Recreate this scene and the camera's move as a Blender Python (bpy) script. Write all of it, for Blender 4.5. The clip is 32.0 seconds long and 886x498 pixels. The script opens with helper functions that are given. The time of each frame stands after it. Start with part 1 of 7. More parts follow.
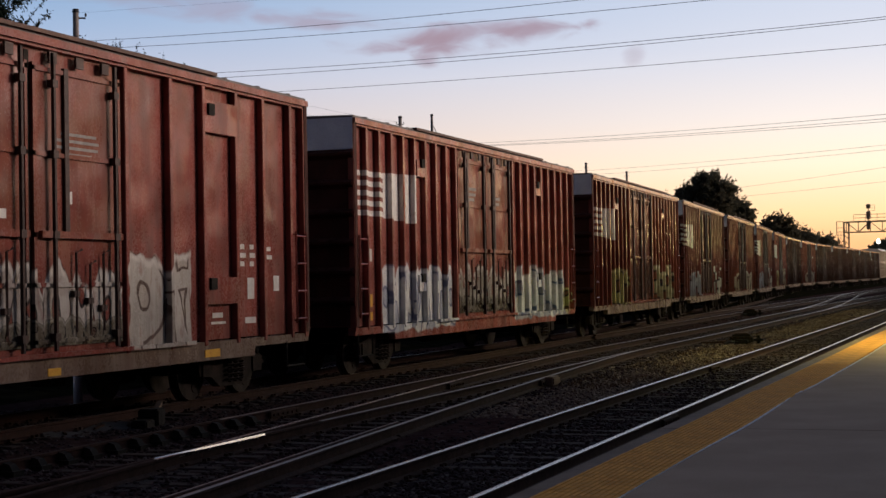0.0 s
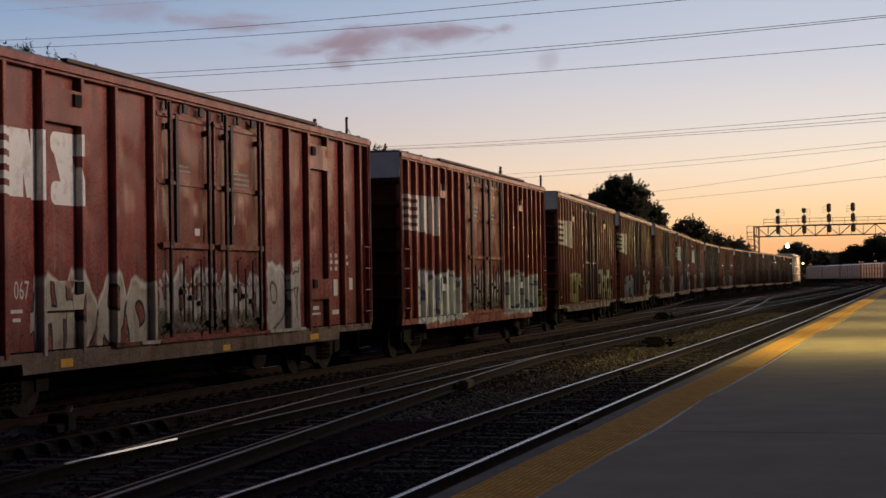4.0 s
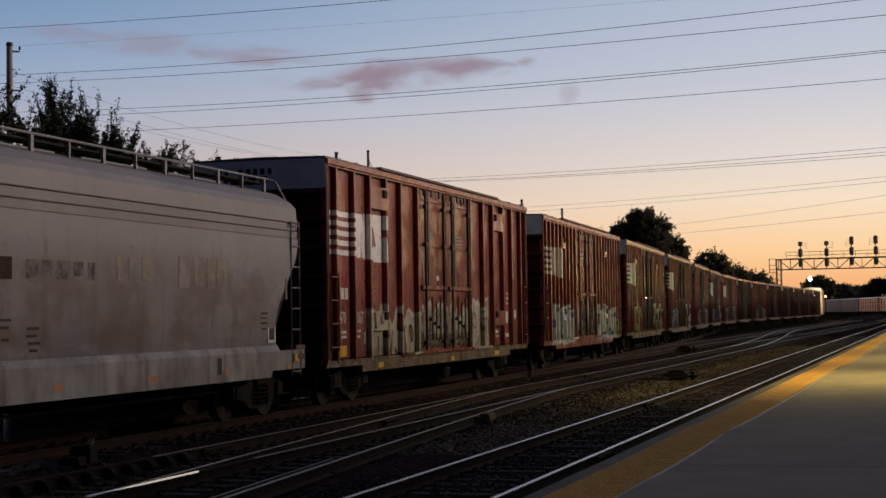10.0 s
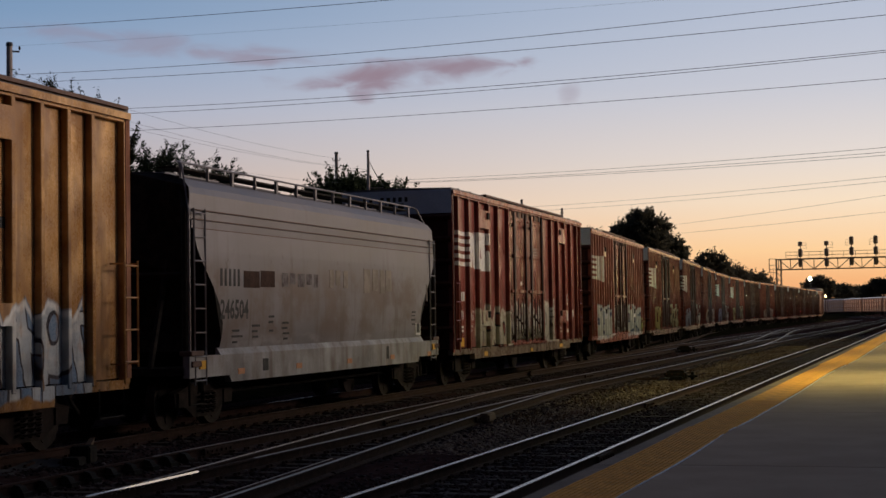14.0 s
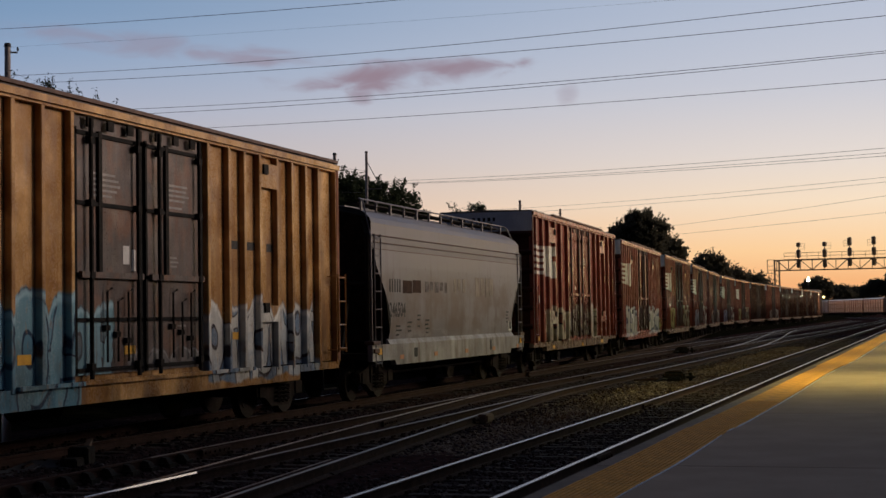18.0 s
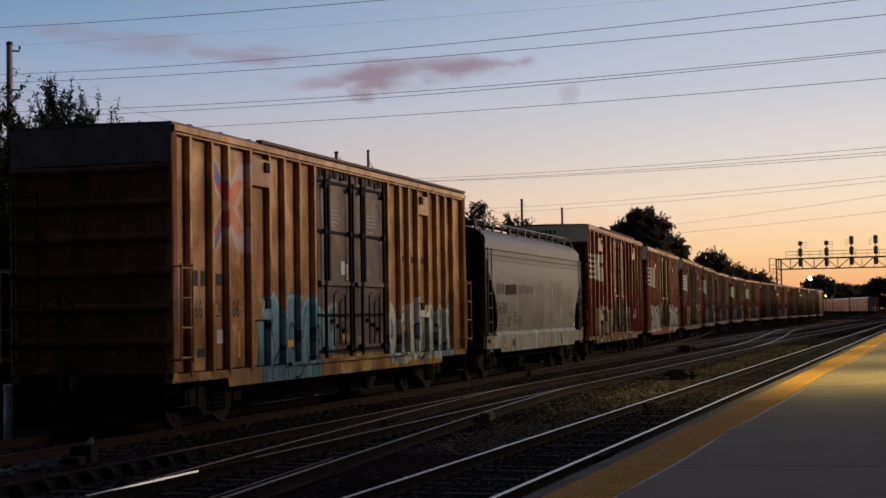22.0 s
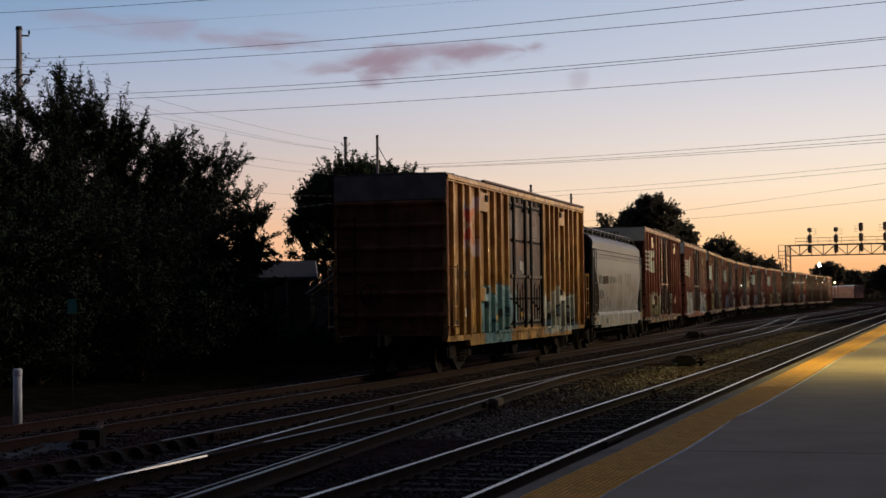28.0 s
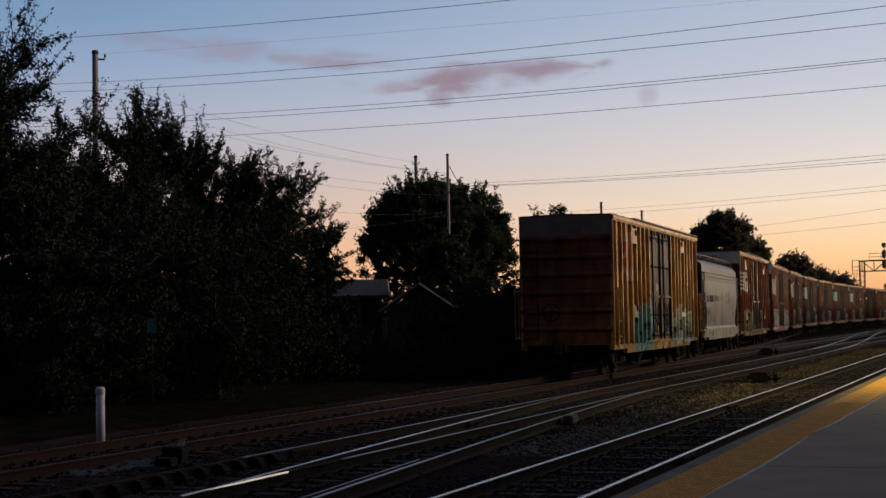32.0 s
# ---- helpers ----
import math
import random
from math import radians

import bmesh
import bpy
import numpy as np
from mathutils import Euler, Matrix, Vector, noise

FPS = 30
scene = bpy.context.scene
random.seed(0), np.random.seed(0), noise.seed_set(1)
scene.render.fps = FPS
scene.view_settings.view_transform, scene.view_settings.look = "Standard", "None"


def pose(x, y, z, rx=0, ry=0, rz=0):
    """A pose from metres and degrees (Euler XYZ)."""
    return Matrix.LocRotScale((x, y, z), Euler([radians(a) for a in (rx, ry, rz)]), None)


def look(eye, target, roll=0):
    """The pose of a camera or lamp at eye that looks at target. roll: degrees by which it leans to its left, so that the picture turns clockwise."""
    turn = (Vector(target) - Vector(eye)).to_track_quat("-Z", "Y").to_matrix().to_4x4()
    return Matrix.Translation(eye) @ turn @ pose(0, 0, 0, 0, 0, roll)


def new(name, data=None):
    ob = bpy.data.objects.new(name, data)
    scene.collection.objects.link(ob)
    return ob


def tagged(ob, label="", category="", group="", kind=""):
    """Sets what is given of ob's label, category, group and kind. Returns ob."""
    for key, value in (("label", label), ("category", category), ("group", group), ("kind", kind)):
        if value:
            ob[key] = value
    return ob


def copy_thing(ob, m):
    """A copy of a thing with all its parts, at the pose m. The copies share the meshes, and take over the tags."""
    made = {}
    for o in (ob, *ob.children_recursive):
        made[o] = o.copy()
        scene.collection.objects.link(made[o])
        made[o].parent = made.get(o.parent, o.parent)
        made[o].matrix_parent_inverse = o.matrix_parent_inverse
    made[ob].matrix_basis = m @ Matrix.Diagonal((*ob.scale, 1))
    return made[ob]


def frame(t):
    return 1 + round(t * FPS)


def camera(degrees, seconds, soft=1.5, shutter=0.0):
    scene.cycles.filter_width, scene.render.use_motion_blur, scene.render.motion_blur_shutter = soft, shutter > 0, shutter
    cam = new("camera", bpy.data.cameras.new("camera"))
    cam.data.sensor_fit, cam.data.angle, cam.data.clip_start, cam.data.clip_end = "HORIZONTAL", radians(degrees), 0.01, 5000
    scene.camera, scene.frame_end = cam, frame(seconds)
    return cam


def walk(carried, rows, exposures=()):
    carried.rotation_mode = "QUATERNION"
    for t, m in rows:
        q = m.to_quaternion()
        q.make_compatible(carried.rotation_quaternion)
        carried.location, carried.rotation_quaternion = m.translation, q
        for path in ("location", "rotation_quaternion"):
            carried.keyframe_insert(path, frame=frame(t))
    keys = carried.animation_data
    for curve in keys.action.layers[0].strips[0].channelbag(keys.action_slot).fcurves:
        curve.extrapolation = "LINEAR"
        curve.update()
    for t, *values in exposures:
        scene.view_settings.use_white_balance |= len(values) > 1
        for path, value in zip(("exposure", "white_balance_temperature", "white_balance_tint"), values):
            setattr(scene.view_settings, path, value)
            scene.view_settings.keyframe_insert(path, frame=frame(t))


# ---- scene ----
# ------------------------------------------------------------------ camera
EYE = (0.0, 0.0, 1.855)
cam = camera(31.3, 32.0, soft=1.5)


def aim(t, yaw, pitch, roll):
    """A camera pose at the eye: yaw left of the line's axis, pitch up, roll (degrees)."""
    a, b = radians(yaw), radians(pitch)
    way = Vector((math.cos(a) * math.cos(b), math.sin(a) * math.cos(b), math.sin(b)))
    back = 0.26 * min(1.0, max(0.0, (t - 28.0) / 2.5))       # the viewer sways back a little at the end
    eye = Vector(EYE) - Vector((back, 0, 0))
    return look(eye, eye + way * 10, roll)


PATH = [(0.0, 19.178, 1.125, -1.014), (0.5, 19.159, 1.192, -1.02), (1.0, 18.097, 1.205, -1.0), (1.5, 16.592, 1.158, -0.97),
        (2.0, 16.134, 1.143, -1.05), (2.5, 16.106, 1.14, -1.06), (3.0, 16.105, 1.13, -1.04), (3.5, 16.081, 1.16, -0.97),
        (5.5, 16.449, 1.788, -0.9), (6.0, 16.721, 2.423, -0.91), (6.5, 16.734, 2.44, -0.9), (7.0, 16.758, 2.42, -0.91),
        (7.5, 16.76, 2.399, -0.91), (8.0, 16.836, 2.407, -0.9), (9.0, 16.836, 2.4, -0.9), (17.5, 16.826, 2.395, -0.9),
        (18.0, 16.768, 2.428, -0.91), (18.5, 16.825, 2.396, -0.9), (22.0, 16.834, 2.38, -0.89), (25.5, 16.844, 2.363, -0.9),
        (27.5, 17.237, 2.373, -0.91), (28.0, 17.162, 1.864, -0.74), (28.5, 17.744, 2.461, -1.3), (29.0, 18.445, 2.53, -1.78),
        (29.5, 18.599, 2.341, -1.51), (30.0, 18.731, 2.403, -1.59), (30.5, 19.48, 2.49, -1.23), (31.0, 19.71, 2.551, -1.04),
        (31.5, 19.775, 2.552, -1.03), (32.0, 19.681, 2.55, -1.03)]
EXPOSURES = [(0.0, 0.42), (1.0, 0.42), (2.0, 0.14), (3.0, 0.11), (6.0, 0.0), (26.0, 0.0), (28.0, 0.12), (30.0, 0.09), (32.0, 0.05)]
walk(cam, [(t, aim(t, a, b, c)) for t, a, b, c in PATH], EXPOSURES)

# ------------------------------------------------------------------ world and light
SUN_AZ = -56.0     # degrees left of the line's axis where the sun has set


def build_world():
    world = bpy.data.worlds.new("dusk_sky")
    scene.world = world
    world.use_nodes = True
    nt = world.node_tree
    nd, ln = nt.nodes, nt.links
    nd.clear()

    def math_node(op, a, b=None, c=None):
        n = nd.new("ShaderNodeMath")
        n.operation = op
        for i, v in enumerate((a, b, c)):
            if v is None:
                continue
            if isinstance(v, (int, float)):
                n.inputs[i].default_value = v
            else:
                ln.new(v, n.inputs[i])
        return n.outputs[0]

    def mix_node(f, a, b):
        n = nd.new("ShaderNodeMix")
        n.data_type = "RGBA"
        for s, v in ((n.inputs[0], f), (n.inputs[6], a), (n.inputs[7], b)):
            if isinstance(v, (int, float)):
                s.default_value = v
            elif isinstance(v, tuple):
                s.default_value = (*v, 1)
            else:
                ln.new(v, s)
        return n.outputs[2]

    def ramp(f, stops):
        n = nd.new("ShaderNodeValToRGB")
        e = n.color_ramp.elements
        while len(e) < len(stops):
            e.new(0.5)
        for el, (p, c) in zip(e, stops):
            el.position, el.color = p, (*c, 1)
        ln.new(f, n.inputs[0])
        return n.outputs[0]

    co = nd.new("ShaderNodeTexCoord").outputs["Generated"]
    sep = nd.new("ShaderNodeSeparateXYZ")
    ln.new(co, sep.inputs[0])
    x, y, z = sep.outputs
    az = math_node("ARCTAN2", y, x)                    # radians left of the axis
    el = math_node("ARCSINE", z)
    up = math_node("DIVIDE", math_node("MAXIMUM", el, 0.0), math.pi / 2)
    glow_side = ramp(up, [(0.0, (0.86, 0.37, 0.17)), (0.012, (0.96, 0.49, 0.215)), (0.023, (1.02, 0.655, 0.335)), (0.043, (0.96, 0.77, 0.575)), (0.061, (0.81, 0.725, 0.67)),
                          (0.089, (0.60, 0.61, 0.68)), (0.119, (0.49, 0.54, 0.66)), (0.17, (0.36, 0.44, 0.60)), (0.35, (0.14, 0.19, 0.30)), (1.0, (0.044, 0.050, 0.092))])
    far_side = ramp(up, [(0.0, (0.84, 0.40, 0.24)), (0.027, (0.78, 0.42, 0.27)), (0.042, (0.64, 0.43, 0.36)), (0.06, (0.50, 0.42, 0.42)), (0.082, (0.40, 0.43, 0.54)),
                         (0.103, (0.27, 0.37, 0.54)), (0.122, (0.19, 0.31, 0.49)), (0.17, (0.14, 0.24, 0.41)), (0.35, (0.08, 0.12, 0.22)), (1.0, (0.044, 0.050, 0.092))])
    core = ramp(up, [(0.0, (2.2, 1.05, 0.42)), (0.03, (2.4, 1.35, 0.66)), (0.07, (1.7, 1.2, 0.85)), (0.13, (1.0, 0.86, 0.80)), (0.25, (0.38, 0.40, 0.48)), (0.45, (0.12, 0.15, 0.23)), (1.0, (0.044, 0.050, 0.092))])
    dusk_side = ramp(up, [(0.0, (0.008, 0.009, 0.014)), (0.1, (0.012, 0.013, 0.020)), (0.25, (0.018, 0.022, 0.040)), (1.0, (0.044, 0.050, 0.092))])
    away = math_node("ABSOLUTE", math_node("SUBTRACT", az, radians(SUN_AZ)))

    def fade(lo, hi):
        n = nd.new("ShaderNodeMapRange")
        n.interpolation_type = "SMOOTHSTEP"
        ln.new(away, n.inputs[0])
        n.inputs[1].default_value, n.inputs[2].default_value = radians(lo), radians(hi)
        return n.outputs[0]

    away = math_node("ABSOLUTE", math_node("SUBTRACT", az, radians(-46)))
    sky = mix_node(fade(18, 46), core, glow_side)
    sky = mix_node(fade(44, 84), sky, far_side)
    away = math_node("ABSOLUTE", math_node("SUBTRACT", az, radians(10)))
    sky = mix_node(fade(88, 118), sky, dusk_side)

    # thin pink-grey clouds: one streak in front, broken by noise
    flat = nd.new("ShaderNodeCombineXYZ")
    ln.new(az, flat.inputs[0])
    ln.new(el, flat.inputs[1])
    mapping = nd.new("ShaderNodeMapping")
    mapping.inputs["Scale"].default_value = (26, 75, 1)
    mapping.inputs["Rotation"].default_value = (0, 0, radians(4))
    ln.new(flat.outputs[0], mapping.inputs[0])
    ns = nd.new("ShaderNodeTexNoise")
    ns.inputs["Scale"].default_value, ns.inputs["Detail"].default_value, ns.inputs["Distortion"].default_value = 1.0, 4.0, 0.6
    ln.new(mapping.outputs[0], ns.inputs[0])

    def cloud(a0, e0, wa, we, power, tilt=0.0):
        da = math_node("SUBTRACT", az, radians(a0))
        de = math_node("SUBTRACT", math_node("SUBTRACT", el, radians(e0)), math_node("MULTIPLY", da, tilt))
        r = math_node("ADD", math_node("POWER", math_node("ABSOLUTE", math_node("DIVIDE", da, radians(wa))), 2.0),
                      math_node("POWER", math_node("ABSOLUTE", math_node("DIVIDE", de, radians(we))), 2.0))
        m = math_node("SUBTRACT", 1.0, r)
        m = math_node("ADD", m, math_node("MULTIPLY", math_node("SUBTRACT", ns.outputs[0], 0.5), 3.0))
        n = nd.new("ShaderNodeMapRange")
        n.interpolation_type = "SMOOTHSTEP"
        ln.new(m, n.inputs[0])
        n.inputs[1].default_value, n.inputs[2].default_value, n.inputs[3].default_value, n.inputs[4].default_value = -0.1, 1.35, 0.0, power
        return n.outputs[0]

    for args in ((18.2, 8.75, 4.6, 0.55, 0.8, -0.05), (19.0, 8.45, 1.9, 0.55, 0.95, 0.05), (19.65, 8.0, 0.6, 0.4, 0.8), (15.6, 8.95, 2.4, 0.22, 0.6, -0.06), (27.0, 9.75, 7.0, 0.5, 0.42, 0.09), (23.4, 9.35, 3.4, 0.3, 0.4, 0.08), (12.15, 7.95, 0.5, 0.55, 0.35, -0.35)):
        sky = mix_node(cloud(*args), sky, (0.30, 0.222, 0.275))

    air = nd.new("ShaderNodeTexSky")
    air.sky_type, air.sun_disc = "NISHITA", False
    air.sun_elevation, air.sun_rotation = radians(0.3), radians(90 - SUN_AZ)
    airy = nd.new("ShaderNodeVectorMath")
    airy.operation = "SCALE"
    airy.inputs[3].default_value = 0.05
    ln.new(air.outputs[0], airy.inputs[0])
    sky = mix_node(0.02, sky, airy.outputs[0])
    bg = nd.new("ShaderNodeBackground")
    bg.inputs[1].default_value = 1.0
    ln.new(sky, bg.inputs[0])
    ln.new(bg.outputs[0], nd.new("ShaderNodeOutputWorld").inputs[0])


build_world()

# the afterglow: the sun has just set off to the right of the view, broad and weak
sun = new("sun", bpy.data.lights.new("sun", "SUN"))
sun.data.energy, sun.data.angle, sun.data.color = 1.8, radians(14), (1.0, 0.80, 0.68)
sun.matrix_world = look((0, 0, 0), (-math.cos(radians(SUN_AZ)), -math.sin(radians(SUN_AZ)), -math.sin(radians(12.0))))

# sodium lamps over the platform
for lx, ly in ((39.0, 0.6), (54.0, 0.5), (70.0, 0.4), (86.0, 0.3), (104.0, 0.2), (150.0, 0.0), (190.0, -0.3), (230.0, -0.6)):
    lamp = new("platform_light", bpy.data.lights.new("platform_light", "SPOT" if lx < 120 else "POINT"))
    lamp.data.energy, lamp.data.color, lamp.data.shadow_soft_size = (1900 if lx < 50 else 1200) if lx < 120 else 450, (0.97, 0.88, 0.29), 0.12 if lx < 120 else 0.035
    if lx < 120:
        lamp.data.spot_size, lamp.data.spot_blend = radians(171 if 50 < lx < 90 else 156), 0.9
    lamp.matrix_world = look((lx, ly, 6.4), (lx, ly + (2.2 if 50 < lx < 120 else 0.6), 0.0))

# a yard lamp far down the line, beside the bend
lamp = new("yard_light", bpy.data.lights.new("yard_light", "POINT"))
lamp.data.energy, lamp.data.color, lamp.data.shadow_soft_size = 1200, (1.0, 0.82, 0.55), 0.2
lamp.location = (281.0, 15.6, 4.1)

# ------------------------------------------------------------------ materials
class Mat:
    """A small node builder round one Principled material."""

    def __init__(self, name, old=None):
        self.m = old or bpy.data.materials.new(name)
        self.m.use_nodes = True
        self.nt = self.m.node_tree
        self.nd, self.ln = self.nt.nodes, self.nt.links
        self.b = self.nd["Principled BSDF"]
        self.co = self.nd.new("ShaderNodeTexCoord")
        self.ob = self.co.outputs["Object"]

    def put(self, sock, v):
        if isinstance(v, (int, float)):
            sock.default_value = v
        elif isinstance(v, tuple):
            sock.default_value = (*v, 1) if len(sock.default_value) == 4 and len(v) == 3 else v
        else:
            self.ln.new(v, sock)

    def math(self, op, a, b=None, c=None, clamp=False):
        n = self.nd.new("ShaderNodeMath")
        n.operation, n.use_clamp = op, clamp
        for i, v in enumerate((a, b, c)):
            if v is not None:
                self.put(n.inputs[i], v)
        return n.outputs[0]

    def mix(self, f, a, b):
        n = self.nd.new("ShaderNodeMix")
        n.data_type = "RGBA"
        self.put(n.inputs[0], f), self.put(n.inputs[6], a), self.put(n.inputs[7], b)
        return n.outputs[2]

    def scaled(self, scale, co=None, shift=(0, 0, 0)):
        n = self.nd.new("ShaderNodeMapping")
        n.inputs["Scale"].default_value = scale
        n.inputs["Location"].default_value = shift
        self.ln.new(co or self.ob, n.inputs[0])
        return n.outputs[0]

    def noise(self, scale=1.0, detail=4.0, co=None, rough=0.55, distort=0.0):
        n = self.nd.new("ShaderNodeTexNoise")
        n.inputs["Scale"].default_value, n.inputs["Detail"].default_value = scale, detail
        n.inputs["Roughness"].default_value, n.inputs["Distortion"].default_value = rough, distort
        self.ln.new(co or self.ob, n.inputs[0])
        return n.outputs[0]

    def span(self, v, a, b, lo=0.0, hi=1.0):
        n = self.nd.new("ShaderNodeMapRange")
        n.interpolation_type = "SMOOTHSTEP"
        self.put(n.inputs[0], v)
        n.inputs[1].default_value, n.inputs[2].default_value, n.inputs[3].default_value, n.inputs[4].default_value = a, b, lo, hi
        return n.outputs[0]

    def xyz(self, co=None):
        n = self.nd.new("ShaderNodeSeparateXYZ")
        self.ln.new(co or self.ob, n.inputs[0])
        return n.outputs

    def bump(self, h, strength=0.3, dist=0.01):
        n = self.nd.new("ShaderNodeBump")
        n.inputs["Strength"].default_value, n.inputs["Distance"].default_value = strength, dist
        self.put(n.inputs["Height"], h)
        self.ln.new(n.outputs[0], self.b.inputs["Normal"])

    def done(self, color, rough=0.7, metal=0.0, spec=0.5):
        self.put(self.b.inputs["Base Color"], color)
        self.put(self.b.inputs["Roughness"], rough)
        self.put(self.b.inputs["Metallic"], metal)
        self.put(self.b.inputs["Specular IOR Level"], spec)
        return self.m


def plain(name, c1, c2, scale=3.0, rough=0.7, metal=0.0, bump=0.2, dist=0.01, spec=0.4, fine=40.0):
    m = Mat(name)
    a = m.noise(scale, 5)
    f = m.noise(fine, 3)
    col = m.mix(m.span(a, 0.35, 0.68), c1, c2)
    col = m.mix(m.span(f, 0.45, 0.8, 0, 0.35), col, tuple(0.5 * v for v in c1))
    m.bump(m.math("ADD", m.math("MULTIPLY", a, 0.6), m.math("MULTIPLY", f, 0.4)), bump, dist)
    return m.done(col, m.span(f, 0.3, 0.7, rough - 0.1, min(1, rough + 0.1)), metal, spec)


def island(name, c1, c2, c3, rough=0.9, bump=0.0):
    """Pieces of one joined mesh, each with its own shade."""
    m = Mat(name)
    r = m.nd.new("ShaderNodeNewGeometry").outputs["Random Per Island"]
    col = m.mix(m.span(r, 0.0, 0.55), c1, c2)
    col = m.mix(m.span(r, 0.8, 1.0), col, c3)
    n = m.noise(30, 3)
    col = m.mix(m.span(n, 0.3, 0.8, 0, 0.5), col, tuple(v * 0.5 for v in c1))
    return m.done(col, rough, 0, 0.1)


def pieces(name, c1, c2, scale=8.0, rough=0.85, bump=0.4, grain=(1, 1, 1), spec=0.25):
    """Pieces that are objects of their own, each with its own shade."""
    m = Mat(name)
    r = m.nd.new("ShaderNodeObjectInfo").outputs["Random"]
    a = m.noise(scale, 5, m.scaled(grain))
    col = m.mix(r, c1, c2)
    col = m.mix(m.span(a, 0.35, 0.75, 0, 0.7), col, tuple(v * 0.45 for v in c1))
    m.bump(a, bump, 0.01)
    return m.done(col, rough, 0, spec)


def graffiti(m, col, x, z, seed, x0, x1, z0, z1, fill, back, ink, cell=0.9, cover=1.0, taper=0.35):
    """Sprayed abstract strokes in cells: two slanting uprights and a cross stroke each, with outline and a ground colour."""
    wob = m.noise(1.0, 2, m.scaled((1.5, 1, 1.5), shift=(seed * 7, 3, 0)))
    wob2 = m.math("SUBTRACT", wob, 0.5)
    xw = m.math("ADD", x, m.math("MULTIPLY", wob2, 0.35))
    zw = m.math("ADD", z, m.math("MULTIPLY", m.math("SUBTRACT", m.noise(1.0, 2, m.scaled((1.7, 1, 1.3), shift=(3, seed, 0))), 0.5), 0.35))
    q = m.math("MULTIPLY", m.math("SUBTRACT", xw, x0), 1 / cell)
    ident = m.math("FLOOR", q)
    u = m.math("FRACT", q)
    v = m.math("MULTIPLY", m.math("SUBTRACT", zw, (z0 + z1) / 2), 2 / (z1 - z0))

    def chance(k):
        n = m.nd.new("ShaderNodeTexWhiteNoise")
        n.noise_dimensions = "1D"
        m.put(n.inputs["W"], m.math("ADD", ident, seed * 3.7 + k * 11.3))
        return n.outputs["Value"]

    def upright(at, k):
        lean = m.math("MULTIPLY", m.math("SUBTRACT", chance(k), 0.5), 0.55)
        return m.math("ABSOLUTE", m.math("SUBTRACT", m.math("SUBTRACT", u, at), m.math("MULTIPLY", lean, v)))

    bar = m.math("MULTIPLY", m.math("ABSOLUTE", m.math("SUBTRACT", m.math("ADD", v, m.math("MULTIPLY", u, m.math("SUBTRACT", chance(4), 0.5))), m.math("SUBTRACT", m.math("MULTIPLY", chance(5), 1.2), 0.7))), 0.55 * (z1 - z0) / cell)
    strokes = m.math("MINIMUM", m.math("MINIMUM", upright(0.24, 1), upright(0.72, 2)), bar)
    ru = m.math("MULTIPLY", m.math("SUBTRACT", u, 0.5), 2.6)
    rv = m.math("MULTIPLY", m.math("ADD", v, m.math("SUBTRACT", m.math("MULTIPLY", chance(8), 0.5), 0.3)), 1.45)
    ring = m.math("MULTIPLY", m.math("ABSOLUTE", m.math("SUBTRACT", m.math("SQRT", m.math("ADD", m.math("MULTIPLY", ru, ru), m.math("MULTIPLY", rv, rv))), 0.85)), 0.36)
    ring = m.math("MINIMUM", ring, upright(0.2, 9))
    round_one = m.math("GREATER_THAN", chance(7), 0.5)
    d = m.math("ADD", m.math("MULTIPLY", ring, round_one), m.math("MULTIPLY", strokes, m.math("SUBTRACT", 1.0, round_one)))
    body = m.span(d, 0.155, 0.135)
    rim = m.span(d, 0.20, 0.18)
    arch = m.math("MULTIPLY", m.math("SUBTRACT", u, 0.5), 2.0)
    arch = m.math("MULTIPLY", arch, m.math("MULTIPLY", arch, arch))
    swell = m.noise(1.0, 3, m.scaled((1.3, 0.01, 0.01), shift=(seed * 2.3, 0, 0)))
    reach = m.math("SUBTRACT", m.math("SUBTRACT", 1.05, m.math("MULTIPLY", m.math("ABSOLUTE", arch), 0.35)), m.math("MULTIPLY", m.span(swell, 0.3, 0.7), taper * 1.6))
    fx = m.math("SUBTRACT", (x1 - x0) / 2, m.math("ABSOLUTE", m.math("SUBTRACT", xw, (x0 + x1) / 2)))
    inside = m.math("MULTIPLY", m.span(m.math("SUBTRACT", reach, v), 0.0, 0.09), m.math("MULTIPLY", m.span(v, -1.08, -1.0), m.span(fx, 0.0, 0.03)))
    worn = m.span(m.noise(3.0, 5, m.scaled((2.5, 1, 1), shift=(9, seed, 0))), 0.28, 0.46, 0.6, 1.0)
    shade = m.mix(m.span(m.noise(1.0, 3, m.scaled((0.8, 1, 2.2), shift=(seed, 5, 0))), 0.42, 0.6), fill, tuple(0.62 * a + 0.38 * b for a, b in zip(fill, back)))
    tone = m.mix(rim, back, ink)
    tone = m.mix(body, tone, shade)
    halo = m.math("MULTIPLY", m.span(m.math("SUBTRACT", reach, v), 0.05, 0.12), m.span(m.math("SUBTRACT", reach, v), 0.26, 0.16))
    tone = m.mix(m.math("MULTIPLY", halo, 0.75), tone, tuple(min(0.8, 0.12 + 1.15 * a) for a in fill))
    amount = m.math("MULTIPLY", m.math("MAXIMUM", rim, cover), m.math("MULTIPLY", inside, worn))
    return m.mix(amount, col, tone)


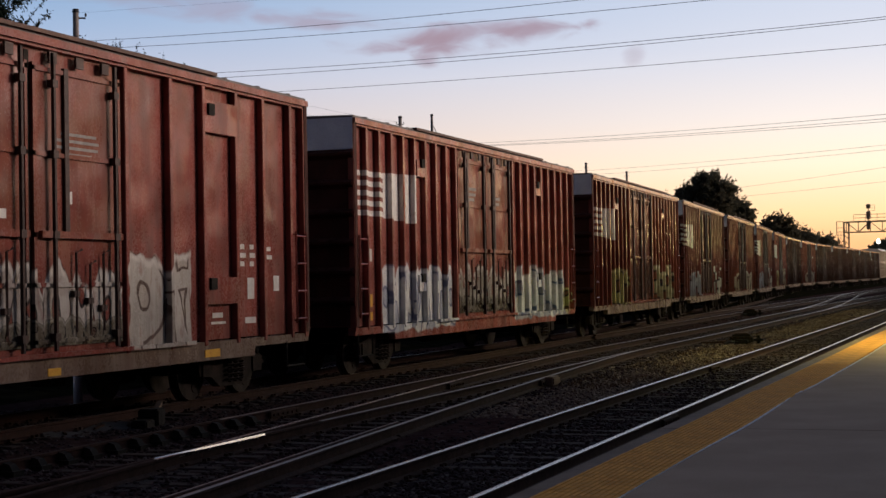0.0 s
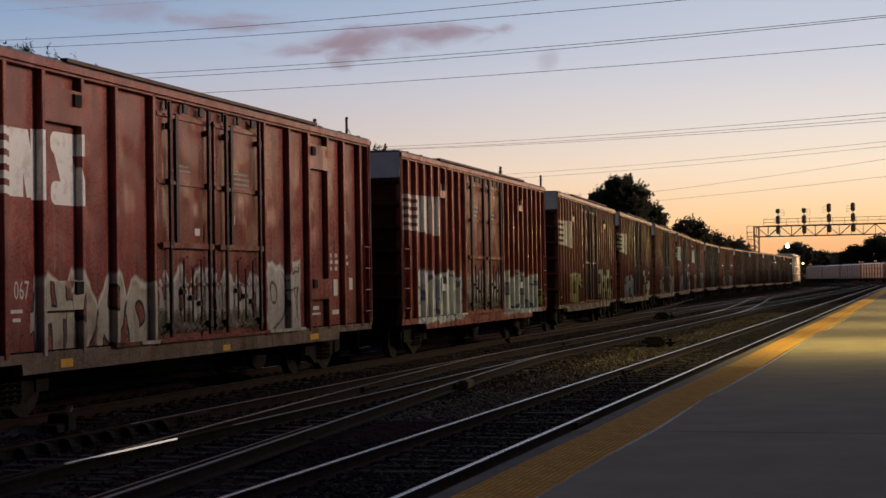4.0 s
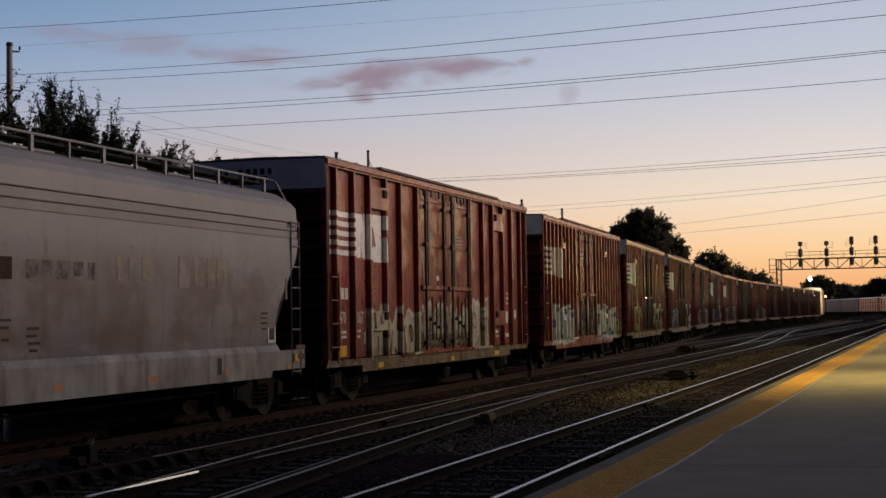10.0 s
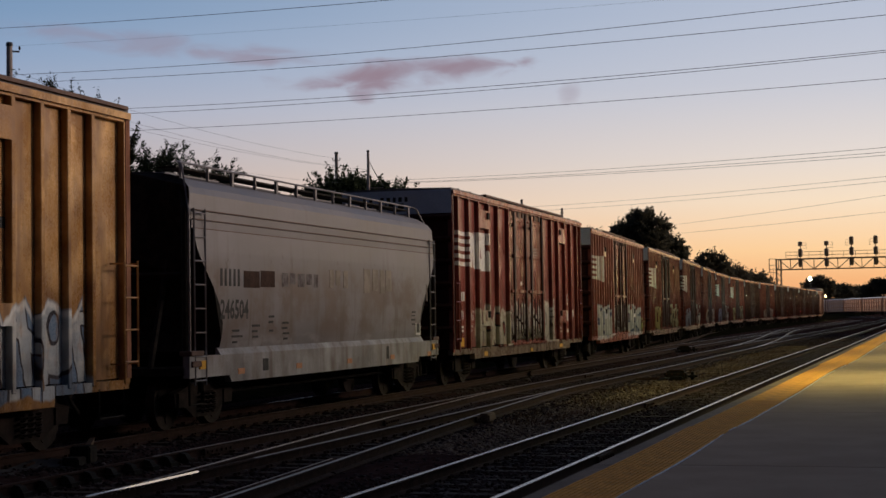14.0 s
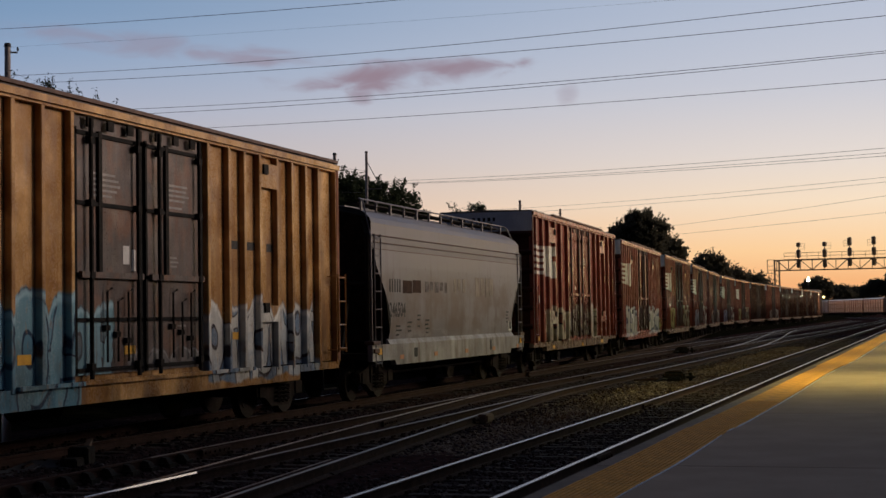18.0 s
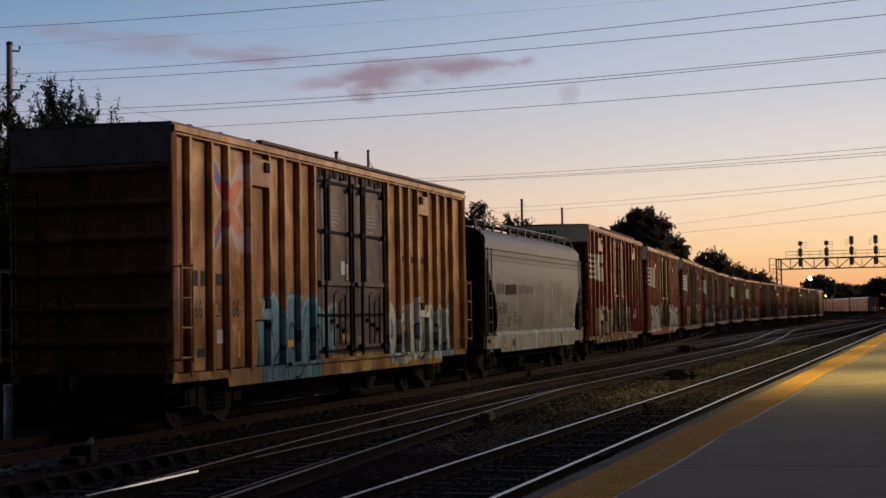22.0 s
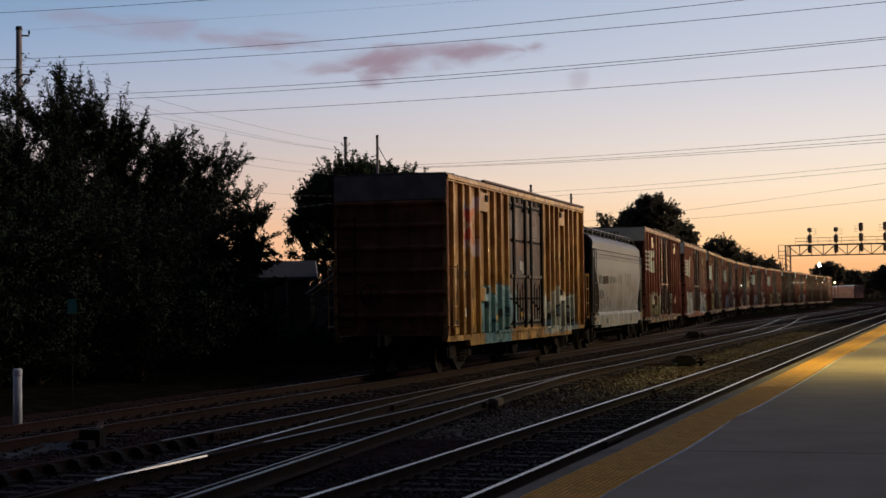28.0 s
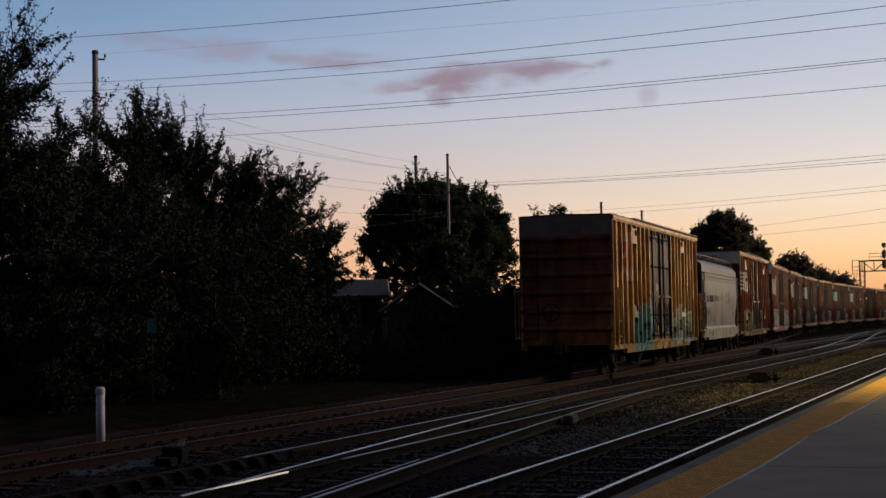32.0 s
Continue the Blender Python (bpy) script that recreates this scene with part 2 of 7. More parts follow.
def car_paint(name, base, faded, rust, zones=(), grime_shade=0.5, spec=0.16, rough=0.25, seed=0.0, crosses=(), wear=0.6):
    """Weathered freight-car paint. zones: sprayed areas (x0, x1, z0, z1, fill, ground, line) in the car's own space."""
    m = Mat(name)
    x, y, z = m.xyz()
    streak = m.noise(1.0, 4, m.scaled((3.2, 3.2, 0.35), shift=(seed, 0, 0)))
    cloudy = m.noise(0.9, 5, m.scaled((1, 1, 1.2), shift=(seed * 3, 2, 0)))
    fine = m.noise(26, 4)
    col = m.mix(m.span(cloudy, 0.35, 0.7), base, faded)
    col = m.mix(m.span(streak, 0.48, 0.75, 0, 0.55), col, rust)
    blotch = m.noise(2.2, 7, m.scaled((1, 1, 0.7), shift=(0, seed, 1)))
    col = m.mix(m.span(blotch, 0.45, 0.70, 0, wear), col, rust)
    col = m.mix(m.span(blotch, 0.45, 0.28, 0, 0.55), col, tuple(min(1, v * 1.3) for v in faded))
    buckle = m.noise(1.0, 1, m.scaled((1.5, 1.5, 1.25), shift=(seed * 5, 7, 2)))
    for i, zone in enumerate(zones):
        col = graffiti(m, col, x, z, i + seed, *zone)
    for cx, cz, hw, hh, c1, c2 in crosses:
        u = m.math("MULTIPLY", m.math("SUBTRACT", x, cx), 1 / hw)
        v = m.math("MULTIPLY", m.math("SUBTRACT", z, cz), 1 / hh)
        arm = m.math("MINIMUM", m.math("ABSOLUTE", m.math("SUBTRACT", u, v)), m.math("ABSOLUTE", m.math("ADD", u, v)))
        arm = m.math("ADD", arm, m.math("MULTIPLY", m.math("SUBTRACT", cloudy, 0.5), 0.6))
        reach = m.span(m.math("MAXIMUM", m.math("ABSOLUTE", u), m.math("ABSOLUTE", v)), 1.0, 0.85)
        tip = m.span(m.math("ADD", m.math("ABSOLUTE", v), m.math("MULTIPLY", m.math("SUBTRACT", blotch, 0.5), 0.8)), 0.42, 0.62)
        side = m.span(u, -0.1, 0.5)
        hue = m.mix(tip, m.mix(side, c1, (0.60, 0.20, 0.07)), m.mix(side, c2, (0.50, 0.40, 0.42)))
        col = m.mix(m.math("MULTIPLY", reach, m.span(arm, 0.48, 0.38, 0, 0.7)), col, (0.56, 0.44, 0.36))
        col = m.mix(m.math("MULTIPLY", reach, m.span(arm, 0.32, 0.22, 0, 0.9)), col, hue)
    drip = m.noise(1.0, 4, m.scaled((11, 11, 0.45), shift=(seed, 4, 0)))
    col = m.mix(m.span(drip, 0.54, 0.76, 0, 0.3), col, tuple(v * 0.6 for v in rust))
    chips = m.span(m.noise(14, 6, rough=0.7), 0.65, 0.74, 0, 0.5)
    col = m.mix(m.math("MULTIPLY", chips, m.span(z, 0.6, 2.6, 1.0, 0.15)), col, tuple(v * 0.5 for v in rust))
    # patchy dirt, weighted downwards to put the low shade into the paint too
    dirt_shade = m.math("MULTIPLY", m.span(m.noise(2.2, 5, m.scaled((1, 1, 0.5))), 0.35, 0.7), m.span(z, 0.7, 2.4, grime_shade, grime_shade * 0.25))
    col = m.mix(dirt_shade, col, (0.038, 0.025, 0.019))
    m.bump(m.math("ADD", m.math("ADD", m.math("MULTIPLY", buckle, 3.2), m.math("MULTIPLY", streak, 0.7)), m.math("MULTIPLY", fine, 0.05)), 0.5, 0.04)
    return m.done(col, m.span(m.math("ADD", m.math("MULTIPLY", fine, 0.5), m.math("MULTIPLY", streak, 0.5)), 0.3, 0.7, rough * 0.5, rough * 1.75), 0, spec)


def glow(name, color, strength):
    m = Mat(name)
    m.put(m.b.inputs["Emission Color"], color)
    m.b.inputs["Emission Strength"].default_value = strength
    return m.done(color, 0.4)


M_BALLAST = plain("ballast_ground", (0.035, 0.020, 0.019), (0.060, 0.037, 0.034), 5.0, 0.95, 0, 0.9, 0.04, 0.0, 30)
# soil darkened to put the trees' shade into its colour
M_SOIL_SHADED = plain("shaded_soil", (0.010, 0.010, 0.006), (0.022, 0.020, 0.012), 2.0, 0.98, 0, 0.8, 0.05, 0.0)
# pale gravel, lightened further to put the platform lamplight into its colour
M_GRAVEL_LAMPLIT = island("pale_lamplit_gravel", (0.11, 0.080, 0.058), (0.19, 0.145, 0.108), (0.30, 0.235, 0.185))
M_STONE = island("ballast_stone", (0.026, 0.017, 0.017), (0.050, 0.034, 0.033), (0.11, 0.09, 0.09))
M_GRASS = island("weeds", (0.082, 0.049, 0.030), (0.125, 0.076, 0.046), (0.19, 0.122, 0.076))
M_RAIL_SIDE = plain("rail_rust", (0.028, 0.014, 0.011), (0.046, 0.022, 0.017), 6.0, 0.9, 0.0, 0.3, spec=0.15)
M_RAIL_DULL = plain("rail_head_dull", (0.20, 0.155, 0.135), (0.28, 0.22, 0.19), 4.0, 0.42, 0.8, 0.1)
M_RAIL_TOP = plain("rail_head", (0.46, 0.36, 0.30), (0.56, 0.45, 0.38), 3.0, 0.30, 1.0, 0.05)
M_RAIL_POLISH = plain("rail_head_polished", (0.58, 0.53, 0.50), (0.66, 0.61, 0.58), 3.0, 0.2, 1.0, 0.04)
M_TIE = pieces("sleeper_wood", (0.024, 0.014, 0.012), (0.036, 0.021, 0.018), 6.0, 0.95, 0.6, (0.6, 6, 6))
M_SPIKE = plain("rusty_steel", (0.035, 0.020, 0.015), (0.06, 0.033, 0.023), 9.0, 0.85, 0.0, spec=0.1)
M_STEEL = plain("dark_steel", (0.012, 0.011, 0.010), (0.026, 0.021, 0.018), 6.0, 0.8, 0.0, spec=0.08)
M_BOGIE = plain("bogie_grime", (0.017, 0.013, 0.012), (0.034, 0.024, 0.020), 5.0, 0.85, 0.0, spec=0.08)
M_WHEEL = plain("wheel_steel", (0.02, 0.016, 0.014), (0.04, 0.029, 0.024), 4.0, 0.7, 0.1, spec=0.1)
M_CONCRETE = plain("platform_concrete", (0.352, 0.250, 0.172), (0.405, 0.292, 0.203), 1.1, 0.9, 0, 0.25, 0.006, 0.08, 60)
M_COPING = plain("coping_concrete", (0.135, 0.090, 0.060), (0.20, 0.135, 0.092), 2.5, 0.85, 0, 0.3, 0.01, 0.25)
M_TACTILE = pieces("tactile_yellow", (0.78, 0.350, 0.058), (0.84, 0.402, 0.072), 7.0, 0.8, 0.2, spec=0.08)
M_DOME = plain("tactile_dome", (0.76, 0.342, 0.058), (0.82, 0.392, 0.070), 5.0, 0.75, 0, 0.1, spec=0.1)
M_BARK = plain("bark", (0.035, 0.027, 0.02), (0.07, 0.055, 0.042), 6.0, 0.95, 0, 0.8, 0.03, 0.1)
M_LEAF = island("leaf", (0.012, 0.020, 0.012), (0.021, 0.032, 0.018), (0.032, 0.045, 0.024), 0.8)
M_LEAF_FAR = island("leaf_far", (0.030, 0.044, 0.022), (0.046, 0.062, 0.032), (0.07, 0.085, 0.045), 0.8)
# leaves of the distant trees, lightened to put haze into their colour
M_LEAF_HAZED = island("leaf_hazed", (0.075, 0.072, 0.052), (0.105, 0.10, 0.07), (0.13, 0.12, 0.085), 0.85)


def translucent(mat, amount):
    """Lets part of the light through a thin leaf."""
    nt = mat.node_tree
    out = [n for n in nt.nodes if n.type == "OUTPUT_MATERIAL"][0]
    bsdf = [n for n in nt.nodes if n.type == "BSDF_PRINCIPLED"][0]
    thin, both = nt.nodes.new("ShaderNodeBsdfTranslucent"), nt.nodes.new("ShaderNodeMixShader")
    both.inputs[0].default_value = amount
    nt.links.new(bsdf.inputs["Base Color"].links[0].from_socket, thin.inputs["Color"])
    nt.links.new(bsdf.outputs[0], both.inputs[1])
    nt.links.new(thin.outputs[0], both.inputs[2])
    nt.links.new(both.outputs[0], out.inputs["Surface"])


translucent(M_LEAF_FAR, 0.3)
translucent(M_LEAF_HAZED, 0.5)
M_POLE = plain("pole_wood", (0.24, 0.21, 0.20), (0.34, 0.30, 0.28), 2.5, 0.85, 0, 0.4)
M_CABLE = plain("cable", (0.025, 0.025, 0.028), (0.04, 0.04, 0.045), 2.0, 0.5)
M_PVC = plain("white_plastic", (0.62, 0.60, 0.58), (0.74, 0.72, 0.70), 3.0, 0.5, 0, 0.1)
M_GANTRY = plain("gantry_steel", (0.34, 0.235, 0.165), (0.45, 0.32, 0.225), 2.0, 0.7, 0.0)
M_SIGNAL = plain("signal_black", (0.28, 0.20, 0.15), (0.38, 0.27, 0.20), 3.0, 0.6)
M_SIDING = plain("house_siding", (0.085, 0.07, 0.062), (0.13, 0.108, 0.096), 1.0, 0.8)
M_TRIM = plain("old_white_trim", (0.10, 0.088, 0.080), (0.15, 0.132, 0.12), 2.0, 0.8)
M_SHINGLE = plain("roof_shingle", (0.034, 0.033, 0.037), (0.055, 0.052, 0.057), 2.0, 0.9)
M_GLASS = plain("dark_glass", (0.02, 0.02, 0.025), (0.03, 0.03, 0.035), 1.0, 0.12, 0, 0.02, 0.01, 0.6)
M_LAMP = glow("lamp_glow", (1.0, 0.86, 0.66), 30.0)
M_RED = glow("red_flash", (1.0, 0.03, 0.02), 30.0)
M_YARD = glow("yard_lamp_glow", (1.0, 0.72, 0.28), 7.0)
M_HAZE = plain("far_woods", (0.035, 0.036, 0.034), (0.055, 0.055, 0.05), 0.3, 0.95)

M_TEAL = plain("teal_paint", (0.05, 0.22, 0.20), (0.07, 0.28, 0.25), 4.0, 0.6)
M_TAR = plain("tarred_iron", (0.006, 0.006, 0.006), (0.014, 0.012, 0.011), 6.0, 0.8, 0.0, spec=0.1)

# ------------------------------------------------------------------ mesh helpers
def box(bm, x0, x1, y0, y1, z0, z1):
    v = [bm.verts.new(p) for p in ((x0, y0, z0), (x1, y0, z0), (x1, y1, z0), (x0, y1, z0), (x0, y0, z1), (x1, y0, z1), (x1, y1, z1), (x0, y1, z1))]
    for f in ((0, 3, 2, 1), (4, 5, 6, 7), (0, 1, 5, 4), (1, 2, 6, 5), (2, 3, 7, 6), (3, 0, 4, 7)):
        bm.faces.new([v[i] for i in f])
    return v


def bevelled(bm, width, seg=1):
    bmesh.ops.bevel(bm, geom=list(bm.edges), offset=width, segments=seg, affect="EDGES", clamp_overlap=True)
    return bm


def tube(bm, pts, rad, n=6, caps=True):
    """A round bar along points; rad is one number or one for each point."""
    pts = [Vector(p) for p in pts]
    rads = rad if isinstance(rad, (list, tuple)) else [rad] * len(pts)
    rings = []
    for i, p in enumerate(pts):
        d = (pts[min(i + 1, len(pts) - 1)] - pts[max(i - 1, 0)]).normalized()
        a = d.orthogonal().normalized() if abs(d.z) > 0.95 else d.cross(Vector((0, 0, 1))).normalized()
        b = d.cross(a)
        rings.append([bm.verts.new(p + (a * math.cos(2 * math.pi * k / n) + b * math.sin(2 * math.pi * k / n)) * rads[i]) for k in range(n)])
    for r0, r1 in zip(rings, rings[1:]):
        for k in range(n):
            bm.faces.new((r0[k], r0[(k + 1) % n], r1[(k + 1) % n], r1[k]))
    if caps:
        bm.faces.new(rings[0][::-1])
        bm.faces.new(rings[-1])


def disc(bm, c, axis, r, w, n=20):
    a = Vector(axis).normalized() * w / 2
    tube(bm, [Vector(c) - a, Vector(c) + a], r, n)


def mesh_of(name, bm, *mats):
    bmesh.ops.recalc_face_normals(bm, faces=bm.faces)
    me = bpy.data.meshes.new(name)
    bm.to_mesh(me)
    bm.free()
    for m in mats:
        me.materials.append(m)
    return me


def part(name, bm, material, parent=None, label="", smooth=False):
    """Links a bmesh (or a ready mesh) as one object under its thing."""
    me = bm if isinstance(bm, bpy.types.Mesh) else mesh_of(name, bm, material)
    if smooth:
        me.polygons.foreach_set("use_smooth", [True] * len(me.polygons))
    ob = new(name, me)
    if parent:
        ob.parent = parent
    if label:
        ob["label"] = label
    return ob


def thing(name, label, category, m=None, group="", kind=""):
    ob = tagged(new(name), label, category, group, kind)
    if m:
        ob.matrix_world = m
    return ob


def raw(name, verts, faces, material, parent=None):
    me = bpy.data.meshes.new(name)
    me.from_pydata(verts, [], faces)
    me.materials.append(material)
    ob = new(name, me)
    if parent:
        ob.parent = parent
    return ob


def spline(xs, ys):
    """A smooth curve through points (cubic Hermite)."""
    ms = [0.0] * len(xs)
    for i in range(1, len(xs) - 1):
        ms[i] = (ys[i + 1] - ys[i - 1]) / (xs[i + 1] - xs[i - 1])
    ms[-1] = (ys[-1] - ys[-2]) / (xs[-1] - xs[-2])

    def at(x):
        if x <= xs[0]:
            return ys[0]
        if x >= xs[-1]:
            return ys[-1] + ms[-1] * (x - xs[-1])
        i = max(k for k in range(len(xs)) if xs[k] <= x)
        w = xs[i + 1] - xs[i]
        t = (x - xs[i]) / w
        return (ys[i] * (2 * t ** 3 - 3 * t ** 2 + 1) + ms[i] * w * (t ** 3 - 2 * t ** 2 + t)
                + ys[i + 1] * (3 * t ** 2 - 2 * t ** 3) + ms[i + 1] * w * (t ** 3 - t ** 2))
    return at


# ------------------------------------------------------------------ the lines of the tracks (y at each x, rail top is z = 0)
SLANT = math.tan(radians(-0.5))
far_bend = spline([280, 320, 360, 420, 520, 700], [0, 2.2, 7, 20, 54, 150])
shift_a = spline([40, 55, 66, 84, 101, 119, 136, 154, 172, 189, 207, 242, 277, 292], [0, 0.2, 0.7, 1.7, 2.65, 3.85, 5.0, 5.8, 6.25, 6.3, 6.1, 5.8, 5.5, 5.4])
shift_m = spline([36, 47, 58, 75, 100, 138, 177, 244, 290], [0, -0.16, -0.32, -0.42, -0.6, -1.45, -2.2, -3.35, -4.0])


def line_a(x):
    return 13.01 + shift_a(min(x, 292)) + far_bend(x)


def line_m(x):
    return 9.33 + shift_m(min(x, 290)) + far_bend(x)


def line_d(x):
    """The leg of the turnout that comes towards the platform."""
    if x < 16:
        return 9.33 - 1.5 - 0.081 * (16 - x)
    return line_m(x) - 1.5 * (max(0.0, 40 - x) / 24) ** 1.3


def line_b(x):
    """The straight leg that the freight track leaves."""
    return 13.01 - 0.0105 * max(0.0, x - 48) + far_bend(x)


def line_1(x):
    return 5.12 + SLANT * x + far_bend(x)


def edge_y(x):
    return 3.40 + SLANT * x


# ------------------------------------------------------------------ ground
def build_ground():
    bm = bmesh.new()
    xs = [-400, -120, -70] + [x * 1.5 for x in range(-40, 60)] + [95, 105, 120, 150, 200, 260, 340, 450, 700, 1400, 3000]
    ys = [-900, -60, -8, 0, 2.8] + [3.3 + 0.5 * k for k in range(0, 30)] + [19.5, 22, 26, 34, 60, 120, 400, 1500]
    grid = []
    for x in xs:
        row = []
        for y in ys:
            z = -0.24
            if 3.4 < y < 17 and -60 < x < 90:
                z += 0.052 + 0.06 * noise.noise(Vector((x * 0.8, y * 0.8, 0)))
            if y > 15.2:
                z += min(0.6, (y - 15.2) * 0.10)
            row.append(bm.verts.new((x, y, z)))
        grid.append(row)
    for r0, r1 in zip(grid, grid[1:]):
        for k in range(len(ys) - 1):
            bm.faces.new((r0[k], r1[k], r1[k + 1], r0[k + 1]))
    # beyond the track the ground takes the soil with tree shade painted in
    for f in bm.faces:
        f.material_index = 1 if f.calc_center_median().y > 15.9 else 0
    g = part("ground", mesh_of("ground", bm, M_BALLAST, M_SOIL_SHADED), None)
    tagged(g, "dark gravel and cinder ground of the railway yard", "ground", kind="structure")


def stones(name, label, count, x0, x1, bands, size, seed, material):
    """Loose ballast: small uneven stones in one mesh."""
    rng = np.random.default_rng(seed)
    u = rng.random(count)
    xs = x0 * (x1 / x0) ** u
    which = rng.integers(0, len(bands), count)
    lo, hi, zz = np.array([b[0] for b in bands]), np.array([b[1] for b in bands]), np.array([b[2] for b in bands])
    ys = lo[which] + (hi - lo)[which] * rng.random(count)
    zs = zz[which] + rng.normal(0, 0.015, count)
    base = np.array([(1, 0, 0), (-0.5, 0.87, 0), (-0.5, -0.87, 0), (0.5, 0.5, 0.9), (-0.7, 0, 0.8), (0.3, -0.6, 0.75)])
    faces = np.array([(0, 1, 3), (1, 4, 3), (1, 2, 4), (2, 5, 4), (2, 0, 5), (0, 3, 5), (3, 4, 5)])
    s = size * (0.5 + rng.random(count))
    a = rng.random(count) * 6.283
    ca, sa = np.cos(a), np.sin(a)
    bx = base[None, :, 0] * s[:, None]
    by = base[None, :, 1] * s[:, None] * (0.6 + 0.5 * rng.random(count))[:, None]
    bz = base[None, :, 2] * s[:, None] * 0.8
    v = np.stack([bx * ca[:, None] - by * sa[:, None] + xs[:, None], bx * sa[:, None] + by * ca[:, None] + ys[:, None], bz + zs[:, None]], 2).reshape(-1, 3)
    f = (faces[None] + (np.arange(count) * 6)[:, None, None]).reshape(-1, 3)
    ob = raw(name, v.tolist(), f.tolist(), material)
    tagged(ob, label, "gravel", kind="stuff")


def weeds(count, seed):
    rng = np.random.default_rng(seed)
    verts, faces = [], []
    for i in range(count):
        x = 28 + 60 * rng.random() ** 1.3
        y = line_1(x) + 1.0 + 1.9 * rng.random() + (0 if x < 40 else rng.random() * 0.4)
        if noise.noise(Vector((x * 0.35, y * 0.9, 3))) < -0.05:
            continue
        h, w, a = 0.05 + 0.07 * rng.random(), 0.012 + 0.02 * rng.random(), rng.random() * 6.28
        dx, dy = math.cos(a) * w, math.sin(a) * w
        lx, ly = rng.normal(0, 0.05), rng.normal(0, 0.05)
        n = len(verts)
        verts += [(x - dx, y - dy, -0.22), (x + dx, y + dy, -0.22), (x + lx, y + ly, -0.2 + h)]
        faces.append((n, n + 1, n + 2))
    tagged(raw("weeds", verts, faces, M_GRASS), "low dry brownish weeds growing in the gravel", "weeds", kind="stuff")


# ------------------------------------------------------------------ tracks
PROFILE = [(-0.07, -0.165), (0.07, -0.165), (0.07, -0.15), (0.012, -0.125), (0.012, -0.045), (0.036, -0.032), (0.036, -0.006), (0.015, 0.0),
           (-0.015, 0.0), (-0.036, -0.006), (-0.036, -0.032), (-0.012, -0.045), (-0.012, -0.125), (-0.07, -0.15)]


def rail(parent, f, offset, xs, name="rail", head=None, worn=True, rusty_to=None):
    """One rail swept along the line f at a side offset; rusty_to: no wheels run before this x."""
    bm = bmesh.new()
    rings = []
    for x in xs:
        y = f(x)
        d = Vector((1.0, (f(x + 0.5) - f(x - 0.5)), 0)).normalized()
        nrm = Vector((-d.y, d.x, 0))
        c = Vector((x, y, 0)) + nrm * offset
        rings.append([bm.verts.new(c + nrm * p + Vector((0, 0, q))) for p, q in PROFILE])
    n = len(PROFILE)
    for r0, r1 in zip(rings, rings[1:]):
        for k in range(n):
            face = bm.faces.new((r0[k], r0[(k + 1) % n], r1[(k + 1) % n], r1[k]))
            face.material_index = 1 if k == 7 or (k == 8 and worn) else 0
            if rusty_to and r0[0].co.x < rusty_to:
                face.material_index = 0
    bm.faces.new(rings[0])
    bm.faces.new(rings[-1][::-1])
    me = mesh_of(name, bm, M_RAIL_SIDE, head or M_RAIL_TOP)
    return part(name, me, None, parent)


def tie_mesh():
    bm = bmesh.new()
    box(bm, -0.11, 0.11, -1.3, 1.3, -0.33, -0.16)
    bevelled(bm, 0.012)
    return mesh_of("sleeper", bm, M_TIE)


def plate_mesh():
    bm = bmesh.new()
    box(bm, -0.09, 0.09, -0.17, 0.17, -0.168, -0.152)
    for sx in (-0.05, 0.05):
        for sy in (-0.10, 0.10):
            box(bm, sx - 0.018, sx + 0.018, sy - 0.022, sy + 0.022, -0.16, -0.118)
    return mesh_of("tie_plate", bm, M_SPIKE)


def build_track(name, label, f, x0, x1, ties_to, seed, heads=(None, None), skip=None, far=True):
    t = thing(name, label, "railway track", kind="structure")
    xs = [x0 + 1.5 * k for k in range(int((min(x1, 60) - x0) / 1.5) + 1)]
    xs += [x for x in range(62, 300, 5) if x < x1] + ([x for x in range(300, 640, 12)] if far else [])
    for side, head in zip((-0.755, 0.755), heads):
        rail(t, f, side, xs, head=head, worn=name == "track_middle" or head is None and name != "track_far", rusty_to=19.5 if name == "track_middle" else None)
    rng = random.Random(seed)
    me, pl = TIE, PLATE
    x = x0 + 0.3
    while x < ties_to:
        a = math.atan(f(x + 0.5) - f(x - 0.5))
        if not (skip and skip(x)):
            o = new("sleeper", me)
            o.parent = t
            o.matrix_world = pose(x, f(x), rng.uniform(-0.015, 0.01), 0, 0, math.degrees(a) + rng.uniform(-0.8, 0.8))
            if 4 < x < 34:
                for s in (-0.755, 0.755):
                    q = new("tie_plate", pl)
                    q.parent = t
                    q.matrix_world = pose(x - math.sin(a) * s, f(x) + math.cos(a) * s, 0, 0, 0, math.degrees(a))
        x += 0.53
    # farther sleepers in one mesh
    bm = bmesh.new()
    while x < 120:
        y = f(x)
        box(bm, x - 0.11, x + 0.11, y - 1.3, y + 1.3, -0.33, -0.165)
        x += 0.53
    if len(bm.verts):
        far_ties = part("far_sleepers", bm, M_TIE, t)
        far_ties["kind"] = "stuff"
    else:
        bm.free()
    return t


TIE, PLATE = tie_mesh(), plate_mesh()
build_ground()
build_track("track_far", "rusty freight track with shiny rail heads beside the trees", line_a, -60.0, 300, 58, 1, (M_RAIL_DULL, None))
build_track("track_middle", "middle track with worn rails joined by a turnout", line_m, -60.0, 300, 58, 2, (M_RAIL_DULL, M_RAIL_DULL))
build_track("track_near", "main track with polished rails along the platform", line_1, -60.0, 300, 58, 4)
turnout = thing("turnout", "diverging rails of the turnout with frog and guard rail", "railway turnout", kind="structure")
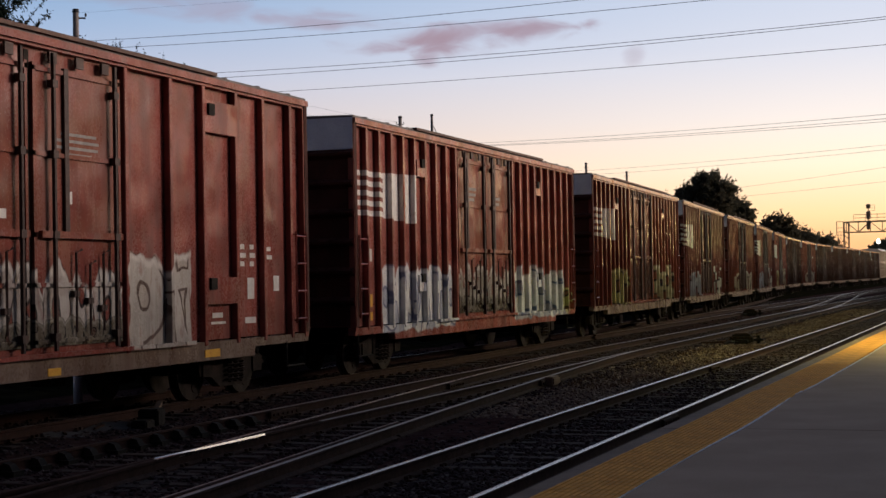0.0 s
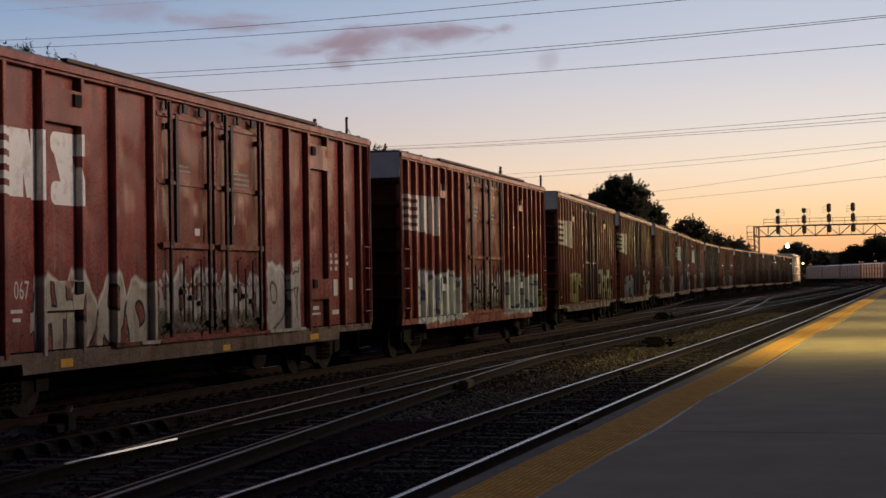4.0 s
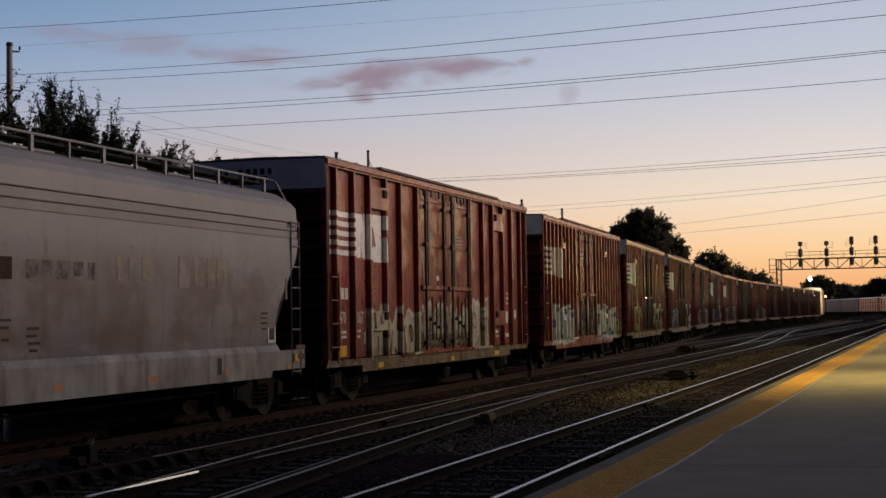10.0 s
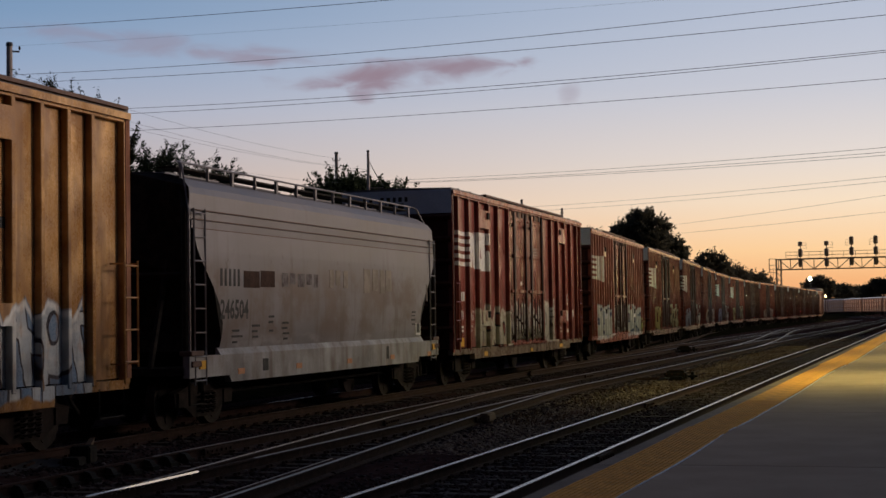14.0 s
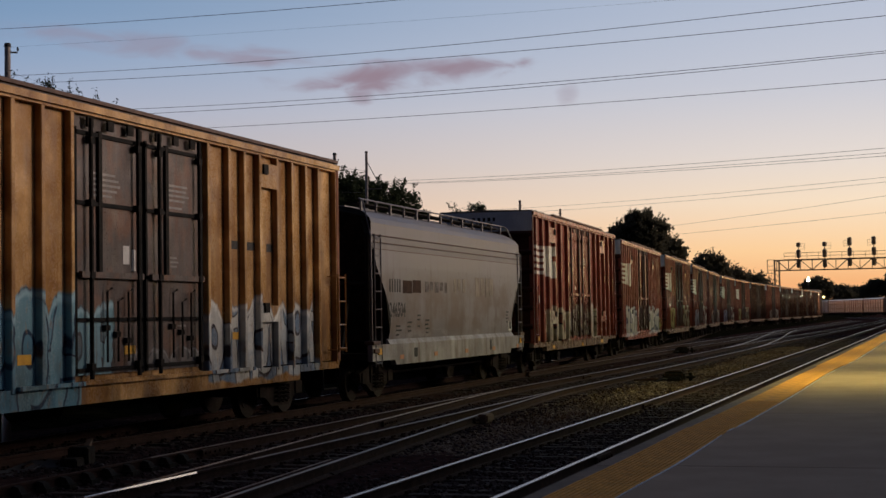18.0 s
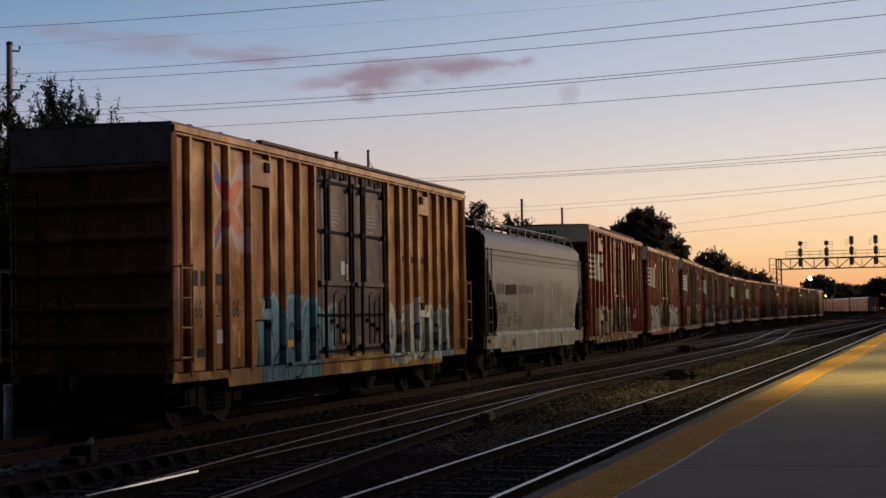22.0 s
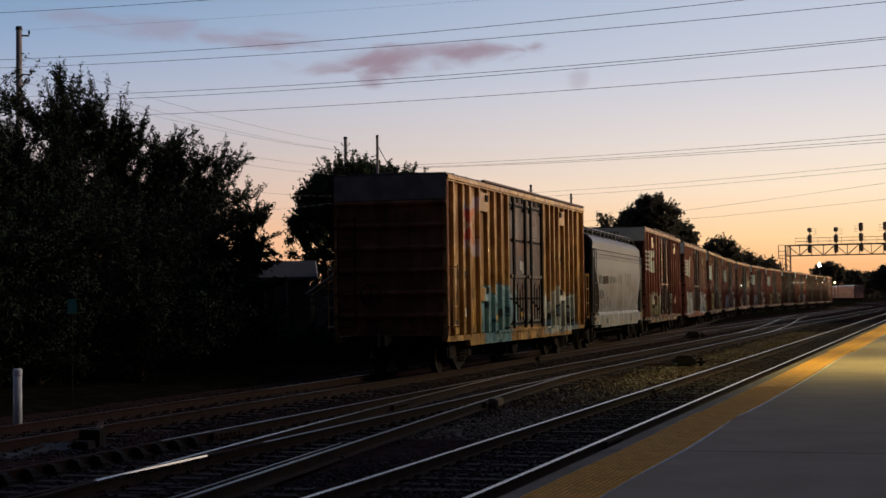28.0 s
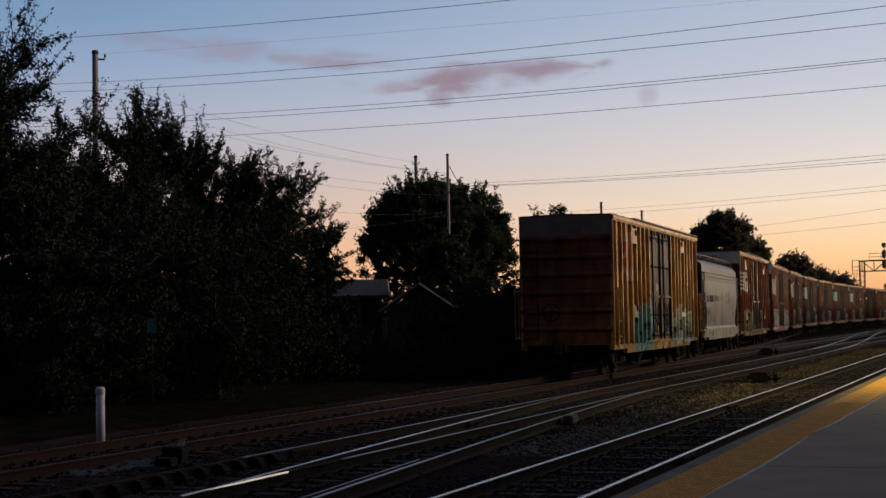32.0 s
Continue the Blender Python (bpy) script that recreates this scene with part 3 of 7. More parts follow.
for off, head in ((-0.755, M_RAIL_DULL), (0.755, None)):
    rail(turnout, line_d, off, [-10 + 0.5 * k for k in range(101)], "turnout_rail", head, rusty_to=14.6 if off > 0 else None)
rail(turnout, line_d, -0.755 + 0.12, [10 + 0.5 * k for k in range(20)], "point_rail", M_RAIL_DULL, False)
# the planed switch blade with its bright worn face
bm = bmesh.new()
rows = []
for k in range(9):
    bx, w = 15.0 + 0.34 * k, min(1.0, 0.25 + 0.2 * k)
    by = line_m(bx) - 0.755
    rows.append([bm.verts.new(p) for p in ((bx, by - 0.055, 0.004 - 0.020 * w), (bx, by - 0.046, 0.006), (bx, by - 0.034, 0.004), (bx, by - 0.034, -0.05))])
for r0, r1 in zip(rows, rows[1:]):
    for i in range(4):
        bm.faces.new((r0[i], r0[(i + 1) % 4], r1[(i + 1) % 4], r1[i]))
bm.faces.new(rows[0]), bm.faces.new(rows[-1][::-1])
part("switch_blade", bm, M_RAIL_POLISH, turnout, "bright worn switch blade")
# heavy braces along the rusty stock rail and its neighbour
bm = bmesh.new()
box(bm, -0.10, 0.10, 0.03, 0.20, -0.16, -0.10)
v = [bm.verts.new(p) for p in ((-0.07, 0.04, -0.10), (0.07, 0.04, -0.10), (0.07, 0.17, -0.10), (-0.07, 0.17, -0.10), (-0.06, 0.04, -0.01), (0.06, 0.04, -0.01), (0.06, 0.12, -0.03), (-0.06, 0.12, -0.03))]
for f in ((0, 1, 5, 4), (1, 2, 6, 5), (2, 3, 7, 6), (3, 0, 4, 7), (4, 5, 6, 7)):
    bm.faces.new([v[i] for i in f])
brace_mesh = mesh_of("rail_brace", bm, M_STEEL)
for k in range(22):
    for f, off, turn in ((line_m, 0.755, 180),):
        o = new("rail_brace", brace_mesh)
        o.parent = turnout
        bx = 9.2 + 0.53 * k
        o.matrix_world = pose(bx, f(bx) + off, -0.005, 0, 0, turn + (4.6 if f is line_d else 0))
# bolted joints and the frog casting
bm = bmesh.new()
box(bm, -0.48, 0.48, -0.075, -0.035, -0.125, -0.03)
for k in range(6):
    disc(bm, (-0.40 + 0.16 * k, -0.085, -0.078), (0, 1, 0), 0.022, 0.03, 6)
joint_mesh = mesh_of("joint_bar", bm, M_SPIKE)
for f, off, jx in ((line_d, -0.755, 28.6), (line_d, 0.755, 27.6), (line_m, 0.755, 21.5), (line_m, 0.755, 47.8), (line_1, 0.755, 33.0), (line_1, -0.755, 21.0)):
    o = new("joint_bar", joint_mesh)
    o.parent = turnout
    o.matrix_world = pose(jx, f(jx) + off, 0, 0, 0, math.degrees(math.atan(f(jx + 0.5) - f(jx - 0.5))))
bm = bmesh.new()
box(bm, -0.30, 0.30, -0.16, 0.05, -0.15, 0.012)
bevelled(bm, 0.03, 2)
o = part("insulated_block", bm, M_COPING, turnout, "pale block clamped on the rail")
o.matrix_world = pose(28.75, line_d(28.75) - 0.83, 0, 0, 0, 3)
x = 4.3
while x < 16:
    o = new("sleeper", TIE)
    o.parent = turnout
    o.matrix_world = pose(x, line_d(x) - 0.1, -0.01, 0, 0, 3.5)
    x += 0.53



def line_x(x):
    """The crossover between the middle track and the straight leg."""
    t = min(1.0, max(0.0, (x - 78) / 78))
    return line_m(x) + (line_b(x) - line_m(x)) * t * t * (3 - 2 * t)


crossover = thing("crossover", "crossover rails between the middle and far tracks", "railway crossover", kind="structure")
for off in (-0.755, 0.755):
    rail(crossover, line_x, off, [78 + 3.0 * k for k in range(27)], "crossover_rail")
spur = thing("spur_track", "dull straight track branching off beside the freight train", "railway track", kind="structure")
for off in (-0.755, 0.755):
    rail(spur, line_b, off, [50 + 4.0 * k for k in range(58)], "spur_rail", M_RAIL_DULL)
stones("ballast", "loose dark ballast stones between the tracks", 90000, 9.0, 60.0,
       [(5.9, 7.0, -0.20), (3.7, 4.3, -0.19), (4.3, 5.7, -0.185), (4.3, 5.7, -0.185), (10.3, 12.1, -0.19), (8.7, 10.0, -0.185), (7.2, 8.6, -0.19), (12.4, 13.7, -0.185), (14.0, 15.6, -0.2), (15.0, 17.0, -0.2)], 0.031, 5, M_STONE)
stones("far_ballast", "dark ballast stones farther along the line", 16000, 40.0, 130.0,
       [(3.9, 7.0, -0.24), (6.0, 9.0, -0.24), (8.5, 12.0, -0.24), (11.5, 16.0, -0.24)], 0.075, 6, M_STONE)
stones("verge_gravel", "pale gravel scattered among the weeds, lightened as if lamplit", 26000, 22.0, 90.0, [(5.75, 7.6, -0.205), (5.7, 8.2, -0.21), (6.2, 7.4, -0.2)], 0.040, 8, M_GRAVEL_LAMPLIT)
weeds(6500, 7)


# ------------------------------------------------------------------ platform
STRIP = spline([-60, 14, 17, 20, 22.5, 23.2, 26, 32, 42, 47, 52, 70, 300], [0.64, 0.60, 0.65, 0.63, 0.58, 0.64, 0.67, 0.70, 0.67, 0.74, 0.84, 0.87, 0.87])


def inner_y(x):
    """The joint between the tactile strip and the slabs, not quite straight."""
    return edge_y(x) - STRIP(x)


def build_platform():
    p = thing("platform", "low concrete station platform with a yellow tactile edge", "platform", kind="structure")
    slab = 9.0
    for k in range(-7, 29):
        a, b = 8.15 + slab * k, 8.15 + slab * (k + 1)
        xs = [a + 0.018 + (b - a - 0.036) * i / 9 for i in range(10)]
        bm = bmesh.new()
        cols = [[bm.verts.new(p) for p in ((x, -9.0, -0.3), (x, inner_y(x) - 0.012, -0.3), (x, inner_y(x) - 0.012, 0.192), (x, inner_y(x) - 0.02, 0.2), (x, -9.0, 0.2))] for x in xs]
        for c0, c1 in zip(cols, cols[1:]):
            for i in range(5):
                bm.faces.new((c0[i], c0[(i + 1) % 5], c1[(i + 1) % 5], c1[i]))
        bm.faces.new(cols[0]), bm.faces.new(cols[-1][::-1])
        part("slab", bm, M_CONCRETE, p)
        bm = bmesh.new()
        v = box(bm, a + 0.006, b - 0.006, 0.0, 1.0, -0.3, 0.19)
        for w in v:
            w.co.y = edge_y(w.co.x) + (0.25 if w.co.y > 0.5 else -0.56)
        bevelled(bm, 0.012)
        part("coping", bm, M_COPING, p, "worn concrete platform edge")
    tiles = []
    for half in (0.322, 0.415):
        bm = bmesh.new()
        box(bm, -0.452, 0.452, -half, half, -0.1, 0.022)
        bevelled(bm, 0.004)
        tiles.append(mesh_of("tactile_tile", bm, M_TACTILE))
    for k in range(300):
        x = -13.2 + 0.91 * k
        o = new("tactile_tile", tiles[x > 48])
        o.parent = p
        mid = 0.5 * (edge_y(x) + 0.02 + inner_y(x) + 0.004)
        o.matrix_world = pose(x, mid, 0.188, 0, 0, -0.5)
    bm = bmesh.new()
    rows = []
    for k in range(-50, 260):
        x = float(k)
        w = 0.007 + 0.006 * noise.noise(Vector((x * 0.9, 0, 5)))
        rows.append([bm.verts.new(q) for q in ((x, inner_y(x) - 0.013, 0.15), (x, inner_y(x) - 0.013, 0.2065), (x, inner_y(x) + w, 0.2065), (x, inner_y(x) + w, 0.15))])
    for r0, r1 in zip(rows, rows[1:]):
        for i in range(4):
            bm.faces.new((r0[i], r0[(i + 1) % 4], r1[(i + 1) % 4], r1[i]))
    part("joint_sealant", bm, M_PVC, p, "pale sealant line behind the tactile strip")
    # raised domes of the tactile strip
    verts, faces = [], []
    ring = [(math.cos(2 * math.pi * k / 6), math.sin(2 * math.pi * k / 6)) for k in range(6)]
    for i in range(330):
        for j in range(11):
            x = 9.5 + i * 0.0607
            y = 0.5 * (edge_y(x) + 0.02 + inner_y(x)) + (j - 5) * 0.056
            n = len(verts)
            verts += [(x + 0.014 * c, y + 0.014 * s, 0.2095) for c, s in ring] + [(x + 0.008 * c, y + 0.008 * s, 0.2155) for c, s in ring]
            faces += [(n + k, n + (k + 1) % 6, n + 6 + (k + 1) % 6, n + 6 + k) for k in range(6)] + [tuple(range(n + 6, n + 12))]
    raw("tactile_domes", verts, faces, M_DOME, p)["kind"] = "stuff"


build_platform()


# added unseen wall behind the viewer: it closes the platform and blocks low light
def shade_wall():
    bm = bmesh.new()
    box(bm, -60, 92, -9.4, -9.0, -0.3, 7.0)
    box(bm, 92, 420, -9.35, -9.05, -0.3, 7.0)
    w = part("shade_wall", bm, M_COPING)
    tagged(w, "plain pale unseen wall added behind the platform to shade the train", "wall", kind="structure")


shade_wall()


# ------------------------------------------------------------------ poles and overhead wires
def at_bearing(az, dist):
    return dist * math.cos(radians(az)), dist * math.sin(radians(az))


def utility_pole(az, dist, top, rad, arms, label, guy=None):
    x, y = at_bearing(az, dist)
    p = thing("utility_pole", label, "utility pole", pose(x, y, 0, 0, 0, az), "utility poles")
    bm = bmesh.new()
    tube(bm, [(0, 0, -0.4), (0, 0, top)], [rad * 1.2, rad * 0.8], 10)
    part("pole_shaft", bm, M_POLE, p, smooth=True)
    bm = bmesh.new()
    tube(bm, [(0, 0, top), (0, 0, top + rad)], [rad, rad * 0.8], 8)
    part("cap", bm, M_CABLE, p)
    for z, a, b in arms:
        bm = bmesh.new()
        box(bm, -0.04, 0.04, min(a, b), max(a, b), z - 0.035, z + 0.035)
        part("crossarm", bm, M_POLE, p)
        for y0 in (a, b):
            if abs(y0) > 0.3:
                bm = bmesh.new()
                tube(bm, [(0, y0, z + 0.06), (0, y0, z + 0.14), (0, y0, z + 0.25)], [0.03, 0.055, 0.03], 6)
                part("insulator", bm, M_CABLE, p)
    if guy:
        bm = bmesh.new()
        tube(bm, [(0, 0, top - guy[0]), (0, guy[1], top - guy[2])], 0.03, 5)
        part("brace", bm, M_CABLE, p)
    return p


utility_pole(32.15, 75, 14.55, 0.17, [(14.3, 0, -0.45), (12.5, 0, -0.5), (12.1, 0, -0.45)], "tall weathered wooden utility pole behind the trees")
utility_pole(19.5, 120, 14.35, 0.125, [(11.6, 0, -1.1)], "wooden utility pole with a side bracket above the trees", (0.6, -1.1, 2.7))
utility_pole(20.65, 150, 17.3, 0.2, [(16.7, -0.35, 0.35)], "wooden utility pole standing in the tree crown")
utility_pole(13.95, 170, 14.0, 0.16, [(13.6, -0.25, 0.25)], "distant wooden utility pole behind the freight train")
utility_pole(12.5, 190, 14.3, 0.16, [(13.9, -0.25, 0.25)], "distant utility pole behind the freight train")
utility_pole(9.3, 420, 13.0, 0.3, [(12.0, -1.5, 1.5)], "far pole in the treeline ahead")


def wire(a, b, sag, rad=0.015):
    """One overhead wire between two points given as bearing, elevation (degrees) and distance."""
    def place(az, el, d):
        return Vector((d * math.cos(radians(az)) * math.cos(radians(el)), d * math.sin(radians(az)) * math.cos(radians(el)), EYE[2] + d * math.sin(radians(el))))
    p, q = place(*a), place(*b)
    bm = bmesh.new()
    pts = []
    for k in range(25):
        t = k / 24
        pts.append(p.lerp(q, t) - Vector((0, 0, 4 * sag * t * (1 - t))))
    tube(bm, pts, rad, 4)
    w = part("overhead_wire", bm, M_CABLE)
    tagged(w, "thin dark overhead wire crossing the sky", "wire", "overhead wires")


# ends of each wire: bearing, elevation, distance


# ------------------------------------------------------------------ trees
def tree(x, y, height, spread, seed, leaves, leaf, label, mat=None, base=0.22, lean=0.0, name="tree", upright=0.5, dome=0.0):
    """A tapered trunk with limbs and twigs, and leaves along the twigs."""
    rng = random.Random(seed)
    t = thing(name, label, "bush" if name == "bush" else "tree", pose(x, y, -0.1))
    bm = bmesh.new()
    tips = []
    top = Vector((lean, rng.uniform(-0.3, 0.3), height * 0.80))
    trunk = [Vector((0, 0, 0)), Vector((lean * 0.2, 0.05, height * 0.25)), Vector((lean * 0.6, -0.1, height * 0.55)), top]
    r0 = height * 0.016
    tube(bm, trunk, [r0 * 1.3, r0, r0 * 0.6, r0 * 0.15], 8)
    for i in range(38):
        f = base + (1 - base) * (i + rng.random()) / 38
        k = f * 2.999
        a = trunk[int(k)].lerp(trunk[int(k) + 1], k - int(k))
        ang = i * 2.4 + rng.uniform(-0.5, 0.5)
        reach = spread * (0.5 + 0.5 * rng.random()) * max(0.12, math.sin(math.pi * min(0.95, 0.25 + 0.61 * f))) ** 0.8
        rise = height * (0.04 + 0.15 * rng.random()) * (0.6 + upright)
        end = a + Vector((math.cos(ang) * reach, math.sin(ang) * reach, rise))
        mid = a.lerp(end, 0.5) + Vector((0, 0, rise * 0.10))
        tube(bm, [a, mid, end], [r0 * 0.34, r0 * 0.2, r0 * 0.05], 5, False)
        for j in range(18):
            b = (a.lerp(mid, rng.random()) if rng.random() < 0.3 else mid.lerp(end, rng.random()))
            d = Vector((rng.gauss(0, 1), rng.gauss(0, 1), rng.gauss(upright, 0.5))).normalized() * spread * (0.07 + 0.24 * rng.random() ** 1.5)
            tube(bm, [b, b + d], [r0 * 0.1, r0 * 0.02], 3, False)
            tips.append((b, b + d))
        tips.append((mid, end))
    for j in range(26):
        tips.append((trunk[2].lerp(top, 0.6), top + Vector((rng.gauss(0, 0.17) * spread, rng.gauss(0, 0.17) * spread, height * rng.uniform(0.03, 0.19)))))
    # long upright shoots that break the outline of the crown
    shoots = []
    high = sorted(tips, key=lambda p: -(p[1].z + 0.8 * math.hypot(p[1].x, p[1].y)))[:90]
    for j in range(0 if dome else 46):
        a = rng.choice(high)[1]
        out = Vector((a.x, a.y, 0)).normalized() if a.xy.length > 0.1 else Vector((0, 0, 0))
        d = (Vector((0, 0, 1.0)) + out * rng.uniform(0.1, 0.9) + Vector((rng.gauss(0, 0.2), rng.gauss(0, 0.2), 0))).normalized()
        e = a + d * spread * rng.uniform(0.16, 0.38)
        tube(bm, [a, e], [r0 * 0.09, r0 * 0.02], 3, False)
        shoots.append((a, e))
    part("trunk", bm, M_BARK, t)
    g = np.random.default_rng(seed)
    A, B = np.array([p[0] for p in tips]), np.array([p[1] for p in tips])
    wgt = np.linalg.norm(B - A, axis=1) + 0.15
    idx = g.choice(len(tips), leaves, p=wgt / wgt.sum())
    u = g.random(leaves) ** 0.8
    c = A[idx] + (B - A)[idx] * u[:, None] * 1.04 + g.normal(0, 0.024 * spread, (leaves, 3)) * (1.45 - 1.0 * u)[:, None]
    fill = g.random(leaves) < 0.22                     # leaves on the inner twigs
    k = int(fill.sum())
    c[fill] = A[idx[fill]] * g.random((k, 1)) ** 0.35 + g.normal(0, 0.09 * spread, (k, 3))
    c[fill, 2] = A[idx[fill], 2] + g.normal(0, 0.07 * spread, k)
    if dome:                                           # a full crown made of many leafy clumps
        k = int(leaves * 0.9)
        nc = 150
        w = g.normal(0, 1, (nc, 3))
        w /= np.linalg.norm(w, axis=1)[:, None]
        w[:, 2] = np.abs(w[:, 2]) * np.where(g.random(nc) < 0.72, 1, -1)
        mid = np.array([lean * 0.5, 0, height * (1 - dome / 2)])
        size = np.array([spread, spread, height * dome / 2])
        hub = mid + w * (0.40 + 0.56 * g.random(nc) ** 0.55)[:, None] * size
        hub_r = (0.07 + 0.16 * g.random(nc) ** 1.5) * spread
        pick = g.integers(0, nc, k)
        n = g.normal(0, 1, (k, 3))
        n /= np.linalg.norm(n, axis=1)[:, None]
        c[:k] = hub[pick] + n * (hub_r[pick] * (0.3 + 0.45 * np.abs(g.standard_normal(k))))[:, None] * np.array([1, 1, 0.85])
        q = k // 7                                     # feathery tips that stand out of the crown
        w = g.normal(0, 1, (160, 3))
        w[:, 2] = np.abs(w[:, 2])
        w /= np.linalg.norm(w, axis=1)[:, None]
        pick = g.integers(0, 160, q)
        far = 0.72 + (0.24 + 0.26 * g.random(160) ** 2)[pick] * g.random(q)
        c[:q] = mid + w[pick] * far[:, None] * size + g.normal(0, 0.018 * spread, (q, 3))
    if shoots:                                         # leaves in pairs along the shoots
        k = min(leaves // 6, len(shoots) * 44)
        sa, sb = np.array([p[0] for p in shoots]), np.array([p[1] for p in shoots])
        pick = g.integers(0, len(shoots), k)
        c[:k] = sa[pick] + (sb - sa)[pick] * g.random((k, 1)) * 1.05 + g.normal(0, leaf * 0.75, (k, 3))
    c[:, 2] = np.maximum(c[:, 2], 0.15)
    d1 = g.normal(0, 1, (leaves, 3)) + 0.7 * (B - A)[idx] / np.linalg.norm(B - A, axis=1)[idx][:, None]
    d1 /= np.linalg.norm(d1, axis=1)[:, None]
    d2 = np.cross(d1, g.normal(0, 1, (leaves, 3)))
    d2 /= np.linalg.norm(d2, axis=1)[:, None]
    s = leaf * (0.6 + 0.8 * g.random(leaves))[:, None]
    v = np.stack([c - d1 * s, c + d2 * s * 0.32, c + d1 * s, c - d2 * s * 0.32], 1).reshape(-1, 3)
    f = np.arange(leaves * 4).reshape(-1, 4)
    raw("crown", v.tolist(), f.tolist(), mat or M_LEAF, t)
    return t


def tree_at(az, dist, height, *a, **k):
    x, y = at_bearing(az, dist)
    return tree(x, y, height, *a, **k)


NEAR = "dark green leafy tree beside the freight track"
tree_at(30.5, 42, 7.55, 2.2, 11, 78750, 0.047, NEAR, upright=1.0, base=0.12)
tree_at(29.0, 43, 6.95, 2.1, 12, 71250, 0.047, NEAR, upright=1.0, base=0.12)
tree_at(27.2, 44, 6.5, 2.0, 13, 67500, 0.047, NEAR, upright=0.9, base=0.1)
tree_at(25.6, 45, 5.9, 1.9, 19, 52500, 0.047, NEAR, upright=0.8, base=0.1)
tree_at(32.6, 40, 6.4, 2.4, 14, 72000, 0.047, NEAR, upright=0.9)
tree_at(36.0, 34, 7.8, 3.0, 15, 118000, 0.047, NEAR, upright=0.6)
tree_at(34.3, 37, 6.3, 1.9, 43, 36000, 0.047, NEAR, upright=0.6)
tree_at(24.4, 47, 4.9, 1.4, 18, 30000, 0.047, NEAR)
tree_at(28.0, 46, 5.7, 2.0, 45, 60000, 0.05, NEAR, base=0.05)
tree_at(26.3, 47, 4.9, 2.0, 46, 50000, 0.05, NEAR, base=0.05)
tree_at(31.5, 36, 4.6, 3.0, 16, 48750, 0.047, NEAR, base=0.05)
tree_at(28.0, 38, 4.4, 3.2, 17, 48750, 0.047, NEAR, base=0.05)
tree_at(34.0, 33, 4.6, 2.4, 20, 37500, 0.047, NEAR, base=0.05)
BACK = "dark rounded tree behind the gardens"
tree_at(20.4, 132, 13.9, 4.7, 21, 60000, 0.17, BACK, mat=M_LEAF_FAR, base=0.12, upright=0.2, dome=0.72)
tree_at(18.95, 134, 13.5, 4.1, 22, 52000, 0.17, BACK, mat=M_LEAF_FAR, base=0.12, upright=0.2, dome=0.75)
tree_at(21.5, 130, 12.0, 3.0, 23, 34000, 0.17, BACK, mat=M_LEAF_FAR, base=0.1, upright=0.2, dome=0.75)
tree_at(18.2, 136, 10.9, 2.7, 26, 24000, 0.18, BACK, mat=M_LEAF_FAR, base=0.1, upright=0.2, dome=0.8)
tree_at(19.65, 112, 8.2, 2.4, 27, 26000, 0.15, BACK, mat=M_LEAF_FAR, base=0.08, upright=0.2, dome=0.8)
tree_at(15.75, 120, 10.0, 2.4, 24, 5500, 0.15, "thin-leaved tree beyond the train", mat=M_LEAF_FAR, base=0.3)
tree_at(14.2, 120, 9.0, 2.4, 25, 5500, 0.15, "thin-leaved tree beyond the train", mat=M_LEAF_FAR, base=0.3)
FARTREE = "large dark tree far along the line"
tree_at(9.6, 170, 12.9, 3.3, 31, 34000, 0.18, FARTREE, mat=M_LEAF_HAZED, base=0.2, upright=0.25, dome=0.6)
tree_at(10.4, 172, 11.6, 1.9, 32, 14000, 0.2, FARTREE, mat=M_LEAF_HAZED, base=0.3, upright=0.25, dome=0.5)
tree_at(8.75, 175, 10.6, 2.4, 33, 18000, 0.2, FARTREE, mat=M_LEAF_HAZED, base=0.2, upright=0.25, dome=0.6)
tree_at(11.2, 180, 11.5, 2.2, 41, 3000, 0.22, "thin half-bare tree far along the line", mat=M_LEAF_HAZED, base=0.3)
tree_at(7.2, 230, 10.6, 3.0, 34, 13000, 0.28, FARTREE, mat=M_LEAF_HAZED, base=0.15, upright=0.2, dome=0.7)
tree_at(6.5, 245, 9.0, 3.0, 35, 11000, 0.28, FARTREE, mat=M_LEAF_HAZED, base=0.15, upright=0.2, dome=0.8)
tree_at(5.8, 260, 8.4, 4.0, 42, 9000, 0.3, FARTREE, mat=M_LEAF_HAZED, base=0.15, upright=0.2, dome=0.8)
tree_at(3.5, 560, 13.2, 6.0, 36, 9000, 0.6, FARTREE, mat=M_LEAF_HAZED, base=0.1, upright=0.2, dome=0.7)
tree_at(2.85, 580, 11.0, 7.0, 37, 9000, 0.6, FARTREE, mat=M_LEAF_HAZED, base=0.1, upright=0.2, dome=0.8)
tree_at(2.1, 620, 10.5, 7.5, 38, 9000, 0.6, FARTREE, mat=M_LEAF_HAZED, base=0.1, upright=0.2, dome=0.8)
tree_at(1.45, 600, 12.5, 6.5, 39, 9000, 0.6, FARTREE, mat=M_LEAF_HAZED, base=0.1, upright=0.2, dome=0.8)
tree_at(0.6, 600, 16.0, 7.5, 40, 11000, 0.6, FARTREE, mat=M_LEAF_HAZED, base=0.1, upright=0.2, dome=0.8)


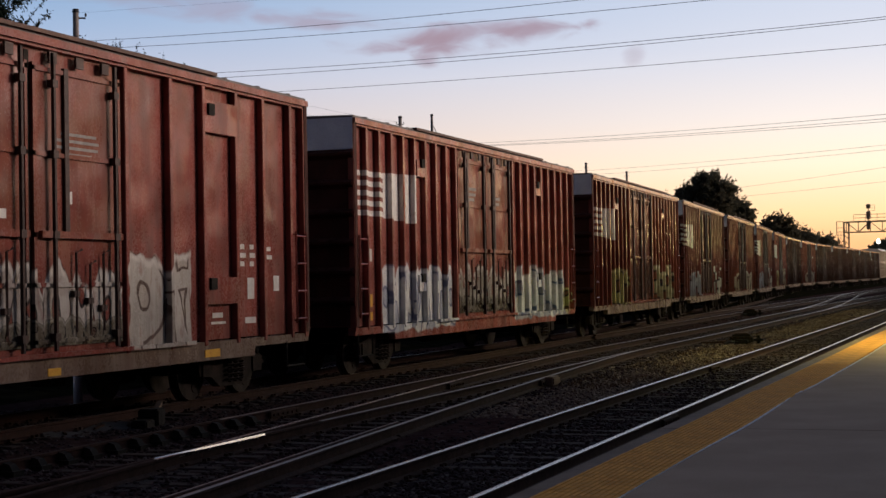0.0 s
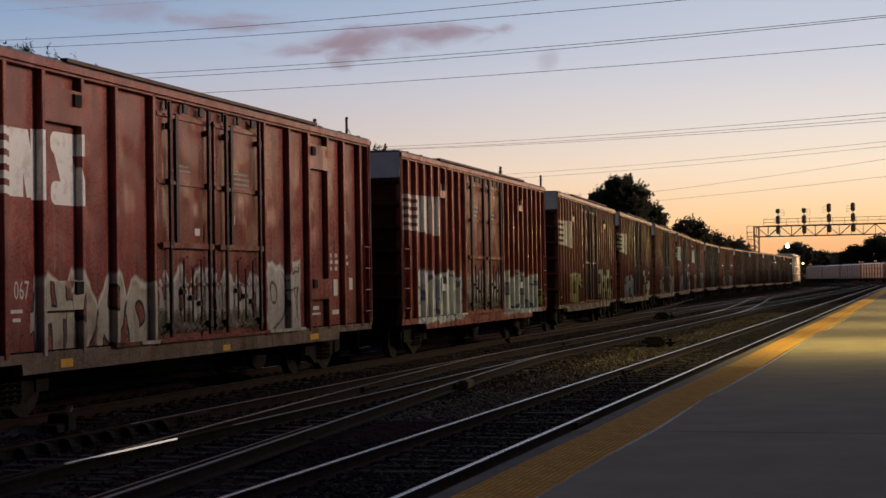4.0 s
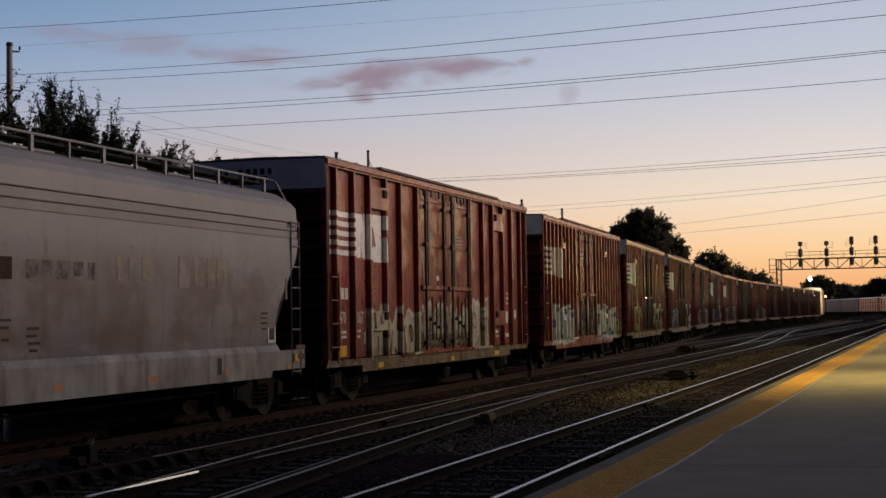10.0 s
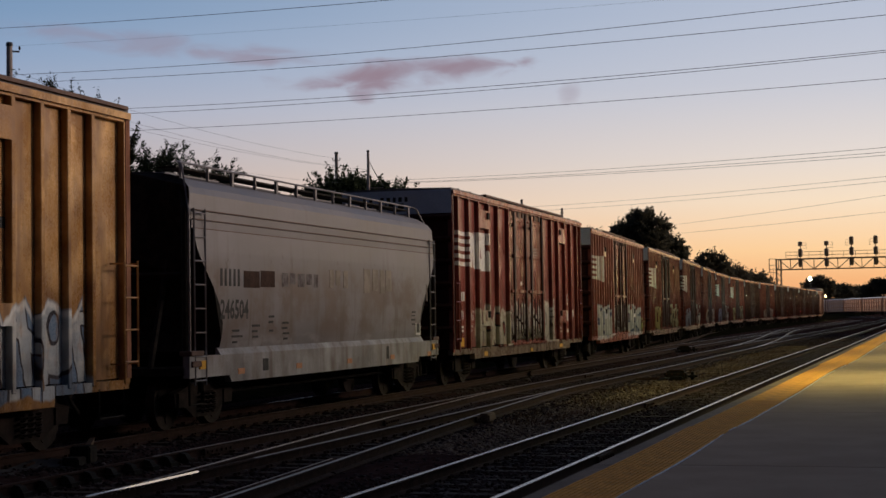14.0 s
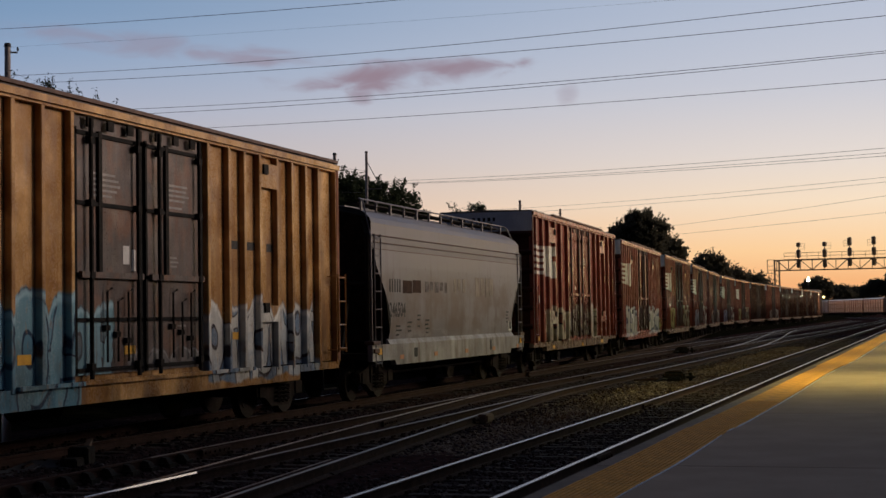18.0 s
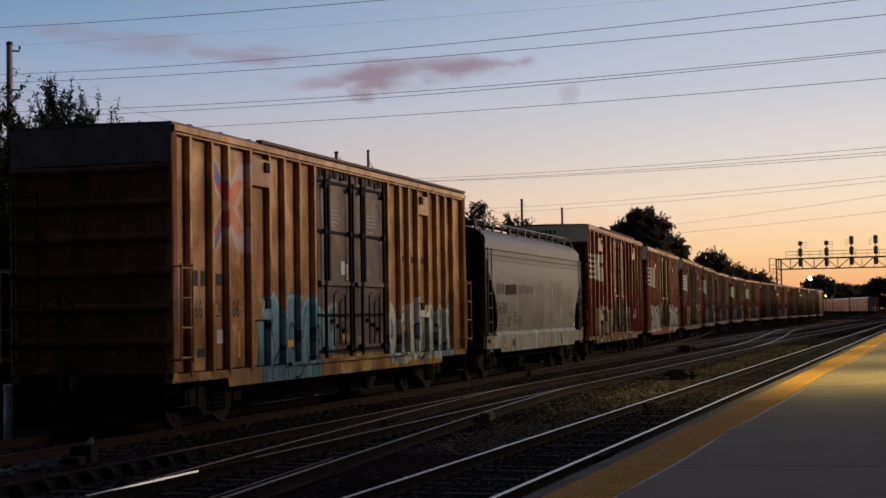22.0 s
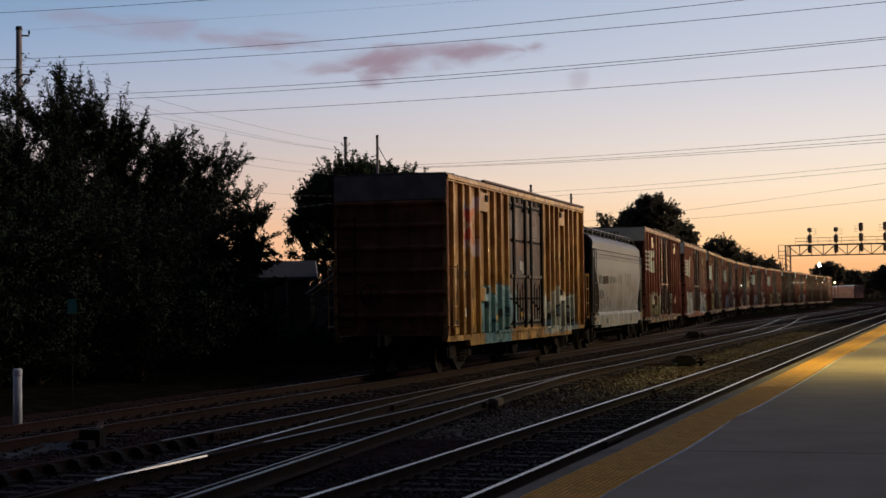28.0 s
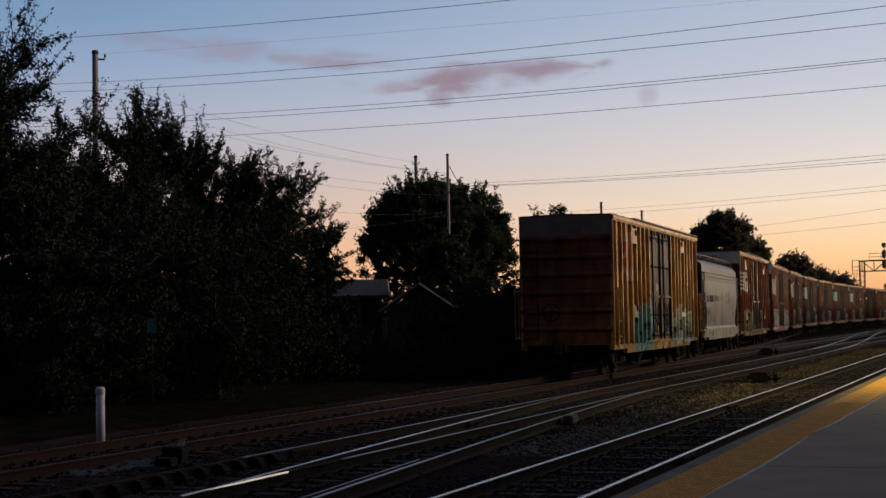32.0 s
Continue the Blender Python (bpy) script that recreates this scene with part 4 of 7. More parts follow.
# ------------------------------------------------------------------ signal bridge
def signal_bridge(x, y_leg, y_end, z0, z1):
    g = thing("signal_bridge", "steel truss signal bridge spanning the tracks with walkway", "signal bridge", pose(x, 0, 0))
    bm = bmesh.new()
    for sy in (-0.35, 0.35):
        for sx in (-0.5, 0.5):
            tube(bm, [(sx, y_leg + sy, -0.3), (sx, y_leg + sy, z1)], 0.09, 5)
    z = 0.5
    while z < z0:
        for sx in (-0.5, 0.5):
            tube(bm, [(sx, y_leg - 0.35, z), (sx, y_leg + 0.35, z + 0.7)], 0.035, 4)
        z += 0.8
    part("leg", bm, M_GANTRY, g)
    bm = bmesh.new()
    for sx in (-0.5, 0.5):
        tube(bm, [(sx, y_leg + 0.4, z0), (sx, y_end, z0)], 0.085, 5)
        tube(bm, [(sx, y_leg + 0.4, z1), (sx, y_end, z1)], 0.085, 5)
    part("chord", bm, M_GANTRY, g)
    for sx in (-0.5, 0.5):
        bm = bmesh.new()
        y, k = y_leg, 0
        while y > y_end + 1:
            tube(bm, [(sx, y, z0), (sx, y, z1)], 0.045, 4)
            tube(bm, [(sx, y, z0 if k % 2 else z1), (sx, y - 1.75, z1 if k % 2 else z0)], 0.045, 4)
            y -= 1.75
            k += 1
        part("lattice", bm, M_GANTRY, g)
    bm = bmesh.new()
    box(bm, -1.3, -0.5, y_end, y_leg - 1.2, z1 + 0.02, z1 + 0.10)
    part("walkway", bm, M_GANTRY, g)
    bm = bmesh.new()
    yy = y_leg - 1.2
    for zz in (0.55, 1.05):
        tube(bm, [(-1.3, y_leg - 1.2, z1 + zz), (-1.3, y_end, z1 + zz)], 0.035, 4)
    while yy > y_end:
        tube(bm, [(-1.3, yy, z1), (-1.3, yy, z1 + 1.05)], 0.035, 4)
        yy -= 1.7
    part("handrail", bm, M_GANTRY, g)
    bm = bmesh.new()
    for yy in (y_leg + 0.4, y_leg + 1.4):
        for sx in (-0.6, 0.2):
            tube(bm, [(sx, yy, z0 - 0.4), (sx, yy, z1 + 0.1)], 0.04, 4)
    for zz in (z0 - 0.4, z0 + 0.1, z0 + 0.7, z1 + 0.1):
        tube(bm, [(-0.6, y_leg + 0.4, zz), (-0.6, y_leg + 1.4, zz)], 0.04, 4)
    for zz in range(int(z0 / 0.4)):
        tube(bm, [(-0.6, y_leg + 0.75, 0.4 * zz), (-0.6, y_leg + 1.15, 0.4 * zz)], 0.02, 4)
    for yy in (0.75, 1.15):
        tube(bm, [(-0.6, y_leg + yy, 0), (-0.6, y_leg + yy, z0)], 0.03, 4)
    part("ladder_cage", bm, M_GANTRY, g)
    return g


def signal_mast(x, y, zs, tall, short_top):
    s = thing("railway_signal", "stack of black hooded colour-light signal heads on the bridge", "railway signal", pose(x, y, 0), "signals on the bridge")
    bm = bmesh.new()
    tube(bm, [(0, 0, zs[-1] - 0.7), (0, 0, zs[0])], 0.06, 6)
    part("mast", bm, M_SIGNAL, s)
    for i, z in enumerate(zs):
        hh = 0.34 if (short_top and i == 0) else 0.62
        bm = bmesh.new()
        tube(bm, [(-0.12, 0, z - hh), (-0.12, 0, z - hh * 0.7), (-0.12, 0, z + hh * 0.7), (-0.12, 0, z + hh)], [0.22, 0.34, 0.34, 0.21], 10)
        head = part("signal_head", bm, M_SIGNAL, s)
        bm = bmesh.new()
        for dz in ((0,) if hh < 0.5 else (-0.3, 0, 0.3)):
            disc(bm, (-0.52, 0, z + dz), (1, 0, 0), 0.12, 0.2, 10)
        part("lens_hood", bm, M_SIGNAL, head)
    bm = bmesh.new()
    sgn = -1 if short_top else 1
    for zz in (zs[0] + 0.15, zs[0] - 0.25, zs[0] - 0.65):
        tube(bm, [(0, 0.0, zz), (0, sgn * 0.9, zz)], 0.02, 4)
    tube(bm, [(0, sgn * 0.9, zs[0] + 0.2), (0, sgn * 0.9, zs[0] - 0.8)], 0.02, 4)
    part("step_ladder", bm, M_SIGNAL, s)
    return s


signal_bridge(245.0, 20.8, -9.0, 7.95, 9.5)
for sy, zs, st in ((17.45, (11.75, 10.4, 8.9), True), (13.6, (11.75, 10.4, 8.9), True), (9.95, (12.05, 10.5, 9.0), False), (6.45, (12.1, 10.5, 9.0), False)):
    signal_mast(243.9, sy, zs, True, st)

WIRES = [((19.5, 4.9, 150), (-1.0, 5.70, 90), 0.3), ((15.0, 3.82, 190), (-1.0, 4.74, 120), 0.3), ((38, 9.77, 110), (14.0, 11.7, 60), 0.3), ((38, 8.3, 110), (-1.0, 10.9, 60), 0.8), ((38, 8.02, 110), (-1.0, 10.25, 60), 0.66),
         ((38, 7.13, 120), (-1.0, 9.05, 65), 0.82), ((38, 6.91, 120), (-1.0, 8.99, 65), 0.82), ((38, 6.3, 130), (-1.0, 8.05, 70), 0.65),
         ((19.5, 4.82, 150), (-1.0, 5.53, 90), 0.3), ((19.5, 4.80, 150), (-1.0, 5.41, 90), 0.3), ((15.0, 3.66, 190), (-1.0, 4.57, 120), 0.3), ((32.1, 9.6, 75), (6.0, 11.2, 60), 0.1),
         ((12.5, 2.75, 220), (-1.0, 4.2, 130), 0.3), ((12.5, 2.57, 220), (-1.0, 3.55, 130), 0.3),
         ((32.1, 8.75, 75), (20.6, 5.72, 125), 0.5), ((32.1, 8.25, 75), (20.6, 5.45, 125), 0.5), ((32.1, 7.85, 75), (19.5, 5.3, 120), 0.5),
         ((32.1, 7.2, 75), (20.6, 4.85, 125), 0.6), ((32.1, 6.6, 75), (19.5, 4.5, 120), 0.6), ((26.0, 4.3, 90), (19.5, 3.9, 120), 0.4), ((26.0, 3.2, 90), (19.5, 3.8, 120), 0.2)]
for a, b, sag in WIRES:
    wire(a, b, sag, (0.003 if a[1] == 9.6 else 0.007) if a[0] in (32.1, 26.0) else 0.012)


# ------------------------------------------------------------------ lineside things
def post(x, y, top):
    p = thing("marker_post", "round white plastic marker post standing in the gravel", "post", pose(x, y, 0))
    bm = bmesh.new()
    tube(bm, [(0, 0, -0.35), (0, 0, top - 0.12)], 0.075, 16)
    part("shaft", bm, M_PVC, p, smooth=True)
    bm = bmesh.new()
    tube(bm, [(0, 0, top - 0.13), (0, 0, top - 0.03), (0, 0, top)], [0.082, 0.082, 0.055], 16)
    part("cap", bm, M_PVC, p)


def switch_machine(x, y, turn, name, label):
    """A low point machine lying across the line: cast housing, round motor cover, junction box, rods and a cable hose."""
    s = thing(name, label, "switch machine", pose(x, y, -0.24, 0, 0, turn))
    for nm, b, r, mt in (("housing", (-0.30, 0.30, -0.20, 0.46, 0.05, 0.35), 0.07, M_STEEL), ("motor_cover", (-0.24, 0.24, -0.50, -0.215, 0.05, 0.31), 0.10, M_TAR),
                         ("terminal_box", (-0.62, -0.32, -0.10, 0.30, 0.03, 0.20), 0.04, M_TAR), ("base_plate", (-0.70, 0.70, -0.56, 0.56, 0.0, 0.05), 0.015, M_STEEL),
                         ("lid", (-0.24, 0.24, -0.10, 0.34, 0.345, 0.385), 0.018, M_SPIKE)):
        bm = bmesh.new()
        box(bm, *b)
        bevelled(bm, r, 3)
        part(nm, bm, mt, s)
    for k, yy in enumerate((0.9, 1.3)):
        bm = bmesh.new()
        tube(bm, [(0.15 - 0.35 * k, 0.3, 0.12), (0.15 - 0.35 * k, yy, 0.12)], 0.03, 6)
        part("throw_rod", bm, M_SPIKE, s)
    bm = bmesh.new()
    tube(bm, [(-0.2, -0.30, 0.28), (-0.24, -0.30, 0.37), (-0.1, -0.42, 0.40)], 0.022, 6)
    part("handle", bm, M_SPIKE, s)
    bm = bmesh.new()
    tube(bm, [(-0.5, 0.25, 0.12), (-0.55, 0.42, 0.16), (-0.5, 0.58, 0.10), (-0.4, 0.72, -0.03)], 0.04, 6)
    part("cable_hose", bm, M_CABLE, s)
    for k in range(4):
        bm = bmesh.new()
        disc(bm, (-0.31, -0.12 + 0.17 * k, 0.26), (1, 0, 0), 0.03, 0.04, 6)
        part("bolt", bm, M_SPIKE, s)


def house(x, y, turn, w, d, h, rise, label):
    o = thing("house", label, "house", pose(x, y, 0.3, 0, 0, turn))
    bm = bmesh.new()
    box(bm, -w / 2, w / 2, -d / 2, d / 2, -0.6, h)
    part("wall", bm, M_SIDING, o)
    bm = bmesh.new()
    for s in (-1, 1):
        v = [bm.verts.new(p) for p in ((-w / 2 - 0.4, s * (d / 2 + 0.4), h - 0.1), (w / 2 + 0.4, s * (d / 2 + 0.4), h - 0.1), (w / 2 + 0.4, 0, h + rise), (-w / 2 - 0.4, 0, h + rise))]
        f = bm.faces.new(v)
        r = bmesh.ops.extrude_face_region(bm, geom=[f])
        bmesh.ops.translate(bm, vec=(0, 0, 0.15), verts=[e for e in r["geom"] if isinstance(e, bmesh.types.BMVert)])
    part("roof", bm, M_SHINGLE, o)
    for s in (-1, 1):
        bm = bmesh.new()
        v = [bm.verts.new(p) for p in ((s * w / 2 * 0.995, -d / 2, h), (s * w / 2 * 0.995, d / 2, h), (s * w / 2 * 0.995, 0, h + rise - 0.05))]
        bm.faces.new(v)
        part("gable", bm, M_SIDING, o)
        for e in (-1, 1):
            bm = bmesh.new()
            tube(bm, [(s * (w / 2 + 0.42), e * (d / 2 + 0.4), h - 0.02), (s * (w / 2 + 0.42), 0.0, h + rise + 0.08)], 0.07, 4)
            part("rake_board", bm, M_TRIM, o, "pale board along the gable edge")
    for k in range(5):
        bm = bmesh.new()
        box(bm, -w / 2 + w * k / 4.0 - 0.06, -w / 2 + w * k / 4.0 + 0.06, -d / 2 - 0.36, -d / 2 - 0.26, -0.6, h - 0.1)
        part("porch_post", bm, M_TRIM, o)
    for k in range(3):
        xx = -w / 2 + w * (k + 0.5) / 3
        win = new("window")
        win.parent = o
        win.location = (xx, -d / 2 - 0.03, 1.2)
        bm = bmesh.new()
        for b in ((-0.5, 0.5, -0.03, 0.03, 0, 0.08), (-0.5, 0.5, -0.03, 0.03, 1.22, 1.3), (-0.5, -0.42, -0.03, 0.03, 0.08, 1.22), (0.42, 0.5, -0.03, 0.03, 0.08, 1.22)):
            box(bm, *b)
        part("window_frame", bm, M_SIDING, win)
        bm = bmesh.new()
        box(bm, -0.42, 0.42, 0.0, 0.02, 0.08, 1.22)
        part("pane", bm, M_GLASS, win)
    return o


post(23.46, 14.80, 0.80)
switch_machine(46.9, 6.92, 6, "switch_machine", "low dark switch machine beside the near track")
switch_machine(79.6, 11.4, 10, "switch_machine", "low dark switch machine between the farther tracks")
stand = thing("switch_stand", "dark switch stand with a pale bent lever beside the freight track", "switch stand", pose(20.30, 11.58, -0.2, 0, 0, 12))
for nm, b, mt in (("housing", (-0.2, 0.16, -0.16, 0.14, 0.02, 0.27), M_STEEL), ("motor_cover", (-0.6, -0.22, -0.12, 0.12, 0.0, 0.14), M_STEEL), ("base_plate", (-0.8, 0.5, -0.22, 0.25, -0.06, 0.01), M_STEEL)):
    bm = bmesh.new()
    box(bm, *b)
    bevelled(bm, 0.02, 2)
    part(nm, bm, mt, stand)
bm = bmesh.new()
v = [bm.verts.new(p) for p in ((0.2, -0.05, 0.27), (0.46, -0.03, 0.35), (0.45, 0.05, 0.34), (0.2, 0.04, 0.26), (0.4, 0.0, 0.12), (0.34, 0.04, 0.12))]
for f in ((0, 1, 2, 3), (1, 4, 5, 2), (0, 3, 5, 4), (0, 4, 1), (3, 2, 5)):
    bm.faces.new([v[i] for i in f])
part("lever", bm, M_COPING, stand, "pale bent lever plate")
bm = bmesh.new()
tube(bm, [(0.4, 0.03, 0.0), (0.45, 0.03, 0.22)], 0.05, 8)
part("lever_post", bm, M_SPIKE, stand)
for k, (x0, y0, sx, sy) in enumerate(((19.55, 12.0, 0.55, 0.16), (19.95, 11.75, 0.4, 0.2), (18.6, 11.95, 0.3, 0.3))):
    cover = thing("cable_cover", "flat pale metal cover lying in the ballast", "cover plate", pose(x0, y0, -0.175, 4, -3, 10 + 15 * k), "covers in the ballast")
    bm = bmesh.new()
    box(bm, -sx, sx, -sy, sy, -0.03, 0.03)
    bevelled(bm, 0.012)
    part("plate", bm, M_SHINGLE, cover)
    bm = bmesh.new()
    box(bm, -sx * 0.3, sx * 0.3, -0.02, 0.02, 0.03, 0.055)
    part("grip", bm, M_SPIKE, cover)
sx, sy = at_bearing(30.38, 32.4)
sign = thing("small_sign", "small teal sign panel on a post among the leaves", "sign", pose(sx, sy, 0, 0, 0, 30.4))
bm = bmesh.new()
tube(bm, [(0, 0, -0.2), (0, 0, 1.75)], 0.009, 6)
part("sign_post", bm, M_BARK, sign)
bm = bmesh.new()
box(bm, -0.035, -0.025, -0.09, 0.09, 1.7, 1.98)
part("panel", bm, M_TEAL, sign)
hx, hy = at_bearing(23.6, 80)
house(hx, hy, -66, 4.2, 4.0, 2.75, 0.75, "low pale house with a grey shingle roof among the trees")
hx, hy = at_bearing(20.65, 78)
house(hx, hy, 20.6, 4.4, 3.1, 1.95, 1.25, "pale clapboard house with its gable towards the tracks")

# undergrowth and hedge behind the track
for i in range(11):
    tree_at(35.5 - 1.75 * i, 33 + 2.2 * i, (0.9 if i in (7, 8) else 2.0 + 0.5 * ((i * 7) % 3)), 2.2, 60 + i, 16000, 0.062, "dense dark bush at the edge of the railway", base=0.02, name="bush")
for i in range(4):
    tree_at(17.6 - 0.7 * i, 60 + 12 * i, 3.0, 3.2, 80 + i, 7000, 0.13, "dense dark bush behind the freight track", base=0.02, name="bush")


def far_woods():
    """The dark line of woods that closes the view along the horizon."""
    rng = np.random.default_rng(3)
    n = 26000
    az = np.radians(rng.uniform(-75, 75, n))
    d = rng.uniform(700, 760, n)
    top = 5.0 + 3.5 * np.sin(az * 23) + 2.0 * np.sin(az * 71 + 1) + rng.normal(0, 0.8, n)
    z = rng.random(n) ** 0.6 * np.maximum(top, 2)
    c = np.stack([d * np.cos(az), d * np.sin(az), z], 1)
    d1, d2 = rng.normal(0, 1, (n, 3)), rng.normal(0, 1, (n, 3))
    d1 /= np.linalg.norm(d1, axis=1)[:, None]
    d2 /= np.linalg.norm(d2, axis=1)[:, None]
    v = np.stack([c - d1 * 1.6, c + d2 * 1.2, c + d1 * 1.6, c - d2 * 1.2], 1).reshape(-1, 3)
    tagged(raw("far_woods", v.tolist(), np.arange(n * 4).reshape(-1, 4).tolist(), M_HAZE), "dark line of woods on the horizon", "woods", kind="stuff")


far_woods()


def lamp_post(x, y, z, r, label):
    l = thing("street_lamp", label, "street lamp", pose(x, y, 0))
    bm = bmesh.new()
    tube(bm, [(0, 0, -0.3), (0, 0, z)], [0.12, 0.07], 8)
    part("pole_shaft", bm, M_CABLE, l)
    bm = bmesh.new()
    tube(bm, [(0, 0, z), (0, 0, z + r * 0.6), (0, 0, z + r * 1.6), (0, 0, z + r * 2.6)], [r * 0.6, r, r * 0.7, r * 0.15], 12)
    part("globe", bm, M_LAMP, l, "glowing white lamp globe")


lx, ly = at_bearing(3.78, 330)
lamp_post(lx, ly, 7.7, 0.34, "bright white lamp on a pole above the far trees")
YARD_LAMP = (281.0, 16.05, 4.0)
yard = thing("yard_lamp", "small yellow yard lamp on a post beside the train", "yard lamp", pose(YARD_LAMP[0], YARD_LAMP[1], 0))
bm = bmesh.new()
tube(bm, [(0, 0, -0.3), (0, 0, 4.0)], [0.06, 0.04], 8)
part("pole_shaft", bm, M_TAR, yard)
bm = bmesh.new()
tube(bm, [(0, 0, 3.95), (0, 0, 4.1), (0, 0, 4.25)], [0.10, 0.14, 0.05], 10)
part("globe", bm, M_YARD, yard, "glowing yellow lamp globe")

# ------------------------------------------------------------------ freight cars (each in its own space: x along, origin on the rails)
WHITE = (0.74, 0.72, 0.68)
INK = (0.03, 0.03, 0.04)


def with_marks(m, rects, color):
    """Adds sharp painted bars (x0, x1, z0, z1, lean, corner) to a car paint."""
    x, y, z = m.xyz()
    total = None
    for x0, x1, z0, z1, lean, corner in rects:
        xl = m.math("SUBTRACT", x, m.math("MULTIPLY", m.math("SUBTRACT", z, (z0 + z1) / 2), lean)) if lean else x
        fx = m.math("SUBTRACT", m.math("ABSOLUTE", m.math("SUBTRACT", xl, (x0 + x1) / 2)), (x1 - x0) / 2 - corner)
        fz = m.math("SUBTRACT", m.math("ABSOLUTE", m.math("SUBTRACT", z, (z0 + z1) / 2)), (z1 - z0) / 2 - corner)
        if corner:
            px, pz = m.math("MAXIMUM", fx, 0.0), m.math("MAXIMUM", fz, 0.0)
            d = m.math("SQRT", m.math("ADD", m.math("MULTIPLY", px, px), m.math("MULTIPLY", pz, pz)))
            k = m.span(d, corner, corner - 0.012)
        else:
            k = m.span(m.math("MAXIMUM", fx, fz), 0.0, -0.012)
        total = k if total is None else m.math("MAXIMUM", total, k)
    near = m.span(y, -0.4, -0.5)
    worn = m.span(m.noise(6, 5), 0.3, 0.5, 0.7, 0.97)
    sock = m.b.inputs["Base Color"]
    old = sock.links[0].from_socket
    return m.mix(m.math("MULTIPLY", m.math("MULTIPLY", total, near), worn), old, color), sock


def logo_rects(x0, z0, s=1.0, wide=1.24):
    """Five stripes running into two heavy slanting blocks: (x0, x1, z0, z1, lean, corner)."""
    r = [(0.0, 1.42 + 0.06 * k, 0.205 * k, 0.205 * k + 0.125, 0.0, 0.0) for k in range(5)]
    r += [(1.30, 1.60, -0.02, 0.96, 0.0, 0.0), (1.76, 2.06, -0.05, 0.98, 0.0, 0.0), (1.56, 1.82, -0.02, 0.96, -0.28, 0.0),
          (2.20, 2.96, 0.66, 1.0, 0.0, 0.14), (2.20, 2.96, -0.09, 0.27, 0.0, 0.14), (2.36, 2.80, 0.20, 0.72, -0.45, 0.0)]
    return [(x0 + a * s * wide, x0 + b * s * wide, z0 + c * s, z0 + d * s, lean, corner) for a, b, c, d, lean, corner in r]


def paint(name, base, faded, rust, zones=(), marks=(), mark_color=WHITE, **k):
    mat = car_paint(name, base, faded, rust, zones, **k)
    if marks:
        m = Mat(name, mat)
        col, sock = with_marks(m, marks, mark_color)
        m.ln.new(col, sock)
    return mat


def text_part(parent, txt, x, z, size, y, material, squeeze=1.0, name="car_number", tilt=0.0, bold=0.0):
    cu = bpy.data.curves.new(name, "FONT")
    cu.body, cu.size, cu.align_x = txt, size, "LEFT"
    cu.resolution_u, cu.offset = 2, bold
    ob = bpy.data.objects.new(name, cu)
    scene.collection.objects.link(ob)
    me = bpy.data.meshes.new_from_object(ob.evaluated_get(bpy.context.evaluated_depsgraph_get()))
    bpy.data.objects.remove(ob)
    bpy.data.curves.remove(cu)
    for v in me.vertices:
        v.co = (v.co.x * squeeze, 0, v.co.y)
    me.materials.clear()
    me.materials.append(material)
    o = new(name, me)
    o.parent = parent
    o.matrix_basis = pose(x, y, z, tilt, 0, 0)
    return o


M_STICKER = plain("green_sticker", (0.03, 0.30, 0.08), (0.04, 0.36, 0.10), 8.0, 0.5)
M_DIM_STENCIL = plain("dim_stencil", (0.17, 0.155, 0.15), (0.24, 0.22, 0.21), 8.0, 0.6, 0, 0.1)
M_WHITE_PAINT = plain("white_stencil", (0.50, 0.48, 0.45), (0.62, 0.60, 0.57), 8.0, 0.6, 0, 0.1)
M_BLACK_PAINT = plain("black_stencil", (0.02, 0.02, 0.02), (0.04, 0.037, 0.034), 8.0, 0.8, 0, 0.1)
M_REFLECT = plain("yellow_reflector", (0.60, 0.30, 0.02), (0.70, 0.38, 0.03), 6.0, 0.4, 0, 0.1)
M_END_GREY = plain("galvanised_end", (0.62, 0.66, 0.75), (0.72, 0.76, 0.83), 2.0, 0.6, 0.1)
M_ROOF = plain("galvanised_roof", (0.10, 0.092, 0.092), (0.15, 0.135, 0.13), 2.0, 0.75, 0.0)
M_END_DARK = plain("end_panel_dark", (0.19, 0.17, 0.16), (0.28, 0.25, 0.235), 2.0, 0.75, 0.0)
M_ORANGE = plain("faded_orange", (0.42, 0.17, 0.07), (0.5, 0.23, 0.11), 6.0, 0.6, 0, 0.1)
M_SILL = car_paint("hopper_sill_paint", (0.235, 0.228, 0.228), (0.33, 0.32, 0.315), (0.17, 0.12, 0.095), (), 0.35, 0.25, 0.5, 21.0)
# grimy end paints, darkened further for the shade on ends facing off the glow
M_END_GRIME_SHADE = car_paint("end_grime_shade_brown", (0.060, 0.020, 0.016), (0.085, 0.030, 0.024), (0.035, 0.014, 0.011), (), 0.7, 0.1, 0.6, 31.0)
M_END_YELLOW = car_paint("end_grime_shade_yellow", (0.235, 0.100, 0.055), (0.32, 0.145, 0.082), (0.10, 0.044, 0.032), (), 0.75, 0.1, 0.6, 32.0)
M_RODS = plain("grimy_lock_rod", (0.034, 0.017, 0.014), (0.060, 0.028, 0.021), 5.0, 0.6, 0.0, 0.3, spec=0.25)
M_CHORD = plain("rusty_chord", (0.070, 0.036, 0.026), (0.115, 0.060, 0.042), 4.0, 0.75, 0.0, 0.4)
